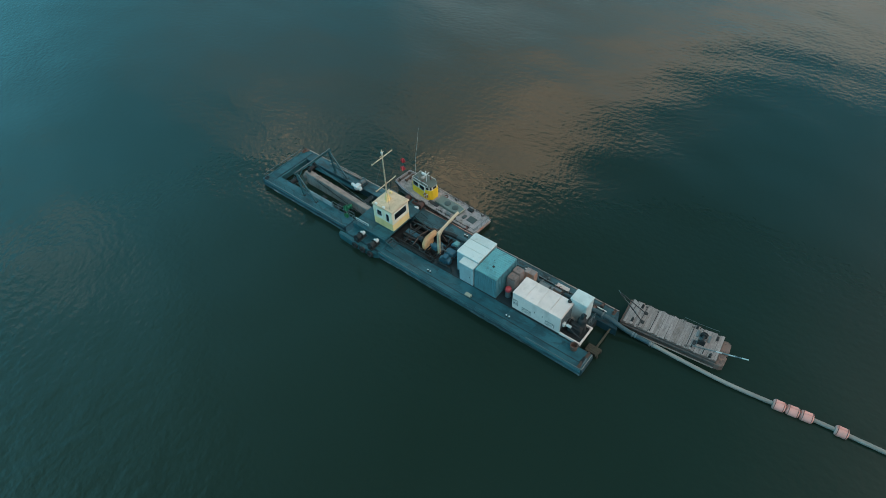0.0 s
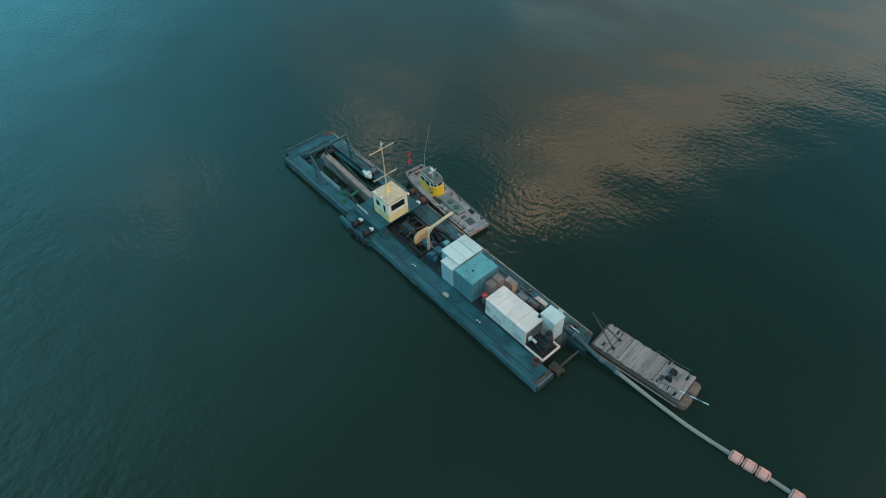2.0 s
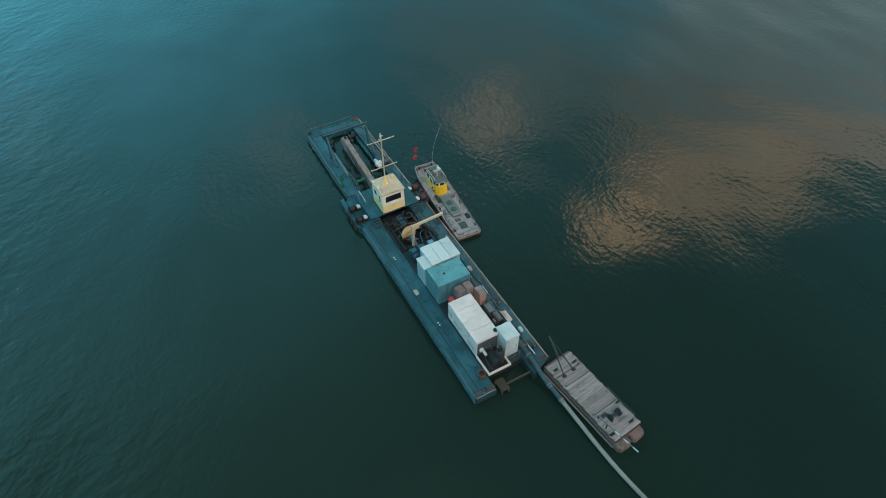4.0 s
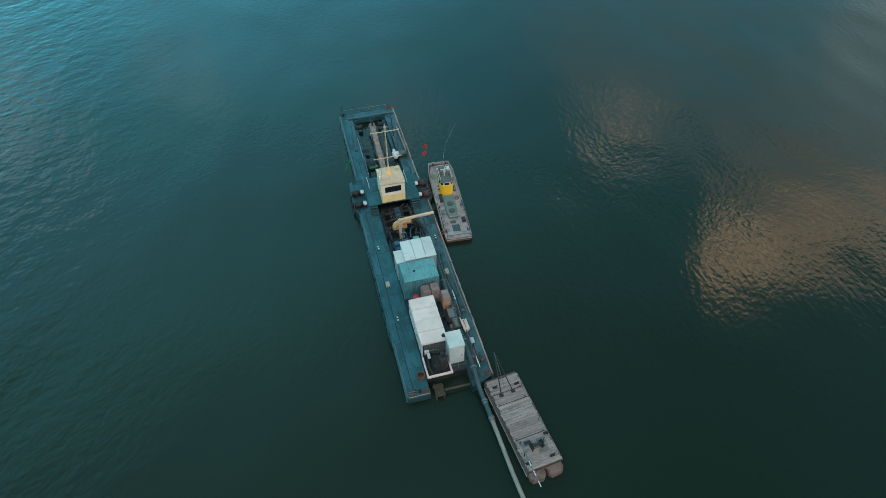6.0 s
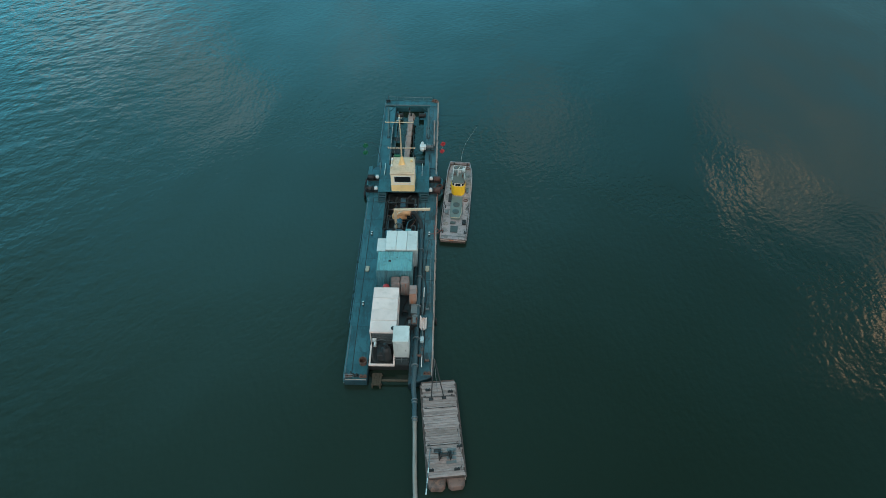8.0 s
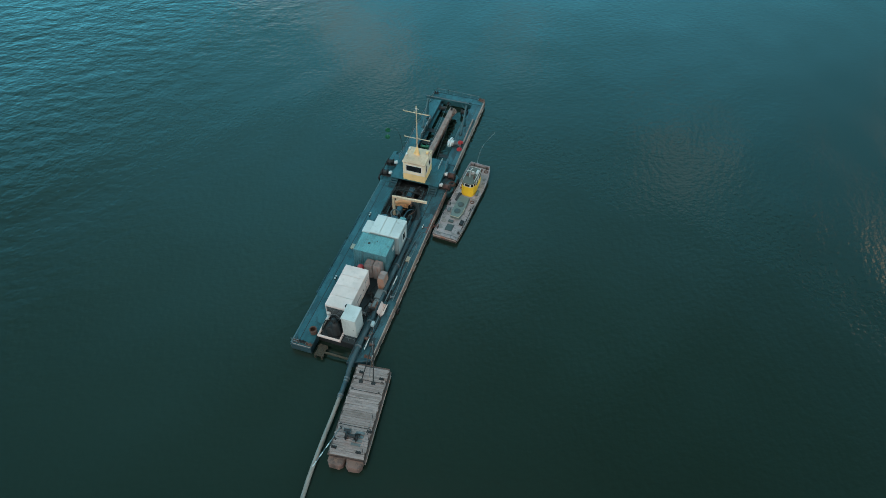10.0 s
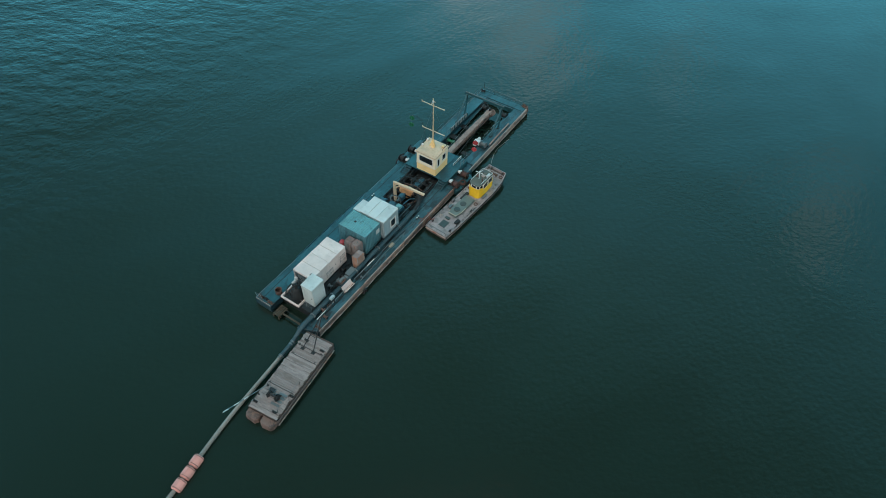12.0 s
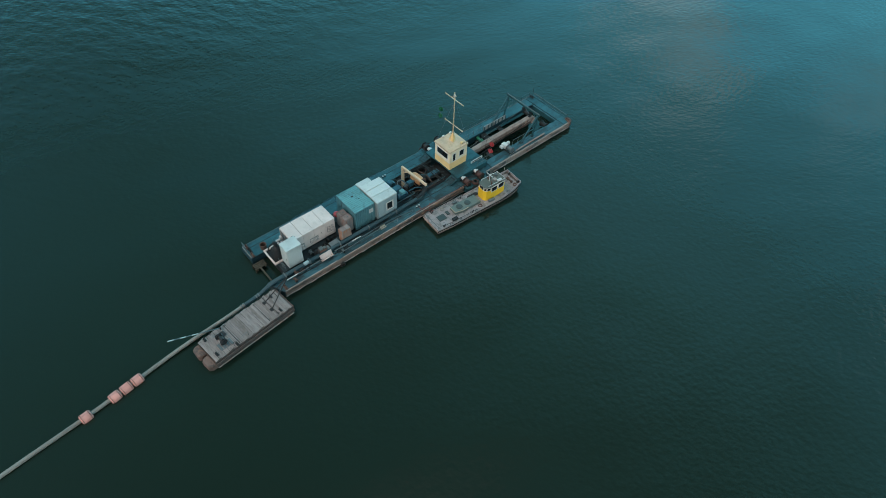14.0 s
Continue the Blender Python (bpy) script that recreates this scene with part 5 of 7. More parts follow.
for mat, r, pts in (
        ("rubber", 0.04, [(-1.6, -0.9, 0.1), (-1.0, -0.2, 0.75), (-0.3, 0.3, 0.9), (0.5, 0.1, 0.6), (1.2, 0.6, 0.1)]),
        ("rubber", 0.035, [(1.5, -0.8, 0.1), (0.9, -0.4, 0.8), (0.2, 0.4, 0.95), (-0.6, 0.7, 0.5), (-1.3, 0.9, 0.1)]),
        ("rubber", 0.03, [(-1.7, 0.4, 0.08), (-0.8, 0.9, 0.3), (0.6, 0.85, 0.4), (1.6, 0.3, 0.08)])):
    part("cable", tube(bmesh.new(), smooth_line(pts, 6), r, 6), mat, mp, smooth=True)

# ---- cabins and containers on the deck ----
CZ = D + 0.03
cab = thing("site_cabin", (4.6, 17.9, CZ), "pale mint office cabin with panelled flat roof", "cabin")
cx0, cx1, cy0, cy1, ch = -1.6, 1.58, -1.28, 1.32, 2.78
part("floor_frame", boxes((cx0, cx1, cy0, cy1, 0.0, 0.16)), "steel_grey", cab)
part("wall", wall_strips("y", cy1 - 0.04, (cx0, cx1), 0.16, ch - 0.12, [(-0.5, 0.4, 1.1, 2.0)], 0.08), "cabin_wall", cab)
part("wall", wall_strips("y", cy0 + 0.04, (cx0, cx1), 0.16, ch - 0.12, [], 0.08), "cabin_wall", cab)
part("wall", wall_strips("x", cx0 + 0.04, (cy0 + 0.081, cy1 - 0.081), 0.16, ch - 0.12, [(0.62, 1.12, 0.3, 2.3)], 0.08), "cabin_wall", cab)
part("wall", wall_strips("x", cx1 - 0.04, (cy0 + 0.081, cy1 - 0.081), 0.16, ch - 0.12, [(-0.15, 0.85, 0.85, 2.1)], 0.08), "cabin_wall", cab)
window(cab, "x", cx1 - 0.03, 1, -0.15, 0.85, 0.85, 2.1)
window(cab, "y", cy1 - 0.03, -1, -0.5, 0.4, 1.1, 2.0)
part("door", boxes((cx0 - 0.005, cx0 + 0.05, 0.64, 1.1, 0.2, 2.28), c=0.01), "cabin_wall", cab)
third = (cx1 - cx0 + 0.1) / 3
for i in range(3):
    part("roof_panel", boxes((cx0 - 0.05 + i * third, cx0 - 0.05 + (i + 1) * third - 0.025, cy0 - 0.06, cy1 + 0.05, ch - 0.12, ch + 0.05 - 0.012 * (i % 2)), c=0.03), "cabin", cab)
for r in ((cx0 - 0.012, cx0 + 0.1, cy1 - 0.09, cy1 + 0.012), (cx1 - 0.1, cx1 + 0.012, cy1 - 0.09, cy1 + 0.012), (cx1 - 0.1, cx1 + 0.012, cy0 - 0.012, cy0 + 0.09)):
    part("corner_post", boxes((*r, 0.0, ch - 0.13), c=0.01), "cabin_wall", cab)
ann = thing("cabin_annex", (2.56, 17.45, CZ), "lower pale mint annex built against the cabin", "cabin")
part("wall", boxes((-0.44, 0.42, -0.83, 0.85, 0.02, 2.5), c=0.02), "cabin_wall", ann)
part("roof", prism(bmesh.new(), [(-0.5, -0.88), (0.42, -0.88), (0.42, 0.9), (-0.5, 0.9)], 2.5, 2.6, 0.03), "cabin", ann)
part("door", boxes((-0.46, -0.44, -0.55, 0.25, 0.12, 2.05), c=0.004), "cabin_wall", ann)
part("handle", boxes((-0.5, -0.455, -0.48, -0.42, 1.0, 1.15), c=0.01), "steel_dark", ann, "dark door handle")

sto = thing("storage_container", (3.985, 15.2, CZ), "teal corrugated steel storage container", "container")
sx, sy0, sy1, sh = 1.8, -1.32, 1.28, 2.62


def ribbed(axis, at, u0, u1, z0, z1, out, pitch=0.24, depth=0.06):
    """A corrugated sheet wall."""
    bm = bmesh.new()
    n = int((u1 - u0) / pitch)
    step = (u1 - u0) / n
    prof = []
    for i in range(n):
        a = u0 + i * step
        prof += [(a, 0.0), (a + step * 0.35, 0.0), (a + step * 0.5, depth), (a + step * 0.85, depth)]
    prof.append((u1, 0.0))
    rows = []
    for lev in (z0, z1):
        for off in (0.0, -0.03):
            rows.append([bm.verts.new(((u, at + out * (d + off), lev) if axis == "y" else (at + out * (d + off), u, lev))) for u, d in prof])
    f0, b0, f1, b1 = rows
    for i in range(len(prof) - 1):
        bm.faces.new((f0[i], f0[i + 1], f1[i + 1], f1[i]))
        bm.faces.new((b0[i], b0[i + 1], b1[i + 1], b1[i]))
        bm.faces.new((f1[i], f1[i + 1], b1[i + 1], b1[i]))
        bm.faces.new((f0[i], f0[i + 1], b0[i + 1], b0[i]))
    return bm


part("wall", ribbed("x", -sx + 0.05, sy0 + 0.08, sy1 - 0.08, 0.15, sh - 0.1, -1), "teal_wall", sto)
part("wall", ribbed("x", sx - 0.05, sy0 + 0.08, sy1 - 0.08, 0.15, sh - 0.1, 1), "teal_wall", sto)
part("wall", ribbed("y", sy0 + 0.05, -sx + 0.08, sx - 0.08, 0.15, sh - 0.1, -1), "teal_wall", sto)
part("wall", ribbed("y", sy1 - 0.05, -sx + 0.08, sx - 0.08, 0.15, sh - 0.1, 1), "teal_wall", sto)
fr = []
for x in (-sx, sx - 0.08):
    for y in (sy0, sy1 - 0.08):
        fr.append((x, x + 0.08, y, y + 0.08, 0.0, sh))
for y in (sy0, sy1 - 0.08):
    fr += [(-sx + 0.081, sx - 0.081, y, y + 0.08, 0.0, 0.15), (-sx + 0.081, sx - 0.081, y, y + 0.08, sh - 0.1, sh)]
for x in (-sx, sx - 0.08):
    fr += [(x, x + 0.08, sy0 + 0.081, sy1 - 0.081, 0.0, 0.15), (x, x + 0.08, sy0 + 0.081, sy1 - 0.081, sh - 0.1, sh)]
part("frame", boxes(*fr, c=0.01), "teal_wall", sto)
part("floor", boxes((-sx + 0.09, sx - 0.09, sy0 + 0.09, sy1 - 0.09, 0.05, 0.14)), "steel_dark", sto)
# roof sheet with ribs
bm = ribbed("y", 0.0, -sx + 0.02, sx - 0.02, sy0 + 0.01, sy1 - 0.01, 1, 0.25, 0.048)
bmesh.ops.rotate(bm, verts=bm.verts, cent=(0, 0, 0), matrix=Matrix.Rotation(radians(90), 3, "X"))
bmesh.ops.scale(bm, verts=bm.verts, vec=(1, -1, 1))
bmesh.ops.translate(bm, verts=bm.verts, vec=(0, 0, sh - 0.05 + 0.05))
part("roof_sheet", bm, "teal", sto)
part("notice_plate", boxes((sx + 0.024, sx + 0.036, 0.5, 1.05, 1.5, 2.1), c=0.004), "white_part", sto, "white notice plate")
part("vent", boxes((-0.6, -0.35, -0.2, 0.05, sh + 0.06, sh + 0.1), (0.2, 0.3, 0.3, 0.4, sh + 0.06, sh + 0.12)), "steel_dark", sto)

gen = thing("generator_container", (3.42, 9.35, CZ), "white steel generator container with louvres and panelled roof", "container")
gx, gy0, gy1, gh = 1.22, -2.65, 2.65, 2.32
part("base_frame", boxes((-gx, gx, gy0, gy1, 0.0, 0.14)), "steel_dark", gen)


def wall_panels(x, out, holes):
    n = 4
    step = (gy1 - gy0 - 0.1) / n
    for i in range(n):
        y0 = gy0 + 0.05 + i * step
        part("wall_panel", boxes((x - 0.03, x + 0.03, y0 + 0.006, y0 + step - 0.006, 0.14, gh - 0.08), c=0.008), "white", gen)
    for y0, y1, z0, z1, kind in holes:
        f = part("louvre" if kind == "l" else "door", boxes((x + out * 0.032, x + out * 0.05, y0, y1, z0, z1) if out > 0 else (x - 0.05, x - 0.032, y0, y1, z0, z1), c=0.006), "steel_grey" if kind == "l" else "white", gen, "grey louvre panel" if kind == "l" else "")
        if kind == "l":
            for k in range(int((z1 - z0) / 0.09)):
                z = z0 + 0.03 + k * 0.09
                part("slat", boxes((x + out * 0.045 - 0.012, x + out * 0.06 + 0.012, y0 + 0.03, y1 - 0.03, z, z + 0.045), c=0.004), "white", f)
        else:
            part("handle", boxes((x + out * 0.065 - 0.015, x + out * 0.065 + 0.015, y0 + 0.1, y0 + 0.16, 1.1, 1.3), c=0.005), "steel_dark", f, "dark handle")


wall_panels(-gx + 0.03, -1, [(-2.1, -1.1, 0.35, 0.95, "l"), (0.5, 1.5, 0.35, 0.95, "l"), (1.95, 2.5, 0.75, 1.5, "l"), (-0.9, -0.1, 0.2, 2.1, "d"), (-0.05, 0.4, 0.2, 2.1, "d")])
wall_panels(gx - 0.03, 1, [(1.6, 2.4, 0.6, 1.6, "l"), (0.75, 1.35, 0.6, 1.9, "d"), (-0.6, 0.45, 0.45, 1.15, "l"), (-2.1, -1.3, 0.45, 1.15, "l")])
part("end_wall", boxes((-gx + 0.065, gx - 0.065, gy1 - 0.06, gy1, 0.14, gh - 0.08), c=0.01), "white", gen)
rad = part("radiator", boxes((-gx + 0.12, gx - 0.12, gy0 + 0.05, gy0 + 0.16, 0.3, gh - 0.25), c=0.02), "steel_dark", gen, "dark radiator grille")
for k in range(14):
    part("fin", boxes((-gx + 0.2, gx - 0.2, gy0 + 0.02, gy0 + 0.048, 0.4 + k * 0.12, 0.43 + k * 0.12), c=0.004), "steel_grey", rad)
part("end_frame", boxes((-gx, -gx + 0.1, gy0 - 0.02, gy0 + 0.04, 0.14, gh - 0.09), (gx - 0.1, gx, gy0 - 0.02, gy0 + 0.04, 0.14, gh - 0.09), (-gx + 0.101, gx - 0.101, gy0 - 0.02, gy0 + 0.04, gh - 0.22, gh - 0.09), c=0.01), "white", gen)
step = (gy1 - gy0) / 4
for i in range(4):
    part("roof_panel", boxes((-gx - 0.01, gx + 0.01, gy0 + i * step + 0.008, gy0 + (i + 1) * step - 0.008, gh - 0.08, gh + 0.015 * (i % 2)), c=0.02), "white", gen)
part("vent_cap", lathe(bmesh.new(), (0.95, -2.3, gh), ((0.1, 0), (0.1, 0.12), (0.2, 0.13), (0.2, 0.2), (0.05, 0.25)), seg=12), "steel_dark", gen, "dark round vent cap", True)

skid = thing("engine_skid", (3.36, 5.5, CZ), "white skid frame carrying a dark engine and exhaust", "engine")
part("frame", boxes((-1.2, -1.04, -1.1, 1.15, 0.08, 0.34), (1.04, 1.2, -1.1, 1.15, 0.08, 0.34), (-1.04, 1.04, -1.1, -0.94, 0.08, 0.34)), "white", skid, "white steel skid rails")
part("floor", boxes((-1.04, 1.04, -0.94, 1.15, 0.0, 0.1)), "steel_dark", skid)
part("engine_block", boxes((-0.45, 0.35, -0.55, 0.75, 0.1, 1.1), c=0.08), "steel_dark", skid)
part("rocker_cover", boxes((-0.3, 0.2, -0.4, 0.6, 1.1, 1.28), c=0.06), "steel_dark", skid)
part("silencer", lathe(bmesh.new(), (0.42, -0.2, 0.1), ((0.46, 0), (0.5, 0.1), (0.42, 1.55), (0.3, 1.75), (0.2, 1.8), (0.2, 2.2)), seg=18), "steel_dark", skid, "tall dark exhaust silencer", True)
part("exhaust_bend", tube(bmesh.new(), smooth_line([(0.42, -0.2, 2.15), (0.42, -0.22, 2.35), (0.34, -0.45, 2.42)]), 0.2, 12), "steel_dark", skid, smooth=True)
part("air_filter", lathe(bmesh.new(), (-0.65, 0.55, 1.25), ((0.07, -0.26), (0.14, -0.24), (0.14, 0.22), (0.07, 0.26)), "y", 14), "white_part", skid, "white air filter", True)
part("coolant_pipe", tube(bmesh.new(), smooth_line([(-0.5, 0.8, 0.9), (-0.8, 0.3, 1.1), (-0.85, -0.5, 0.8), (-0.6, -0.8, 0.4)]), 0.06, 8), "steel_dark", skid, smooth=True)
part("expansion_tank", boxes((-0.95, -0.55, 0.85, 1.1, 1.1, 1.5), c=0.05), "white_part", skid, "white tank")
part("fan_guard", torus(bmesh.new(), (-0.1, 0.95, 0.95), 0.48, 0.04, "y"), "steel_grey", skid, smooth=True)

kiosk = thing("switch_kiosk", (5.18, 6.22, CZ), "pale grey steel switch kiosk with a low guard rail", "kiosk")
part("body", boxes((-0.71, 0.71, -0.86, 0.86, 0.1, 2.74), c=0.04), "cabin", kiosk)
part("roof", prism(bmesh.new(), [(-0.74, -0.9), (0.74, -0.9), (0.74, 0.9), (-0.74, 0.9)], 2.74, 2.82, 0.04), "cabin", kiosk)
part("plinth", boxes((-0.66, 0.66, -0.82, 0.82, 0.0, 0.1)), "steel_dark", kiosk)
part("door", boxes((-0.6, 0.6, -0.873, -0.862, 0.25, 2.45), c=0.003), "cabin", kiosk)
part("handle", boxes((0.4, 0.46, -0.9, -0.874, 1.2, 1.4), c=0.006), "steel_dark", kiosk, "dark door handle")
part("rail", bars(([(-0.64, -1.3, 0.0), (-0.64, -1.3, 0.85), (0.64, -1.3, 0.85), (0.64, -1.3, 0.0)], 0.025), ([(-0.64, -1.3, 0.45), (0.64, -1.3, 0.45)], 0.02), ([(0.0, -1.3, 0.0), (0.0, -1.3, 0.85)], 0.02)), "steel_grey", kiosk, smooth=True)


def fuel_tank(x0, x1, y0, y1, h, mat, label):
    t = thing("fuel_tank", ((x0 + x1) / 2, (y0 + y1) / 2, CZ), label, "tank", "rusted tanks")
    wx, wy = (x1 - x0) / 2, (y1 - y0) / 2
    # upright shell with rounded corners and pressed ribs
    outline = []
    for k in range(48):
        a = 2 * math.pi * k / 48
        rib = 1.0 if k % 4 < 2 else 0.965
        outline.append((rib * wx * math.copysign(abs(math.cos(a)) ** 0.24, math.cos(a)), rib * wy * math.copysign(abs(math.sin(a)) ** 0.24, math.sin(a))))
    part("shell", prism(bmesh.new(), outline, 0.12, h - 0.12), mat, t)
    part("top", prism(bmesh.new(), [(x * 0.98, y * 0.98) for x, y in outline], h - 0.119, h, 0.0, [(x * 0.86, y * 0.86) for x, y in outline]), "tank_top", t, "rust-stained domed top")
    part("foot", boxes((-wx * 0.7, wx * 0.7, -wy * 0.8, -wy * 0.5, 0, 0.13), (-wx * 0.7, wx * 0.7, wy * 0.5, wy * 0.8, 0, 0.13)), "steel_dark", t)
    part("filler_cap", lathe(bmesh.new(), (0.1 * wx, 0.2 * wy, h), ((0.07, 0), (0.07, 0.06), (0.04, 0.07)), seg=10), "steel_grey", t, smooth=True)


fuel_tank(3.72, 4.65, 12.75, 13.75, 1.95, "tank", "pale grey tank with rust-stained top")
fuel_tank(4.68, 5.55, 12.75, 13.75, 2.05, "tank", "pale grey tank with rust-stained top")
rb = thing("rusted_bin", (5.97, 12.3, CZ), "tall bright rusted steel bin", "bin")
part("body", prism(bmesh.new(), [(-0.36, -0.58), (0.36, -0.58), (0.36, 0.58), (-0.36, 0.58)], 0.02, 1.62, 0.04, [(-0.32, -0.52), (0.32, -0.52), (0.33, 0.54), (-0.33, 0.54)]), "bin", rb)
part("lid", boxes((-0.34, 0.34, -0.54, 0.08, 1.62, 1.67)), "tank_top", rb, "rust-stained grey lid")
part("rim", boxes((-0.34, 0.34, 0.1, 0.55, 1.62, 1.65)), "rust_mix", rb)
for x in (-0.375, 0.335):
    for y in (-0.58, 0.5):
        part("corner_iron", boxes((x, x + 0.04, y, y + 0.08, 0.02, 1.6), c=0.01), "rust_pale", rb, "pale grey corner iron")
gbx = thing("tool_chest", (6.1, 10.75, CZ), "grey steel tool chest on deck", "chest")
part("body", boxes((-0.28, 0.28, -0.55, 0.55, 0, 0.5)), "steel_grey", gbx)
part("lid", boxes((-0.3, 0.3, -0.57, 0.57, 0.5, 0.58)), "steel_grey", gbx)
bar = thing("oil_drum", (3.2, 13.1, CZ), "grey oil drum with a bright red lid", "drum")
part("body", lathe(bmesh.new(), (0, 0, 0), ((0.28, 0), (0.29, 0.02), (0.28, 0.28), (0.3, 0.3), (0.28, 0.32), (0.28, 0.58), (0.3, 0.6), (0.28, 0.62), (0.29, 0.88)), seg=18), "steel_grey", bar, smooth=True)
part("lid", lathe(bmesh.new(), (0, 0, 0.88), ((0.34, 0), (0.36, 0.08), (0.3, 0.3), (0.14, 0.4), (0.02, 0.42)), seg=18), "red", bar, "red domed lid", True)
tub = thing("rusted_tub", (1.62, 4.75, CZ), "tall round rusted open tub on the stern deck", "tub")
bm = bmesh.new()
rings_ = []
for r, h in ((0.30, 0.0), (0.33, 0.03), (0.34, 0.5), (0.38, 0.52), (0.38, 0.6), (0.3, 0.6), (0.29, 0.06)):
    rings_.append([bm.verts.new((r * math.cos(2 * math.pi * k / 20), r * math.sin(2 * math.pi * k / 20), h)) for k in range(20)])
for p, q in zip(rings_, rings_[1:]):
    for k in range(20):
        bm.faces.new((p[k], p[(k + 1) % 20], q[(k + 1) % 20], q[k]))
bm.faces.new(rings_[0][::-1])
bm.faces.new(rings_[-1])
part("wall", bm, "rust", tub, smooth=True)
part("handle", bars(([(0.36, -0.12, 0.4), (0.46, -0.1, 0.36), (0.46, 0.1, 0.36), (0.36, 0.12, 0.4)], 0.018)), "steel_dark", tub)

# machinery along the starboard rail
fp = thing("fire_pump", (6.22, 9.35, CZ), "weathered brown-grey diesel pump set beside the pipe", "pump")
part("engine", boxes((-0.3, 0.26, -0.6, 0.35, 0.12, 0.72), c=0.07), "rust", fp)
part("rocker_cover", boxes((-0.18, 0.14, -0.5, 0.25, 0.72, 0.86), c=0.05), "steel_grey", fp, "grey rocker cover")
part("radiator", boxes((-0.3, 0.28, -0.74, -0.62, 0.15, 0.85), c=0.02), "steel_dark", fp)
part("pump_case", lathe(bmesh.new(), (0, 0.36, 0.4), ((0.1, 0), (0.28, 0.05), (0.3, 0.25), (0.1, 0.35)), "y", 14), "steel_grey", fp, smooth=True)
part("fuel_can", boxes((-0.62, -0.36, -0.35, 0.1, 0.1, 0.55), c=0.05), "steel_grey", fp, "grey fuel can")
part("exhaust", bars(([(0.2, -0.1, 0.72), (0.2, -0.1, 1.05), (0.32, -0.25, 1.1)], 0.045)), "rust", fp, smooth=True)
part("bed", boxes((-0.66, 0.35, -0.78, 0.75, 0.0, 0.11)), "steel_dark", fp)
tr = thing("white_trough", (7.02, 9.2, CZ), "dirty white folded sheet-metal trough on the starboard deck", "trough")
for nm, (xa, za), (xb, zb), y0, y1 in (("back_sheet", (-0.28, 0.62), (-0.06, 0.03), -0.72, 0.72), ("floor_sheet", (-0.05, 0.0), (0.12, 0.0), -0.7, 0.7), ("front_sheet", (0.13, 0.02), (0.36, 0.34), -0.66, 0.7)):
    part(nm, beams(((xa, (y0 + y1) / 2, za + 0.02), (xb, (y0 + y1) / 2, zb + 0.02), y1 - y0, 0.03)), "white", tr)
for y in (-0.68, 0.66):
    part("end_sheet", prism(bmesh.new(), [(-0.08, y), (0.16, y), (0.16, y + 0.025), (-0.08, y + 0.025)], 0.03, 0.28), "white", tr)
vb = thing("valve_chest", (7.05, 6.75, CZ), "pale teal valve cabinet on dark legs", "valve box")
part("case", boxes((-0.16, 0.16, -0.28, 0.28, 0.95, 1.25), c=0.04), "cabin_wall", vb)
for y in (-0.2, 0.2):
    part("leg", boxes((-0.04, 0.04, y - 0.04, y + 0.04, 0, 0.95), c=0.01), "steel_dark", vb)
part("hand_wheel", torus(bmesh.new(), (0, -0.62, 0.42), 0.16, 0.025, "z", 16, 6), "rust", vb, smooth=True)
part("stem", bars(([(0, -0.62, 0.0), (0, -0.62, 0.43)], 0.025)), "steel_grey", vb)
for x, y, s, mat in ((6.75, 5.5, 0.24, "rust"), (7.55, 5.0, 0.2, "rust"), (6.35, 8.3, 0.2, "steel_dark"), (5.75, 9.9, 0.24, "steel_dark"), (7.4, 11.0, 0.16, "steel_grey"), (5.5, 8.2, 0.22, "steel_grey"), (5.2, 10.6, 0.26, "steel_dark")):
    rd = thing("mooring_reel", (x, y, CZ), "small dark steel mooring reel on deck", "reel", "mooring reels")
    part("drum", lathe(bmesh.new(), (0, 0, s + 0.06), ((0.04, -s), (s, -s * 0.95), (s, -s * 0.8), (s * 0.55, -s * 0.75), (s * 0.55, s * 0.75), (s, s * 0.8), (s, s * 0.95), (0.04, s)), "x", 14), mat, rd, smooth=True)
    for k in (-1.2, 1.05):
        part("cradle", boxes((s * k, s * (k + 0.15), -s * 0.6, s * 0.6, 0, s + 0.08), c=0.01), "steel_dark", rd)

# ---- the discharge line ----
line = thing("discharge_pipeline", (6.45, 13.0, CZ), "blue-grey steel discharge pipe along the starboard deck", "pipeline")
ys = [9.6, 5.8, 2.0, -1.8, -5.6, -8.6]
for a, b in zip(ys, ys[1:]):
    part("pipe_length", tube(bmesh.new(), [(0, a, 0.32), (0, b + 0.02, 0.32)], 0.22, 16), "pipe_teal", line, smooth=True)
    part("flange", lathe(bmesh.new(), (0, b, 0.32), ((0.24, -0.06), (0.33, -0.05), (0.33, 0.05), (0.24, 0.06)), "y", 18), "steel_grey", line, smooth=True)
for y in (8.5, 4.0, -0.4, -4.2, -7.4):
    part("saddle", boxes((-0.3, 0.3, y - 0.08, y + 0.08, 0.0, 0.14)), "steel_dark", line)
part("bend", tube(bmesh.new(), smooth_line([(0, -8.6, 0.32), (-0.02, -9.5, 0.3), (-0.04, -10.4, 0.12), (0.02, -11.2, -0.12), (0.1, -11.8, -0.26)]), 0.22, 16), "pipe_teal", line, smooth=True)
rl = thing("service_pipe", (7.03, 8.0, CZ), "thin pale service pipe on low stands", "pipe")
part("pipe", bars(([(0.0, 5.6, 0.35), (-0.05, 2.2, 0.35)], 0.05), ([(0.0, 0.6, 0.28), (0.03, -3.7, 0.25)], 0.045)), "steel_grey", rl, smooth=True)
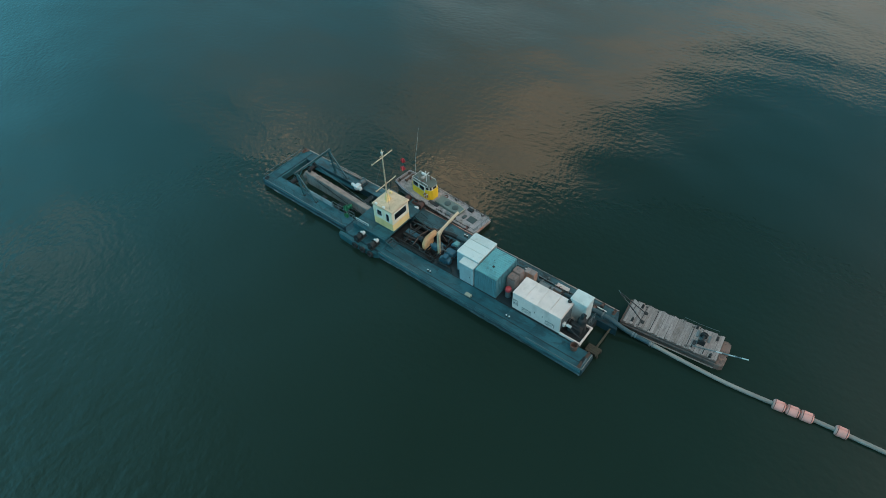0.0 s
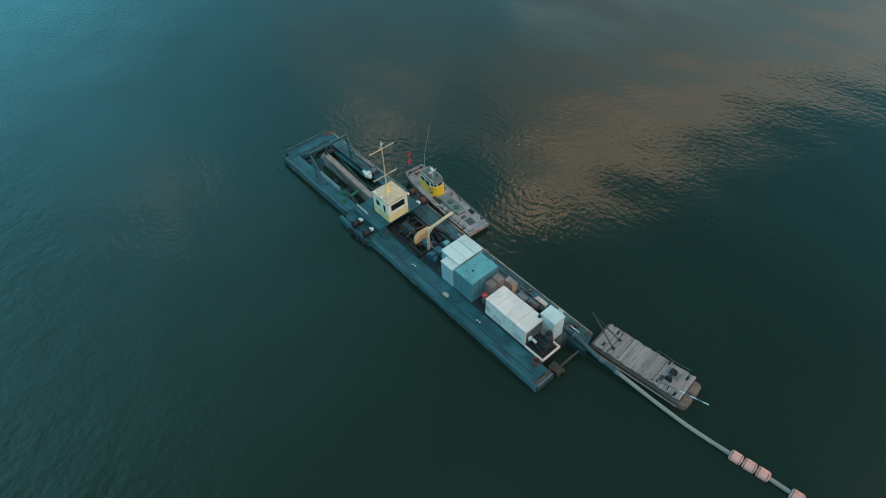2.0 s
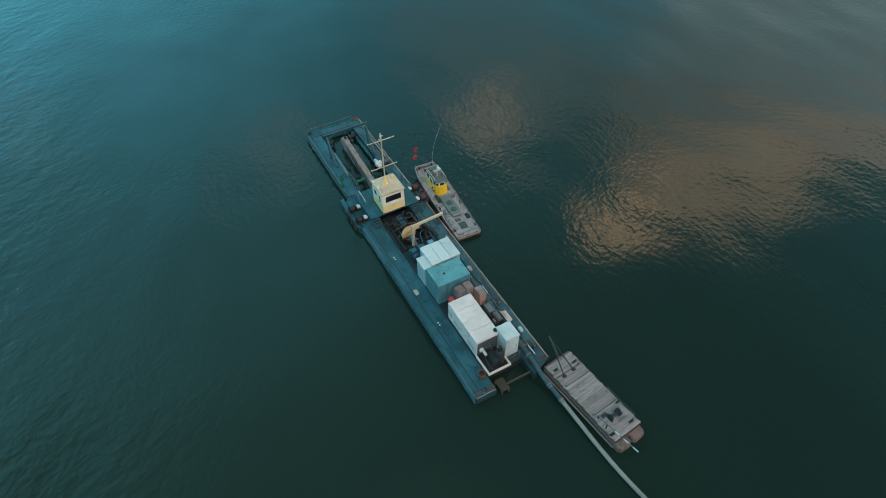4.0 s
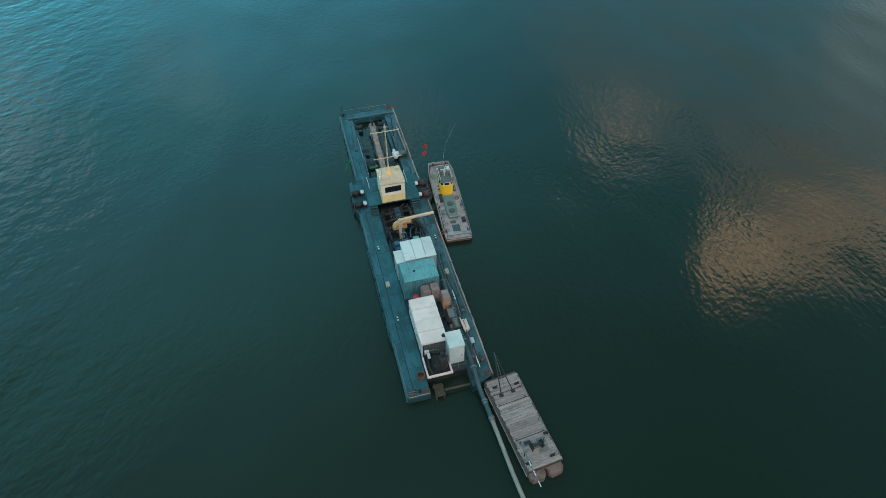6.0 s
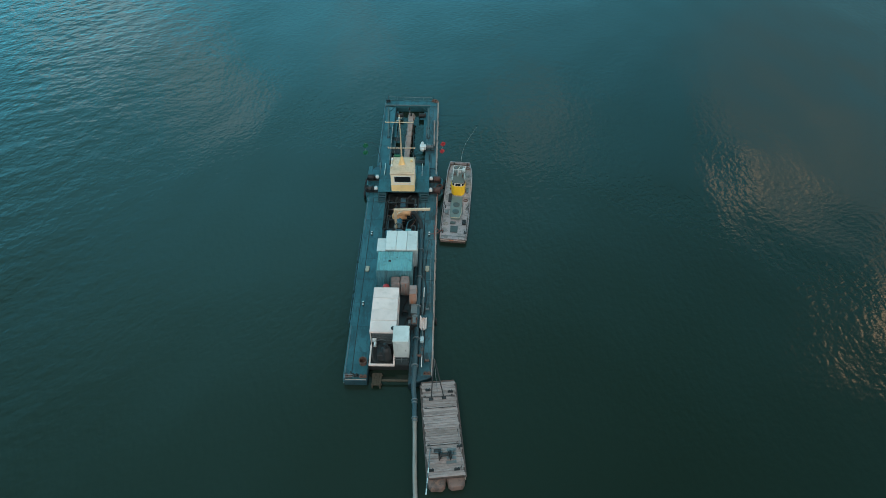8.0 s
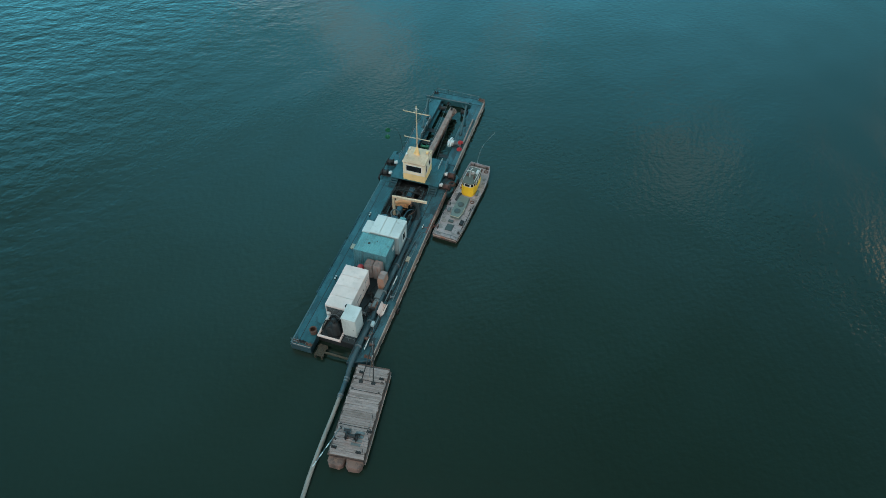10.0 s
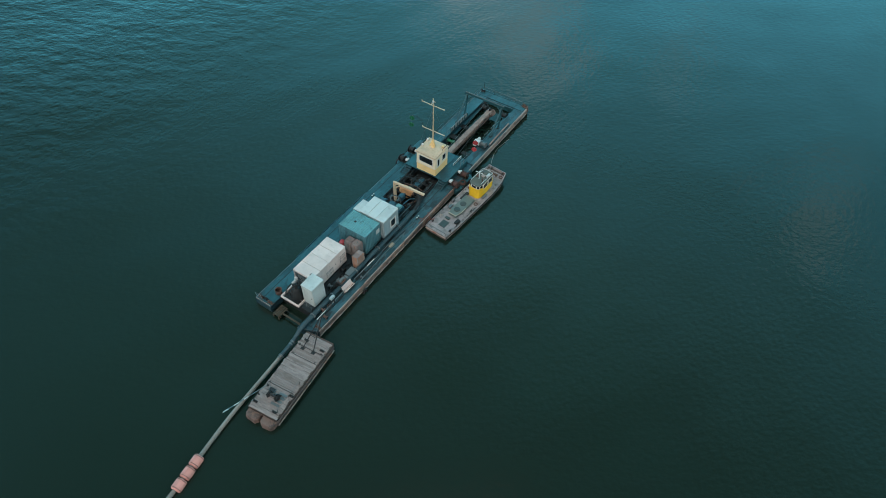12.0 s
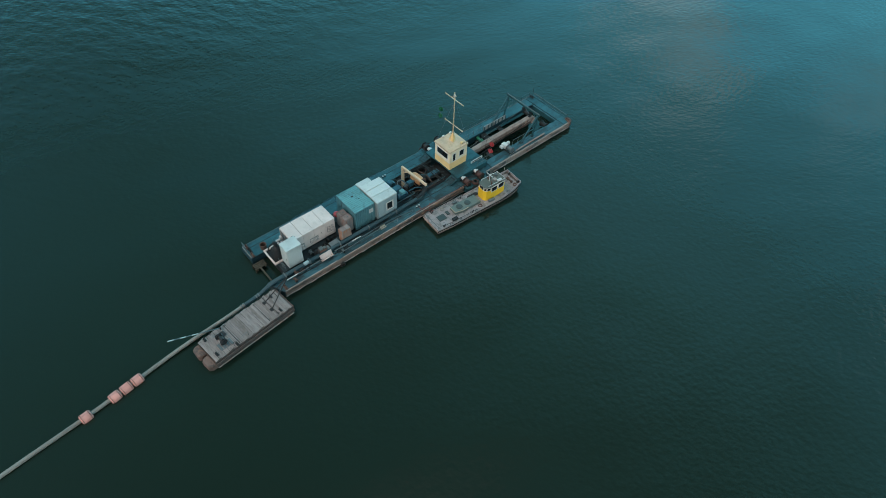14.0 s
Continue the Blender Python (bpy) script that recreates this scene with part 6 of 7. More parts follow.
for p, q in (((0.02, -2.4, 0.26), (0.03, -3.7, 0.25)), ((0.0, 5.6, 0.35), (-0.02, 4.4, 0.35))):
    part("pipe_end", bars(([p, q], 0.055)), "white_part", rl, "white painted pipe end", True)
for y in (5.2, 3.8, 2.5, 0.3, -1.6, -3.4):
    part("stand", boxes((-0.06, 0.06, y - 0.03, y + 0.03, 0.0, 0.3), c=0.01), "steel_dark", rl)
sr = thing("side_rail", (7.6, 12.4, CZ), "low bent steel pipe rail on the starboard edge", "railing")
part("top_bar", bars(([(0, 6.0, 0.5), (0, 1.2, 0.5), (0.1, -2.0, 0.45)], 0.03)), "steel_grey", sr, smooth=True)
for y in (5.8, 4.0, 2.4, 0.8, -0.8):
    part("post", bars(([(0, y, 0), (0, y, 0.5)], 0.025)), "steel_grey", sr)

hose = thing("floating_hose", (6.6, 1.0, 0.3), "weathered grey floating discharge hose trailing on the water", "hose")
path = [(6.55, 1.2, 0.66), (6.63, -0.5, 0.56), (6.74, -2.85, 0.42), (6.87, -5.9, 0.3), (7.08, -8.5, 0.22), (7.55, -12.0, 0.2), (7.95, -14.8, 0.2), (8.25, -17.6, 0.18), (8.6, -21.5, 0.16), (8.95, -25.0, 0.16), (9.5, -31.0, 0.15), (10.4, -40.0, 0.15), (12.0, -52.0, 0.15)]
path = [Vector(p) - Vector((6.6, 1.0, 0.3)) for p in path]
split = smooth_line(path, 8)
part("coupled_pipe", tube(bmesh.new(), split[:9], 0.22, 14), "pipe_teal", hose, "blue-grey steel pipe end", True)
part("hose", tube(bmesh.new(), split[8:], 0.19, 14), "hose", hose, smooth=True)
for i in (0, 8):
    c, n = Vector(split[i]), Vector(split[i + 1])
    d = (n - c).normalized()
    part("coupling", bars(([c - d * 0.07, c + d * 0.07], 0.28), ([c + d * 0.2, c + d * 0.34], 0.25), seg=16), "steel_grey", hose, "pale grey coupling flange", True)


def pipe_float(at, to):
    """A two-shell float clamped round the hose."""
    at, to = Vector(at), Vector(to)
    rz = math.degrees(math.atan2(-(to - at).x, (to - at).y))
    f = thing("pipe_float", (at.x, at.y, at.z), "faded pink-red plastic float clamped round the hose", "float", "hose floats", rz)
    for s in (-1, 1):
        bm = bmesh.new()
        rows = []
        for y, k in ((-0.5, 0.72), (-0.44, 0.93), (-0.3, 1.0), (0.0, 0.97), (0.3, 1.0), (0.44, 0.93), (0.5, 0.72)):
            ring = [bm.verts.new((s * 0.012, y, -0.42 * k))]
            for i in range(9):
                a = radians(-90 + 180 * i / 8)
                ring.append(bm.verts.new((s * (0.03 + 0.46 * k * math.cos(a)), y, 0.42 * k * math.sin(a))))
            ring.append(bm.verts.new((s * 0.012, y, 0.42 * k)))
            rows.append(ring)
        for p, q in zip(rows, rows[1:]):
            for i in range(len(p)):
                bm.faces.new((p[i], p[(i + 1) % len(p)], q[(i + 1) % len(p)], q[i]))
        bm.faces.new(rows[0][::-1])
        bm.faces.new(rows[-1])
        part("half_shell", bm, "float", f, smooth=True)
    part("clamp_band", torus(bmesh.new(), (0, 0.36, 0), 0.475, 0.02, "y", 20, 6), "steel_dark", f, smooth=True)
    part("clamp_band", torus(bmesh.new(), (0, -0.36, 0), 0.475, 0.02, "y", 20, 6), "steel_dark", f, smooth=True)


pipe_float((7.56, -12.05, 0.2), (7.4, -11.0, 0.2))
pipe_float((7.74, -13.15, 0.2), (7.56, -12.05, 0.2))
pipe_float((7.91, -14.25, 0.2), (7.74, -13.15, 0.2))
pipe_float((8.2, -16.95, 0.19), (8.08, -16.0, 0.2))

# ---- the timber-decked work barge ----
barge = thing("work_barge", (9.03, -1.65, 0.0), "rusty steel work barge with grey plank deck", "barge", rz=5.8)
BD = 1.02
bm = prism(bmesh.new(), [(-1.52, -4.3), (1.52, -4.3), (1.56, 4.55), (-1.52, 4.55)], -0.3, BD - 0.05)
part("hull", bm, "barge_hull", barge)
for s in (-1, 1):
    o = [(0.06 * s, -4.301), (1.5 * s, -4.301), (1.5 * s, -4.75), (1.3 * s, -5.05), (0.4 * s, -5.12), (0.12 * s, -4.85)]
    part("rounded_bow", prism(bmesh.new(), o if s > 0 else o[::-1], -0.1, 0.74, 0.12), "barge_tank", barge, "rusted rounded bow tank")
part("gunwale", boxes((1.56, 1.7, -4.3, 4.5, 0.62, 0.8), (-1.64, -1.53, -4.3, 4.5, 0.62, 0.8)), "barge_hull", barge, "rusted side rubbing bar")
part("end_plate", boxes((-1.5, 1.5, 4.551, 4.68, 0.1, 0.95)), "rust", barge)
for x0, x1 in ((1.562, 1.66), (-1.6, -1.522)):
    part("waterline_edge", boxes((x0, x1, -4.3, 4.5, 0.02, 0.16), c=0.03), "rust_pale", barge, "pale scraped edge near the water")
for y in (-1.55, 1.9, 3.0):
    bar_ = part("deck_bar", boxes((-1.42, 1.42, y - 0.03, y + 0.03, BD + 0.06, BD + 0.1), c=0.015), "steel_dark", barge, "dark steel bar lying across the planks")
    for x in (-1.25, 1.2):
        part("lashing_ring", torus(bmesh.new(), (x, y + 0.1, BD + 0.09), 0.065, 0.02, "z", 12, 6), "steel_dark", bar_, smooth=True)
part("bearer", boxes((-1.4, -1.25, -4.3, 4.5, BD - 0.05, BD), (-0.08, 0.08, -4.3, 4.5, BD - 0.05, BD), (1.25, 1.4, -4.3, 4.5, BD - 0.05, BD)), "timber_old", barge)

aframe = thing("barge_a_frame", (8.55, 1.55, BD + 0.06), "dark steel A-frame leaning over the barge end", "A-frame", rz=5.8)
part("leg", bars(([(-0.55, -0.45, 0), (-0.1, 2.3, 2.1)], 0.05)), "steel_dark", aframe, smooth=True)
part("leg", bars(([(0.6, -0.4, 0), (0.0, 2.3, 2.1)], 0.05)), "steel_dark", aframe, smooth=True)
part("cross_tie", bars(([(-0.36, 0.7, 0.88), (0.36, 0.7, 0.88)], 0.035)), "steel_dark", aframe, smooth=True)
part("back_stay", bars(([(-0.05, 2.3, 2.1), (0.05, 0.2, 0.0)], 0.02), ([(-0.05, 2.3, 2.1), (-0.12, 2.5, 2.45)], 0.03)), "steel_grey", aframe, smooth=True)
for r in ((-0.75, -0.35, -0.6, -0.3), (0.4, 0.8, -0.55, -0.25)):
    part("foot", boxes((*r, 0, 0.05)), "steel_dark", aframe)

bw = thing("hand_winch", (9.3, -4.25, BD + 0.06), "dark rusty hand winch on the plank deck", "winch", rz=5.8)
part("drum", lathe(bmesh.new(), (0, 0, 0.36), ((0.05, -0.42), (0.3, -0.4), (0.3, -0.34), (0.14, -0.32), (0.14, 0.3), (0.3, 0.32), (0.3, 0.38), (0.05, 0.42)), "x", 14), "steel_dark", bw, smooth=True)
for x in (-0.5, 0.43):
    part("side_frame", boxes((x, x + 0.07, -0.32, 0.32, 0, 0.6)), "steel_dark", bw)
part("cog", lathe(bmesh.new(), (0, 0, 0.36), ((0.05, 0.52), (0.34, 0.53), (0.34, 0.58), (0.05, 0.6)), "x", 18), "steel_dark", bw, smooth=True)
part("crank", bars(([(0.6, 0, 0.36), (0.72, 0, 0.36), (0.72, 0.25, 0.6), (0.85, 0.25, 0.6)], 0.025)), "steel_dark", bw)
hc = thing("hatch_cover", (8.75, -3.75, BD + 0.055), "small dark open hatch in the planks", "hatch", rz=5.8)
part("cover", boxes((-0.35, 0.25, -0.15, 0.15, 0.0, 0.05)), "inside", hc)
part("rim", boxes((-0.39, -0.35, -0.19, 0.19, 0, 0.09), (0.25, 0.29, -0.19, 0.19, 0, 0.09), (-0.35, 0.25, 0.15, 0.19, 0, 0.09), (-0.35, 0.25, -0.19, -0.15, 0, 0.09), c=0.01), "steel_grey", hc)
for x, y in ((8.2, -5.45), (10.35, -5.3), (7.75, 1.95), (9.75, 1.85), (10.55, -3.3)):
    bo = thing("barge_bollard", (x, y, BD + 0.055), "dark steel bollard on the plank deck", "bollard", "barge bollards", 5.8)
    part("post", bars(([(-0.11, 0, 0), (-0.11, 0, 0.26)], 0.06), ([(0.11, 0, 0), (0.11, 0, 0.26)], 0.06)), "steel_dark", bo, smooth=True)
    part("base", boxes((-0.24, 0.24, -0.12, 0.12, 0.0, 0.04)), "steel_dark", bo)
tp = thing("teal_panels", (9.75, -4.2, BD + 0.06), "stack of teal-grey steel panels on the planks", "panels", rz=5.8)
for i in range(4):
    part("panel", boxes((-0.35 + i * 0.05, 0.5 + i * 0.03, -0.65 + i * 0.36, -0.4 + i * 0.36, 0.0, 0.06)), "steel_grey", tp)
pole = thing("striped_pole", (8.0, -4.6, BD + 0.06), "grey and white striped sounding pole jutting over the side", "pole")
a, b = Vector((0.1, 0.9, 0.25)), Vector((-0.09, -3.71, 2.3))
for i in range(9):
    p, q = a.lerp(b, i / 9), a.lerp(b, (i + 1) / 9)
    part("pole_band", tube(bmesh.new(), [p, q], 0.05, 8), "white_part" if i in (4, 6, 8) else "steel_grey", pole, smooth=True)
part("bracket", beams(((0.1, 0.9, 0.0), (0.1, 0.9, 0.35), 0.12, 0.12)), "steel_dark", pole)
part("bracket", beams(((0.05, -0.2, 0.0), (0.05, -0.2, 0.72), 0.08, 0.08)), "steel_dark", pole)
br = thing("barge_rail", (10.4, -4.0, BD + 0.03), "thin sagging wire rail along the barge side", "railing", rz=5.8)
part("wire", tube(bmesh.new(), smooth_line([(0.2, 2.0, 0.7), (0.22, 0.4, 0.62), (0.2, -1.2, 0.75)]), 0.015, 5), "steel_grey", br)
for y in (2.0, 0.4, -1.2):
    part("post", bars(([(0.15, y, -0.05), (0.22, y, 0.72)], 0.022)), "steel_dark", br)

# ---- the work tug alongside ----
tug = thing("work_tug", (9.93, 21.1, 0.0), "small worn steel work tug with bright yellow cabin", "tug boat", rz=-4.4)


def ring(pts, z):
    return [(x, y, z) for x, y in pts]


deck_line = [(-1.42, 0.0), (1.42, 0.0), (1.5, 2.0), (1.52, 9.2), (1.42, 11.0), (1.1, 12.3), (-1.3, 12.3), (-1.5, 11.0), (-1.52, 9.2), (-1.5, 2.0)]
low_line = [(x * 0.97, 0.03 + y * 0.97) for x, y in deck_line]


def sheer(y):
    return 0.55 + max(0.0, (y - 7.5) / 5) ** 2 * 0.55


bm = bmesh.new()
lo = [bm.verts.new((x, y, -0.3)) for x, y in low_line]
mid = [bm.verts.new((x, y, 0.1)) for x, y in low_line]
hi = [bm.verts.new((x, y, sheer(y))) for x, y in deck_line]
for a_, b_ in ((lo, mid), (mid, hi)):
    for i in range(len(lo)):
        bm.faces.new((a_[i], a_[(i + 1) % len(lo)], b_[(i + 1) % len(lo)], b_[i]))
bm.faces.new(lo[::-1])
bmesh.ops.triangulate(bm, faces=[bm.faces.new(hi)])
part("hull", bm, "tug_hull", tug)
# deck skin
bm = bmesh.new()
ys_ = [0.08, 1.5, 3.0, 4.5, 6.0, 7.2, 8.5, 9.6, 10.4, 11.1, 12.0]
prev = None


def half(y):
    for (xa, ya), (xb, yb) in zip(deck_line[1:5], deck_line[2:6]):
        if ya <= y <= yb:
            return xa + (xb - xa) * (y - ya) / (yb - ya)
    return 1.12


for y in ys_:
    h_ = half(y) - 0.07
    row = [[bm.verts.new((s * h_, y, sheer(y) + dz)) for s in (-1, -0.33, 0.33, 1)] for dz in (0.06, 0.012)]
    if prev:
        for i in range(3):
            bm.faces.new((prev[0][i], prev[0][i + 1], row[0][i + 1], row[0][i]))
            bm.faces.new((prev[1][i], row[1][i], row[1][i + 1], prev[1][i + 1]))
        for i in (0, 3):
            bm.faces.new((prev[0][i], row[0][i], row[1][i], prev[1][i]))
    prev = row
part("deck", bm, "tug_deck", tug, "worn grey-pink deck plating")
gw_pts = [(x, y, sheer(y) + 0.06) for x, y in deck_line]
part("gunwale", tube(bmesh.new(), gw_pts + [gw_pts[0]], 0.07, 8), "tug_deck", tug, smooth=True)
part("bow_bulwark", beams(*[((xa, ya, sheer(ya) + 0.18), (xb, yb, sheer(yb) + 0.18), 0.05, 0.3) for (xa, ya), (xb, yb) in zip(deck_line[3:8], deck_line[4:9])]), "tug_bow", tug, "pale lavender bow bulwark")
# cabin with rounded back
C0, C1 = 7.1, 10.0
cabin_line = [(-0.74, C1), (-0.84, C0 + 0.75), (-0.72, C0 + 0.22), (-0.42, C0), (0.42, C0), (0.72, C0 + 0.22), (0.84, C0 + 0.75), (0.74, C1), (0.34, C1 + 0.2), (-0.34, C1 + 0.2)]
part("cabin_wall", prism(bmesh.new(), cabin_line, 0.58, 2.02, 0.0), "tug_yellow", tug, "bright yellow cabin wall")
up_line = [(x * 0.96, C0 + 0.05 + (y - C0) * 0.96) for x, y in cabin_line]
part("window_band", prism(bmesh.new(), up_line, 2.021, 2.5), "frame_white", tug, "white window band")
n = len(up_line)
for i in range(n):
    (xa, ya), (xb, yb) = up_line[i], up_line[(i + 1) % n]
    L_ = math.hypot(xb - xa, yb - ya)
    if L_ < 0.35:
        continue
    k = 2 if L_ > 1.2 else 1
    for j in range(k):
        u0, u1 = (j + 0.14) / k, (j + 0.86) / k
        pa, pb = Vector((xa + (xb - xa) * u0, ya + (yb - ya) * u0, 2.2)), Vector((xa + (xb - xa) * u1, ya + (yb - ya) * u1, 2.2))
        bm = bmesh.new()
        if L_ > 1.2:
            pa.z = pb.z = 2.08
            surround = part("window_surround", beam(bmesh.new(), pa.lerp(pb, -0.12), pa.lerp(pb, 1.12), 0.09, 0.8), "frame_white", tug, "white window surround")
            part("cabin_window", beam(bm, pa, pb, 0.13, 0.56), "glass", surround, "dark cabin window")
        else:
            pa.z = pb.z = 2.26
            part("cabin_window", beam(bm, pa, pb, 0.05, 0.32), "glass", tug, "dark cabin window")
roof_line = [(x * 0.98, C0 + 0.02 + (y - C0) * 0.98) for x, y in cabin_line]
part("cabin_roof", prism(bmesh.new(), roof_line, 2.501, 2.58, 0.03), "tug_roof", tug, "dark weathered cabin roof")
part("roof_rail", bars(([(-0.68, 7.6, 2.74), (-0.68, 10.0, 2.74), (0.68, 10.0, 2.74), (0.68, 7.6, 2.74)], 0.03), *[([(x, y, 2.56), (x, y, 2.74)], 0.02) for x in (-0.68, 0.68) for y in (7.6, 8.8, 10.0)]), "white_part", tug, smooth=True)
part("roof_mast", bars(([(-0.1, 8.3, 2.55), (-0.1, 8.3, 3.65)], 0.05), ([(-0.6, 8.25, 3.55), (0.4, 8.3, 3.6)], 0.045), ([(-0.1, 8.3, 3.62), (0.12, 8.6, 3.8)], 0.04)), "white_part", tug, "white roof mast with crossbar", True)
part("antenna", tube(bmesh.new(), smooth_line([(0.1, 10.2, 2.55), (0.2, 10.25, 4.2), (0.62, 10.3, 6.0), (1.72, 10.95, 7.76)]), 0.02, 6, True, 0.009), "whip", tug, "long bent whip antenna", True)
part("searchlight", lathe(bmesh.new(), (-0.4, 9.5, 2.73), ((0.05, -0.15), (0.14, -0.12), (0.16, 0.1), (0.12, 0.12)), "y", 12), "steel_grey", tug, smooth=True)
part("exhaust", bars(([(0.45, 8.2, 2.57), (0.45, 8.2, 3.0)], 0.08)), "rust", tug, smooth=True)
part("roof_box", boxes((-0.15, 0.25, 8.8, 9.2, 2.57, 2.72)), "rust_pale", tug)
part("roof_locker", boxes((-0.65, -0.35, 8.4, 8.8, 2.57, 2.75)), "rust", tug)
part("raft_canister", lathe(bmesh.new(), (0.5, 9.3, 2.73), ((0.05, -0.3), (0.15, -0.28), (0.15, 0.28), (0.05, 0.3)), "y", 12), "white_part", tug, "white canister", True)
for s_ in (-1, 1):
    part("side_rail", bars(([(s_ * 1.36, 0.7, 0.92), (s_ * 1.44, 2.0, 0.92), (s_ * 1.45, 5.6, 0.92)], 0.022), *[([(s_ * 1.43, 0.9 + k * 0.78, 0.58), (s_ * 1.43, 0.9 + k * 0.78, 0.92)], 0.025) for k in range(7)]), "steel_dark", tug, smooth=True)
    part("rubbing_strake", tube(bmesh.new(), [(s_ * 1.46, 0.1, 0.36), (s_ * 1.54, 2.0, 0.36), (s_ * 1.55, 9.2, 0.45), (s_ * 1.45, 11.1, 0.62)], 0.06, 8), "rust_pale", tug, "pale rusted rubbing strake", True)
part("transom_strake", tube(bmesh.new(), [(-1.4, -0.03, 0.4), (1.4, -0.03, 0.4)], 0.07, 8), "rust_pale", tug, "pale rusted rubbing strake", True)
# engine casing aft of the cabin
cas = [(-0.62, 6.6), (-0.68, 4.0), (-0.5, 3.05), (0.5, 3.05), (0.68, 4.0), (0.62, 6.6)]
part("coaming", prism(bmesh.new(), cas, 0.58, 0.95, 0.05), "tug_green", tug, "grey-green engine casing")
part("coaming_trim", tube(bmesh.new(), [(-0.5, 3.04, 0.95), (0.5, 3.04, 0.95), (0.69, 4.0, 0.95), (0.66, 4.8, 0.95)], 0.05, 8), "hatch", tug, "cream rounded casing edge", True)
for y in (4.0, 5.15):
    part("round_hatch", lathe(bmesh.new(), (0, y, 0.95), ((0.38, 0), (0.38, 0.06), (0.32, 0.09)), seg=20), "tug_lid", tug, smooth=True)
part("square_hatch", boxes((-0.42, 0.42, 1.0, 2.0, 0.6, 0.68)), "tug_lid", tug)
# closed box; its near-black colour stands for the shade of an opening
part("companion", boxes((-1.02, -0.62, 5.9, 7.3, 0.58, 0.72)), "inside", tug, "dark box painted as a shadowed opening beside the casing")
part("stern_rail", bars(([(-1.3, 0.7, 1.0), (-1.3, 0.1, 1.0), (1.3, 0.1, 1.0), (1.3, 0.7, 1.0)], 0.03), *[([(x, 0.1, 0.58), (x, 0.1, 1.0)], 0.025) for x in (-1.3, -0.65, 0, 0.65, 1.3)]), "steel_grey", tug, smooth=True)
for x, y in ((-1.2, 1.0), (1.2, 1.0), (-1.25, 5.0), (1.25, 5.0), (-0.8, 12.1), (0.8, 12.1)):
    part("bollard", bars(([(x, y - 0.1, sheer(y)), (x, y - 0.1, sheer(y) + 0.3)], 0.055), ([(x, y + 0.1, sheer(y)), (x, y + 0.1, sheer(y) + 0.3)], 0.055)), "steel_dark", tug, smooth=True)
for y in (1.2, 5.4, 9.8):
    part("tyre_fender", torus(bmesh.new(), (-half(y) - 0.12, y, 0.38), 0.26, 0.1, "x", 16, 8), "rubber", tug, smooth=True)
part("anchor_windlass", lathe(bmesh.new(), (0, 11.5, sheer(11.5) + 0.25), ((0.06, -0.45), (0.18, -0.42), (0.12, -0.2), (0.12, 0.2), (0.18, 0.42), (0.06, 0.45)), "x", 12), "rust", tug, smooth=True)
for x in (-0.28, 0.22):
    part("windlass_frame", boxes((x, x + 0.06, 11.35, 11.65, 0.6, 1.2)), "steel_dark", tug)
part("mooring_line", tube(bmesh.new(), smooth_line([(-1.2, 1.0, 0.85), (-1.7, 1.1, 0.75), (-2.3, 1.4, 1.1)]), 0.035, 6), "red_rust", tug, "rust-red mooring wire")
part("mooring_line", tube(bmesh.new(), smooth_line([(-1.2, 1.3, 0.85), (-1.8, 0.6, 0.8), (-2.5, 0.1, 1.05)]), 0.035, 6), "red_rust", tug, "rust-red mooring wire")
rh = thing("rope_heap", (8.3, 29.4, 0.76), "heap of rust-brown rope and chain on the sponson", "rope")
for i in range(4):
    part("coil", torus(bmesh.new(), (0.02 * i, -0.03 * i, 0.05 + 0.08 * i), 0.42 - 0.05 * i, 0.075, "z", 16, 6), "drum_brown", rh, smooth=True)

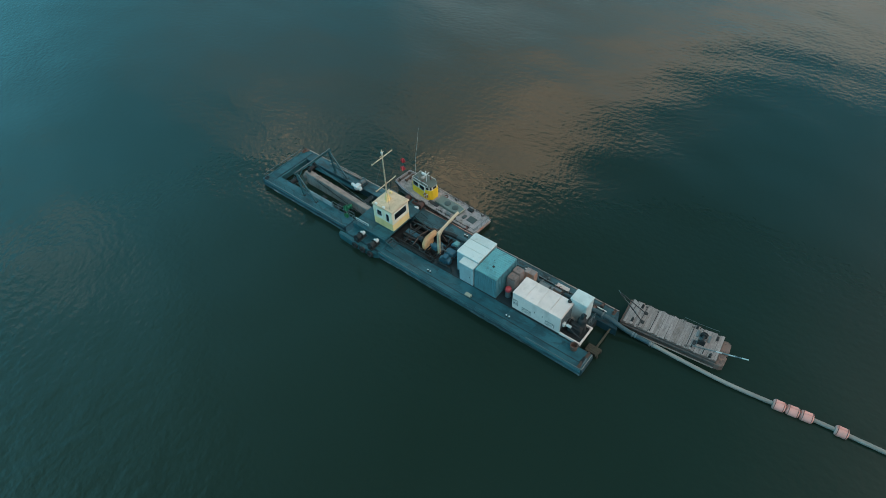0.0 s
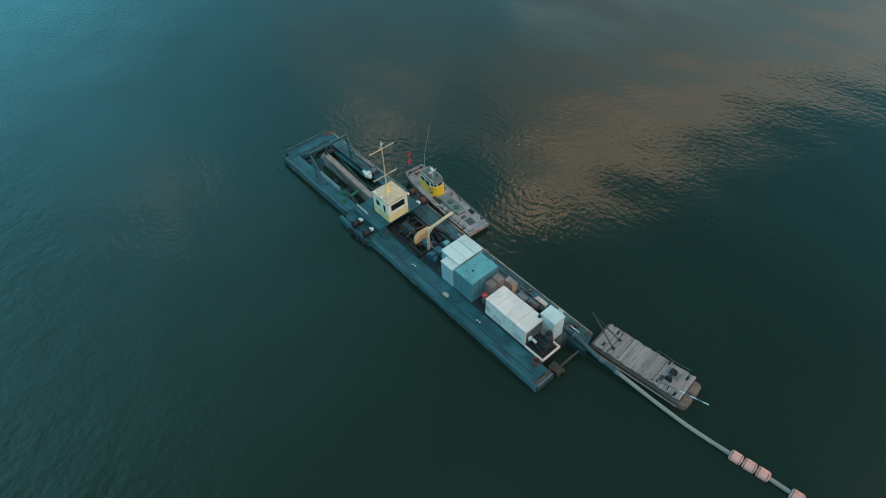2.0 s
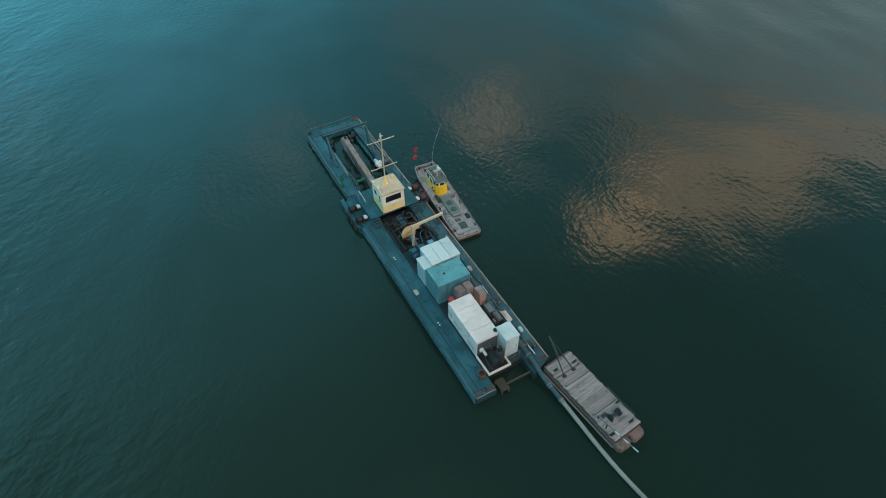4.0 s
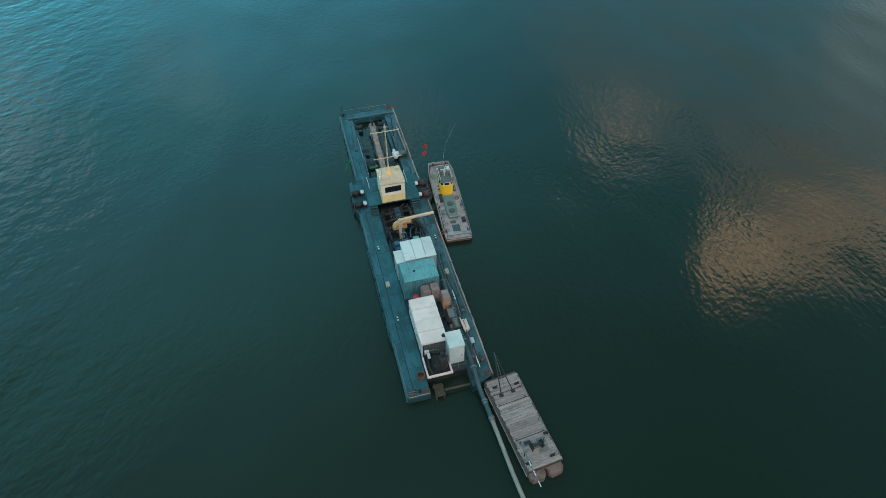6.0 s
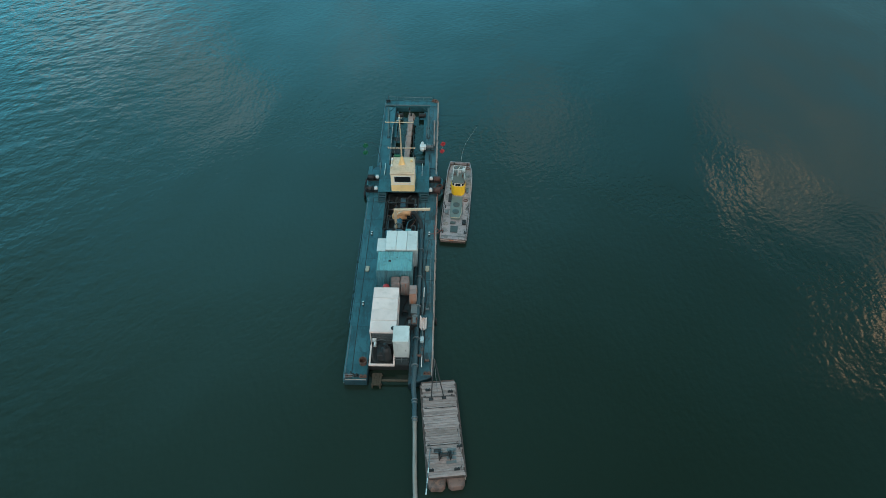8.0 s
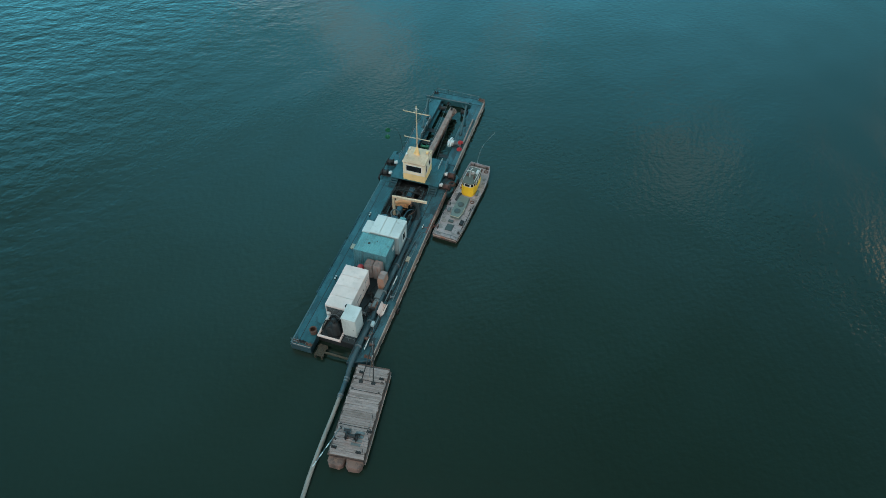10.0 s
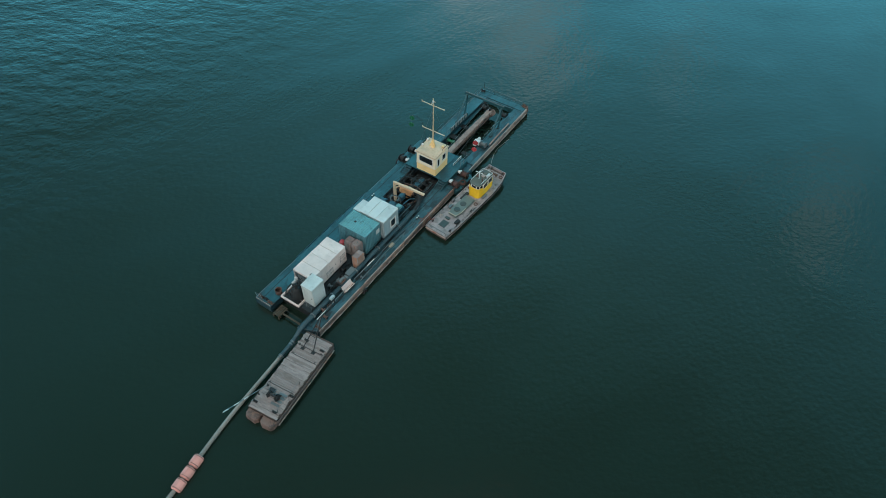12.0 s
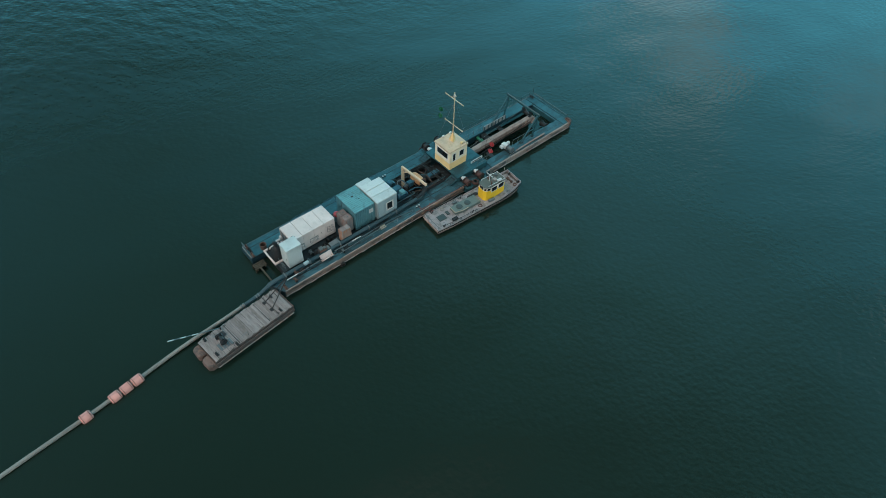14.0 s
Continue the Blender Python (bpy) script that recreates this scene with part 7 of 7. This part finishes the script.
lb = thing("lifebuoy", (9.62, 28.9, 1.3), "faded orange-red lifebuoy hung on the tug cabin", "lifebuoy", rz=-4.4)
part("ring", torus(bmesh.new(), (0, 0, 0), 0.27, 0.075, "x", 20, 8), "red_rust", lb, smooth=True)
for k in range(4):
    a_ = math.pi / 4 + k * math.pi / 2
    part("band", lathe(bmesh.new(), (0, 0.27 * math.cos(a_), 0.27 * math.sin(a_)), ((0.05, -0.085), (0.085, -0.05), (0.085, 0.05), (0.05, 0.085)), "x", 10), "white_part", lb, "white band", True)

# ---- planks of the barge, one by one ----
random.seed(7)
plank_meshes = []
for i in range(5):
    bm = bmesh.new()
    wdt = 0.185 + 0.012 * i
    box(bm, -1.5, 1.5, 0, wdt, 0, 0.055, 0.012)
    me = mesh_of(bm, "plank")
    me.materials.append(M["timber"])
    plank_meshes.append((wdt, me))
y = -4.3
while y < 4.28:
    wdt, me = random.choice(plank_meshes)
    piece("plank", me, barge, pose(random.uniform(-0.09, 0.09), y, BD + random.uniform(-0.004, 0.018), 0, random.uniform(-0.5, 0.5), random.uniform(-0.5, 0.5)))
    y += wdt + random.choice((0.006, 0.01, 0.016, 0.03))

# ---- clutter on the tug's deck ----
for k, (x, y, r) in enumerate(((-1.0, 2.3, 0.22), (1.0, 6.3, 0.2), (-1.05, 6.9, 0.2), (0.9, 11.6, 0.2))):
    rc = part("rope_coil", torus(bmesh.new(), (x, y, sheer(y) + 0.1), r, 0.06, "z", 16, 6), "rust" if k % 2 else "rope", tug, "coiled mooring rope", True)
for x, y, a, b, h, mat in ((1.05, 2.6, 0.2, 0.35, 0.25, "steel_dark"), (-1.05, 4.1, 0.16, 0.3, 0.22, "steel_grey"), (1.08, 7.9, 0.14, 0.4, 0.3, "steel_grey"), (-0.2, 2.45, 0.3, 0.18, 0.16, "tug_lid")):
    part("deck_box", boxes((x - a, x + a, y - b, y + b, sheer(y) + 0.055, sheer(y) + h + 0.05), c=0.03), mat, tug)
for s in (-1, 1):
    part("side_stanchion", bars(*[([(s * (half(y) - 0.1), y, sheer(y)), (s * (half(y) - 0.1), y, sheer(y) + 0.45)], 0.022) for y in (0.9, 2.0, 3.1, 4.2, 5.3)]), "steel_dark", tug, smooth=True)
part("hull_fender", tube(bmesh.new(), [(x * 1.02, y, sheer(y) - 0.16) for x, y in deck_line] + [(deck_line[0][0] * 1.02, deck_line[0][1], sheer(0) - 0.16)], 0.06, 8), "steel_dark", tug, smooth=True)
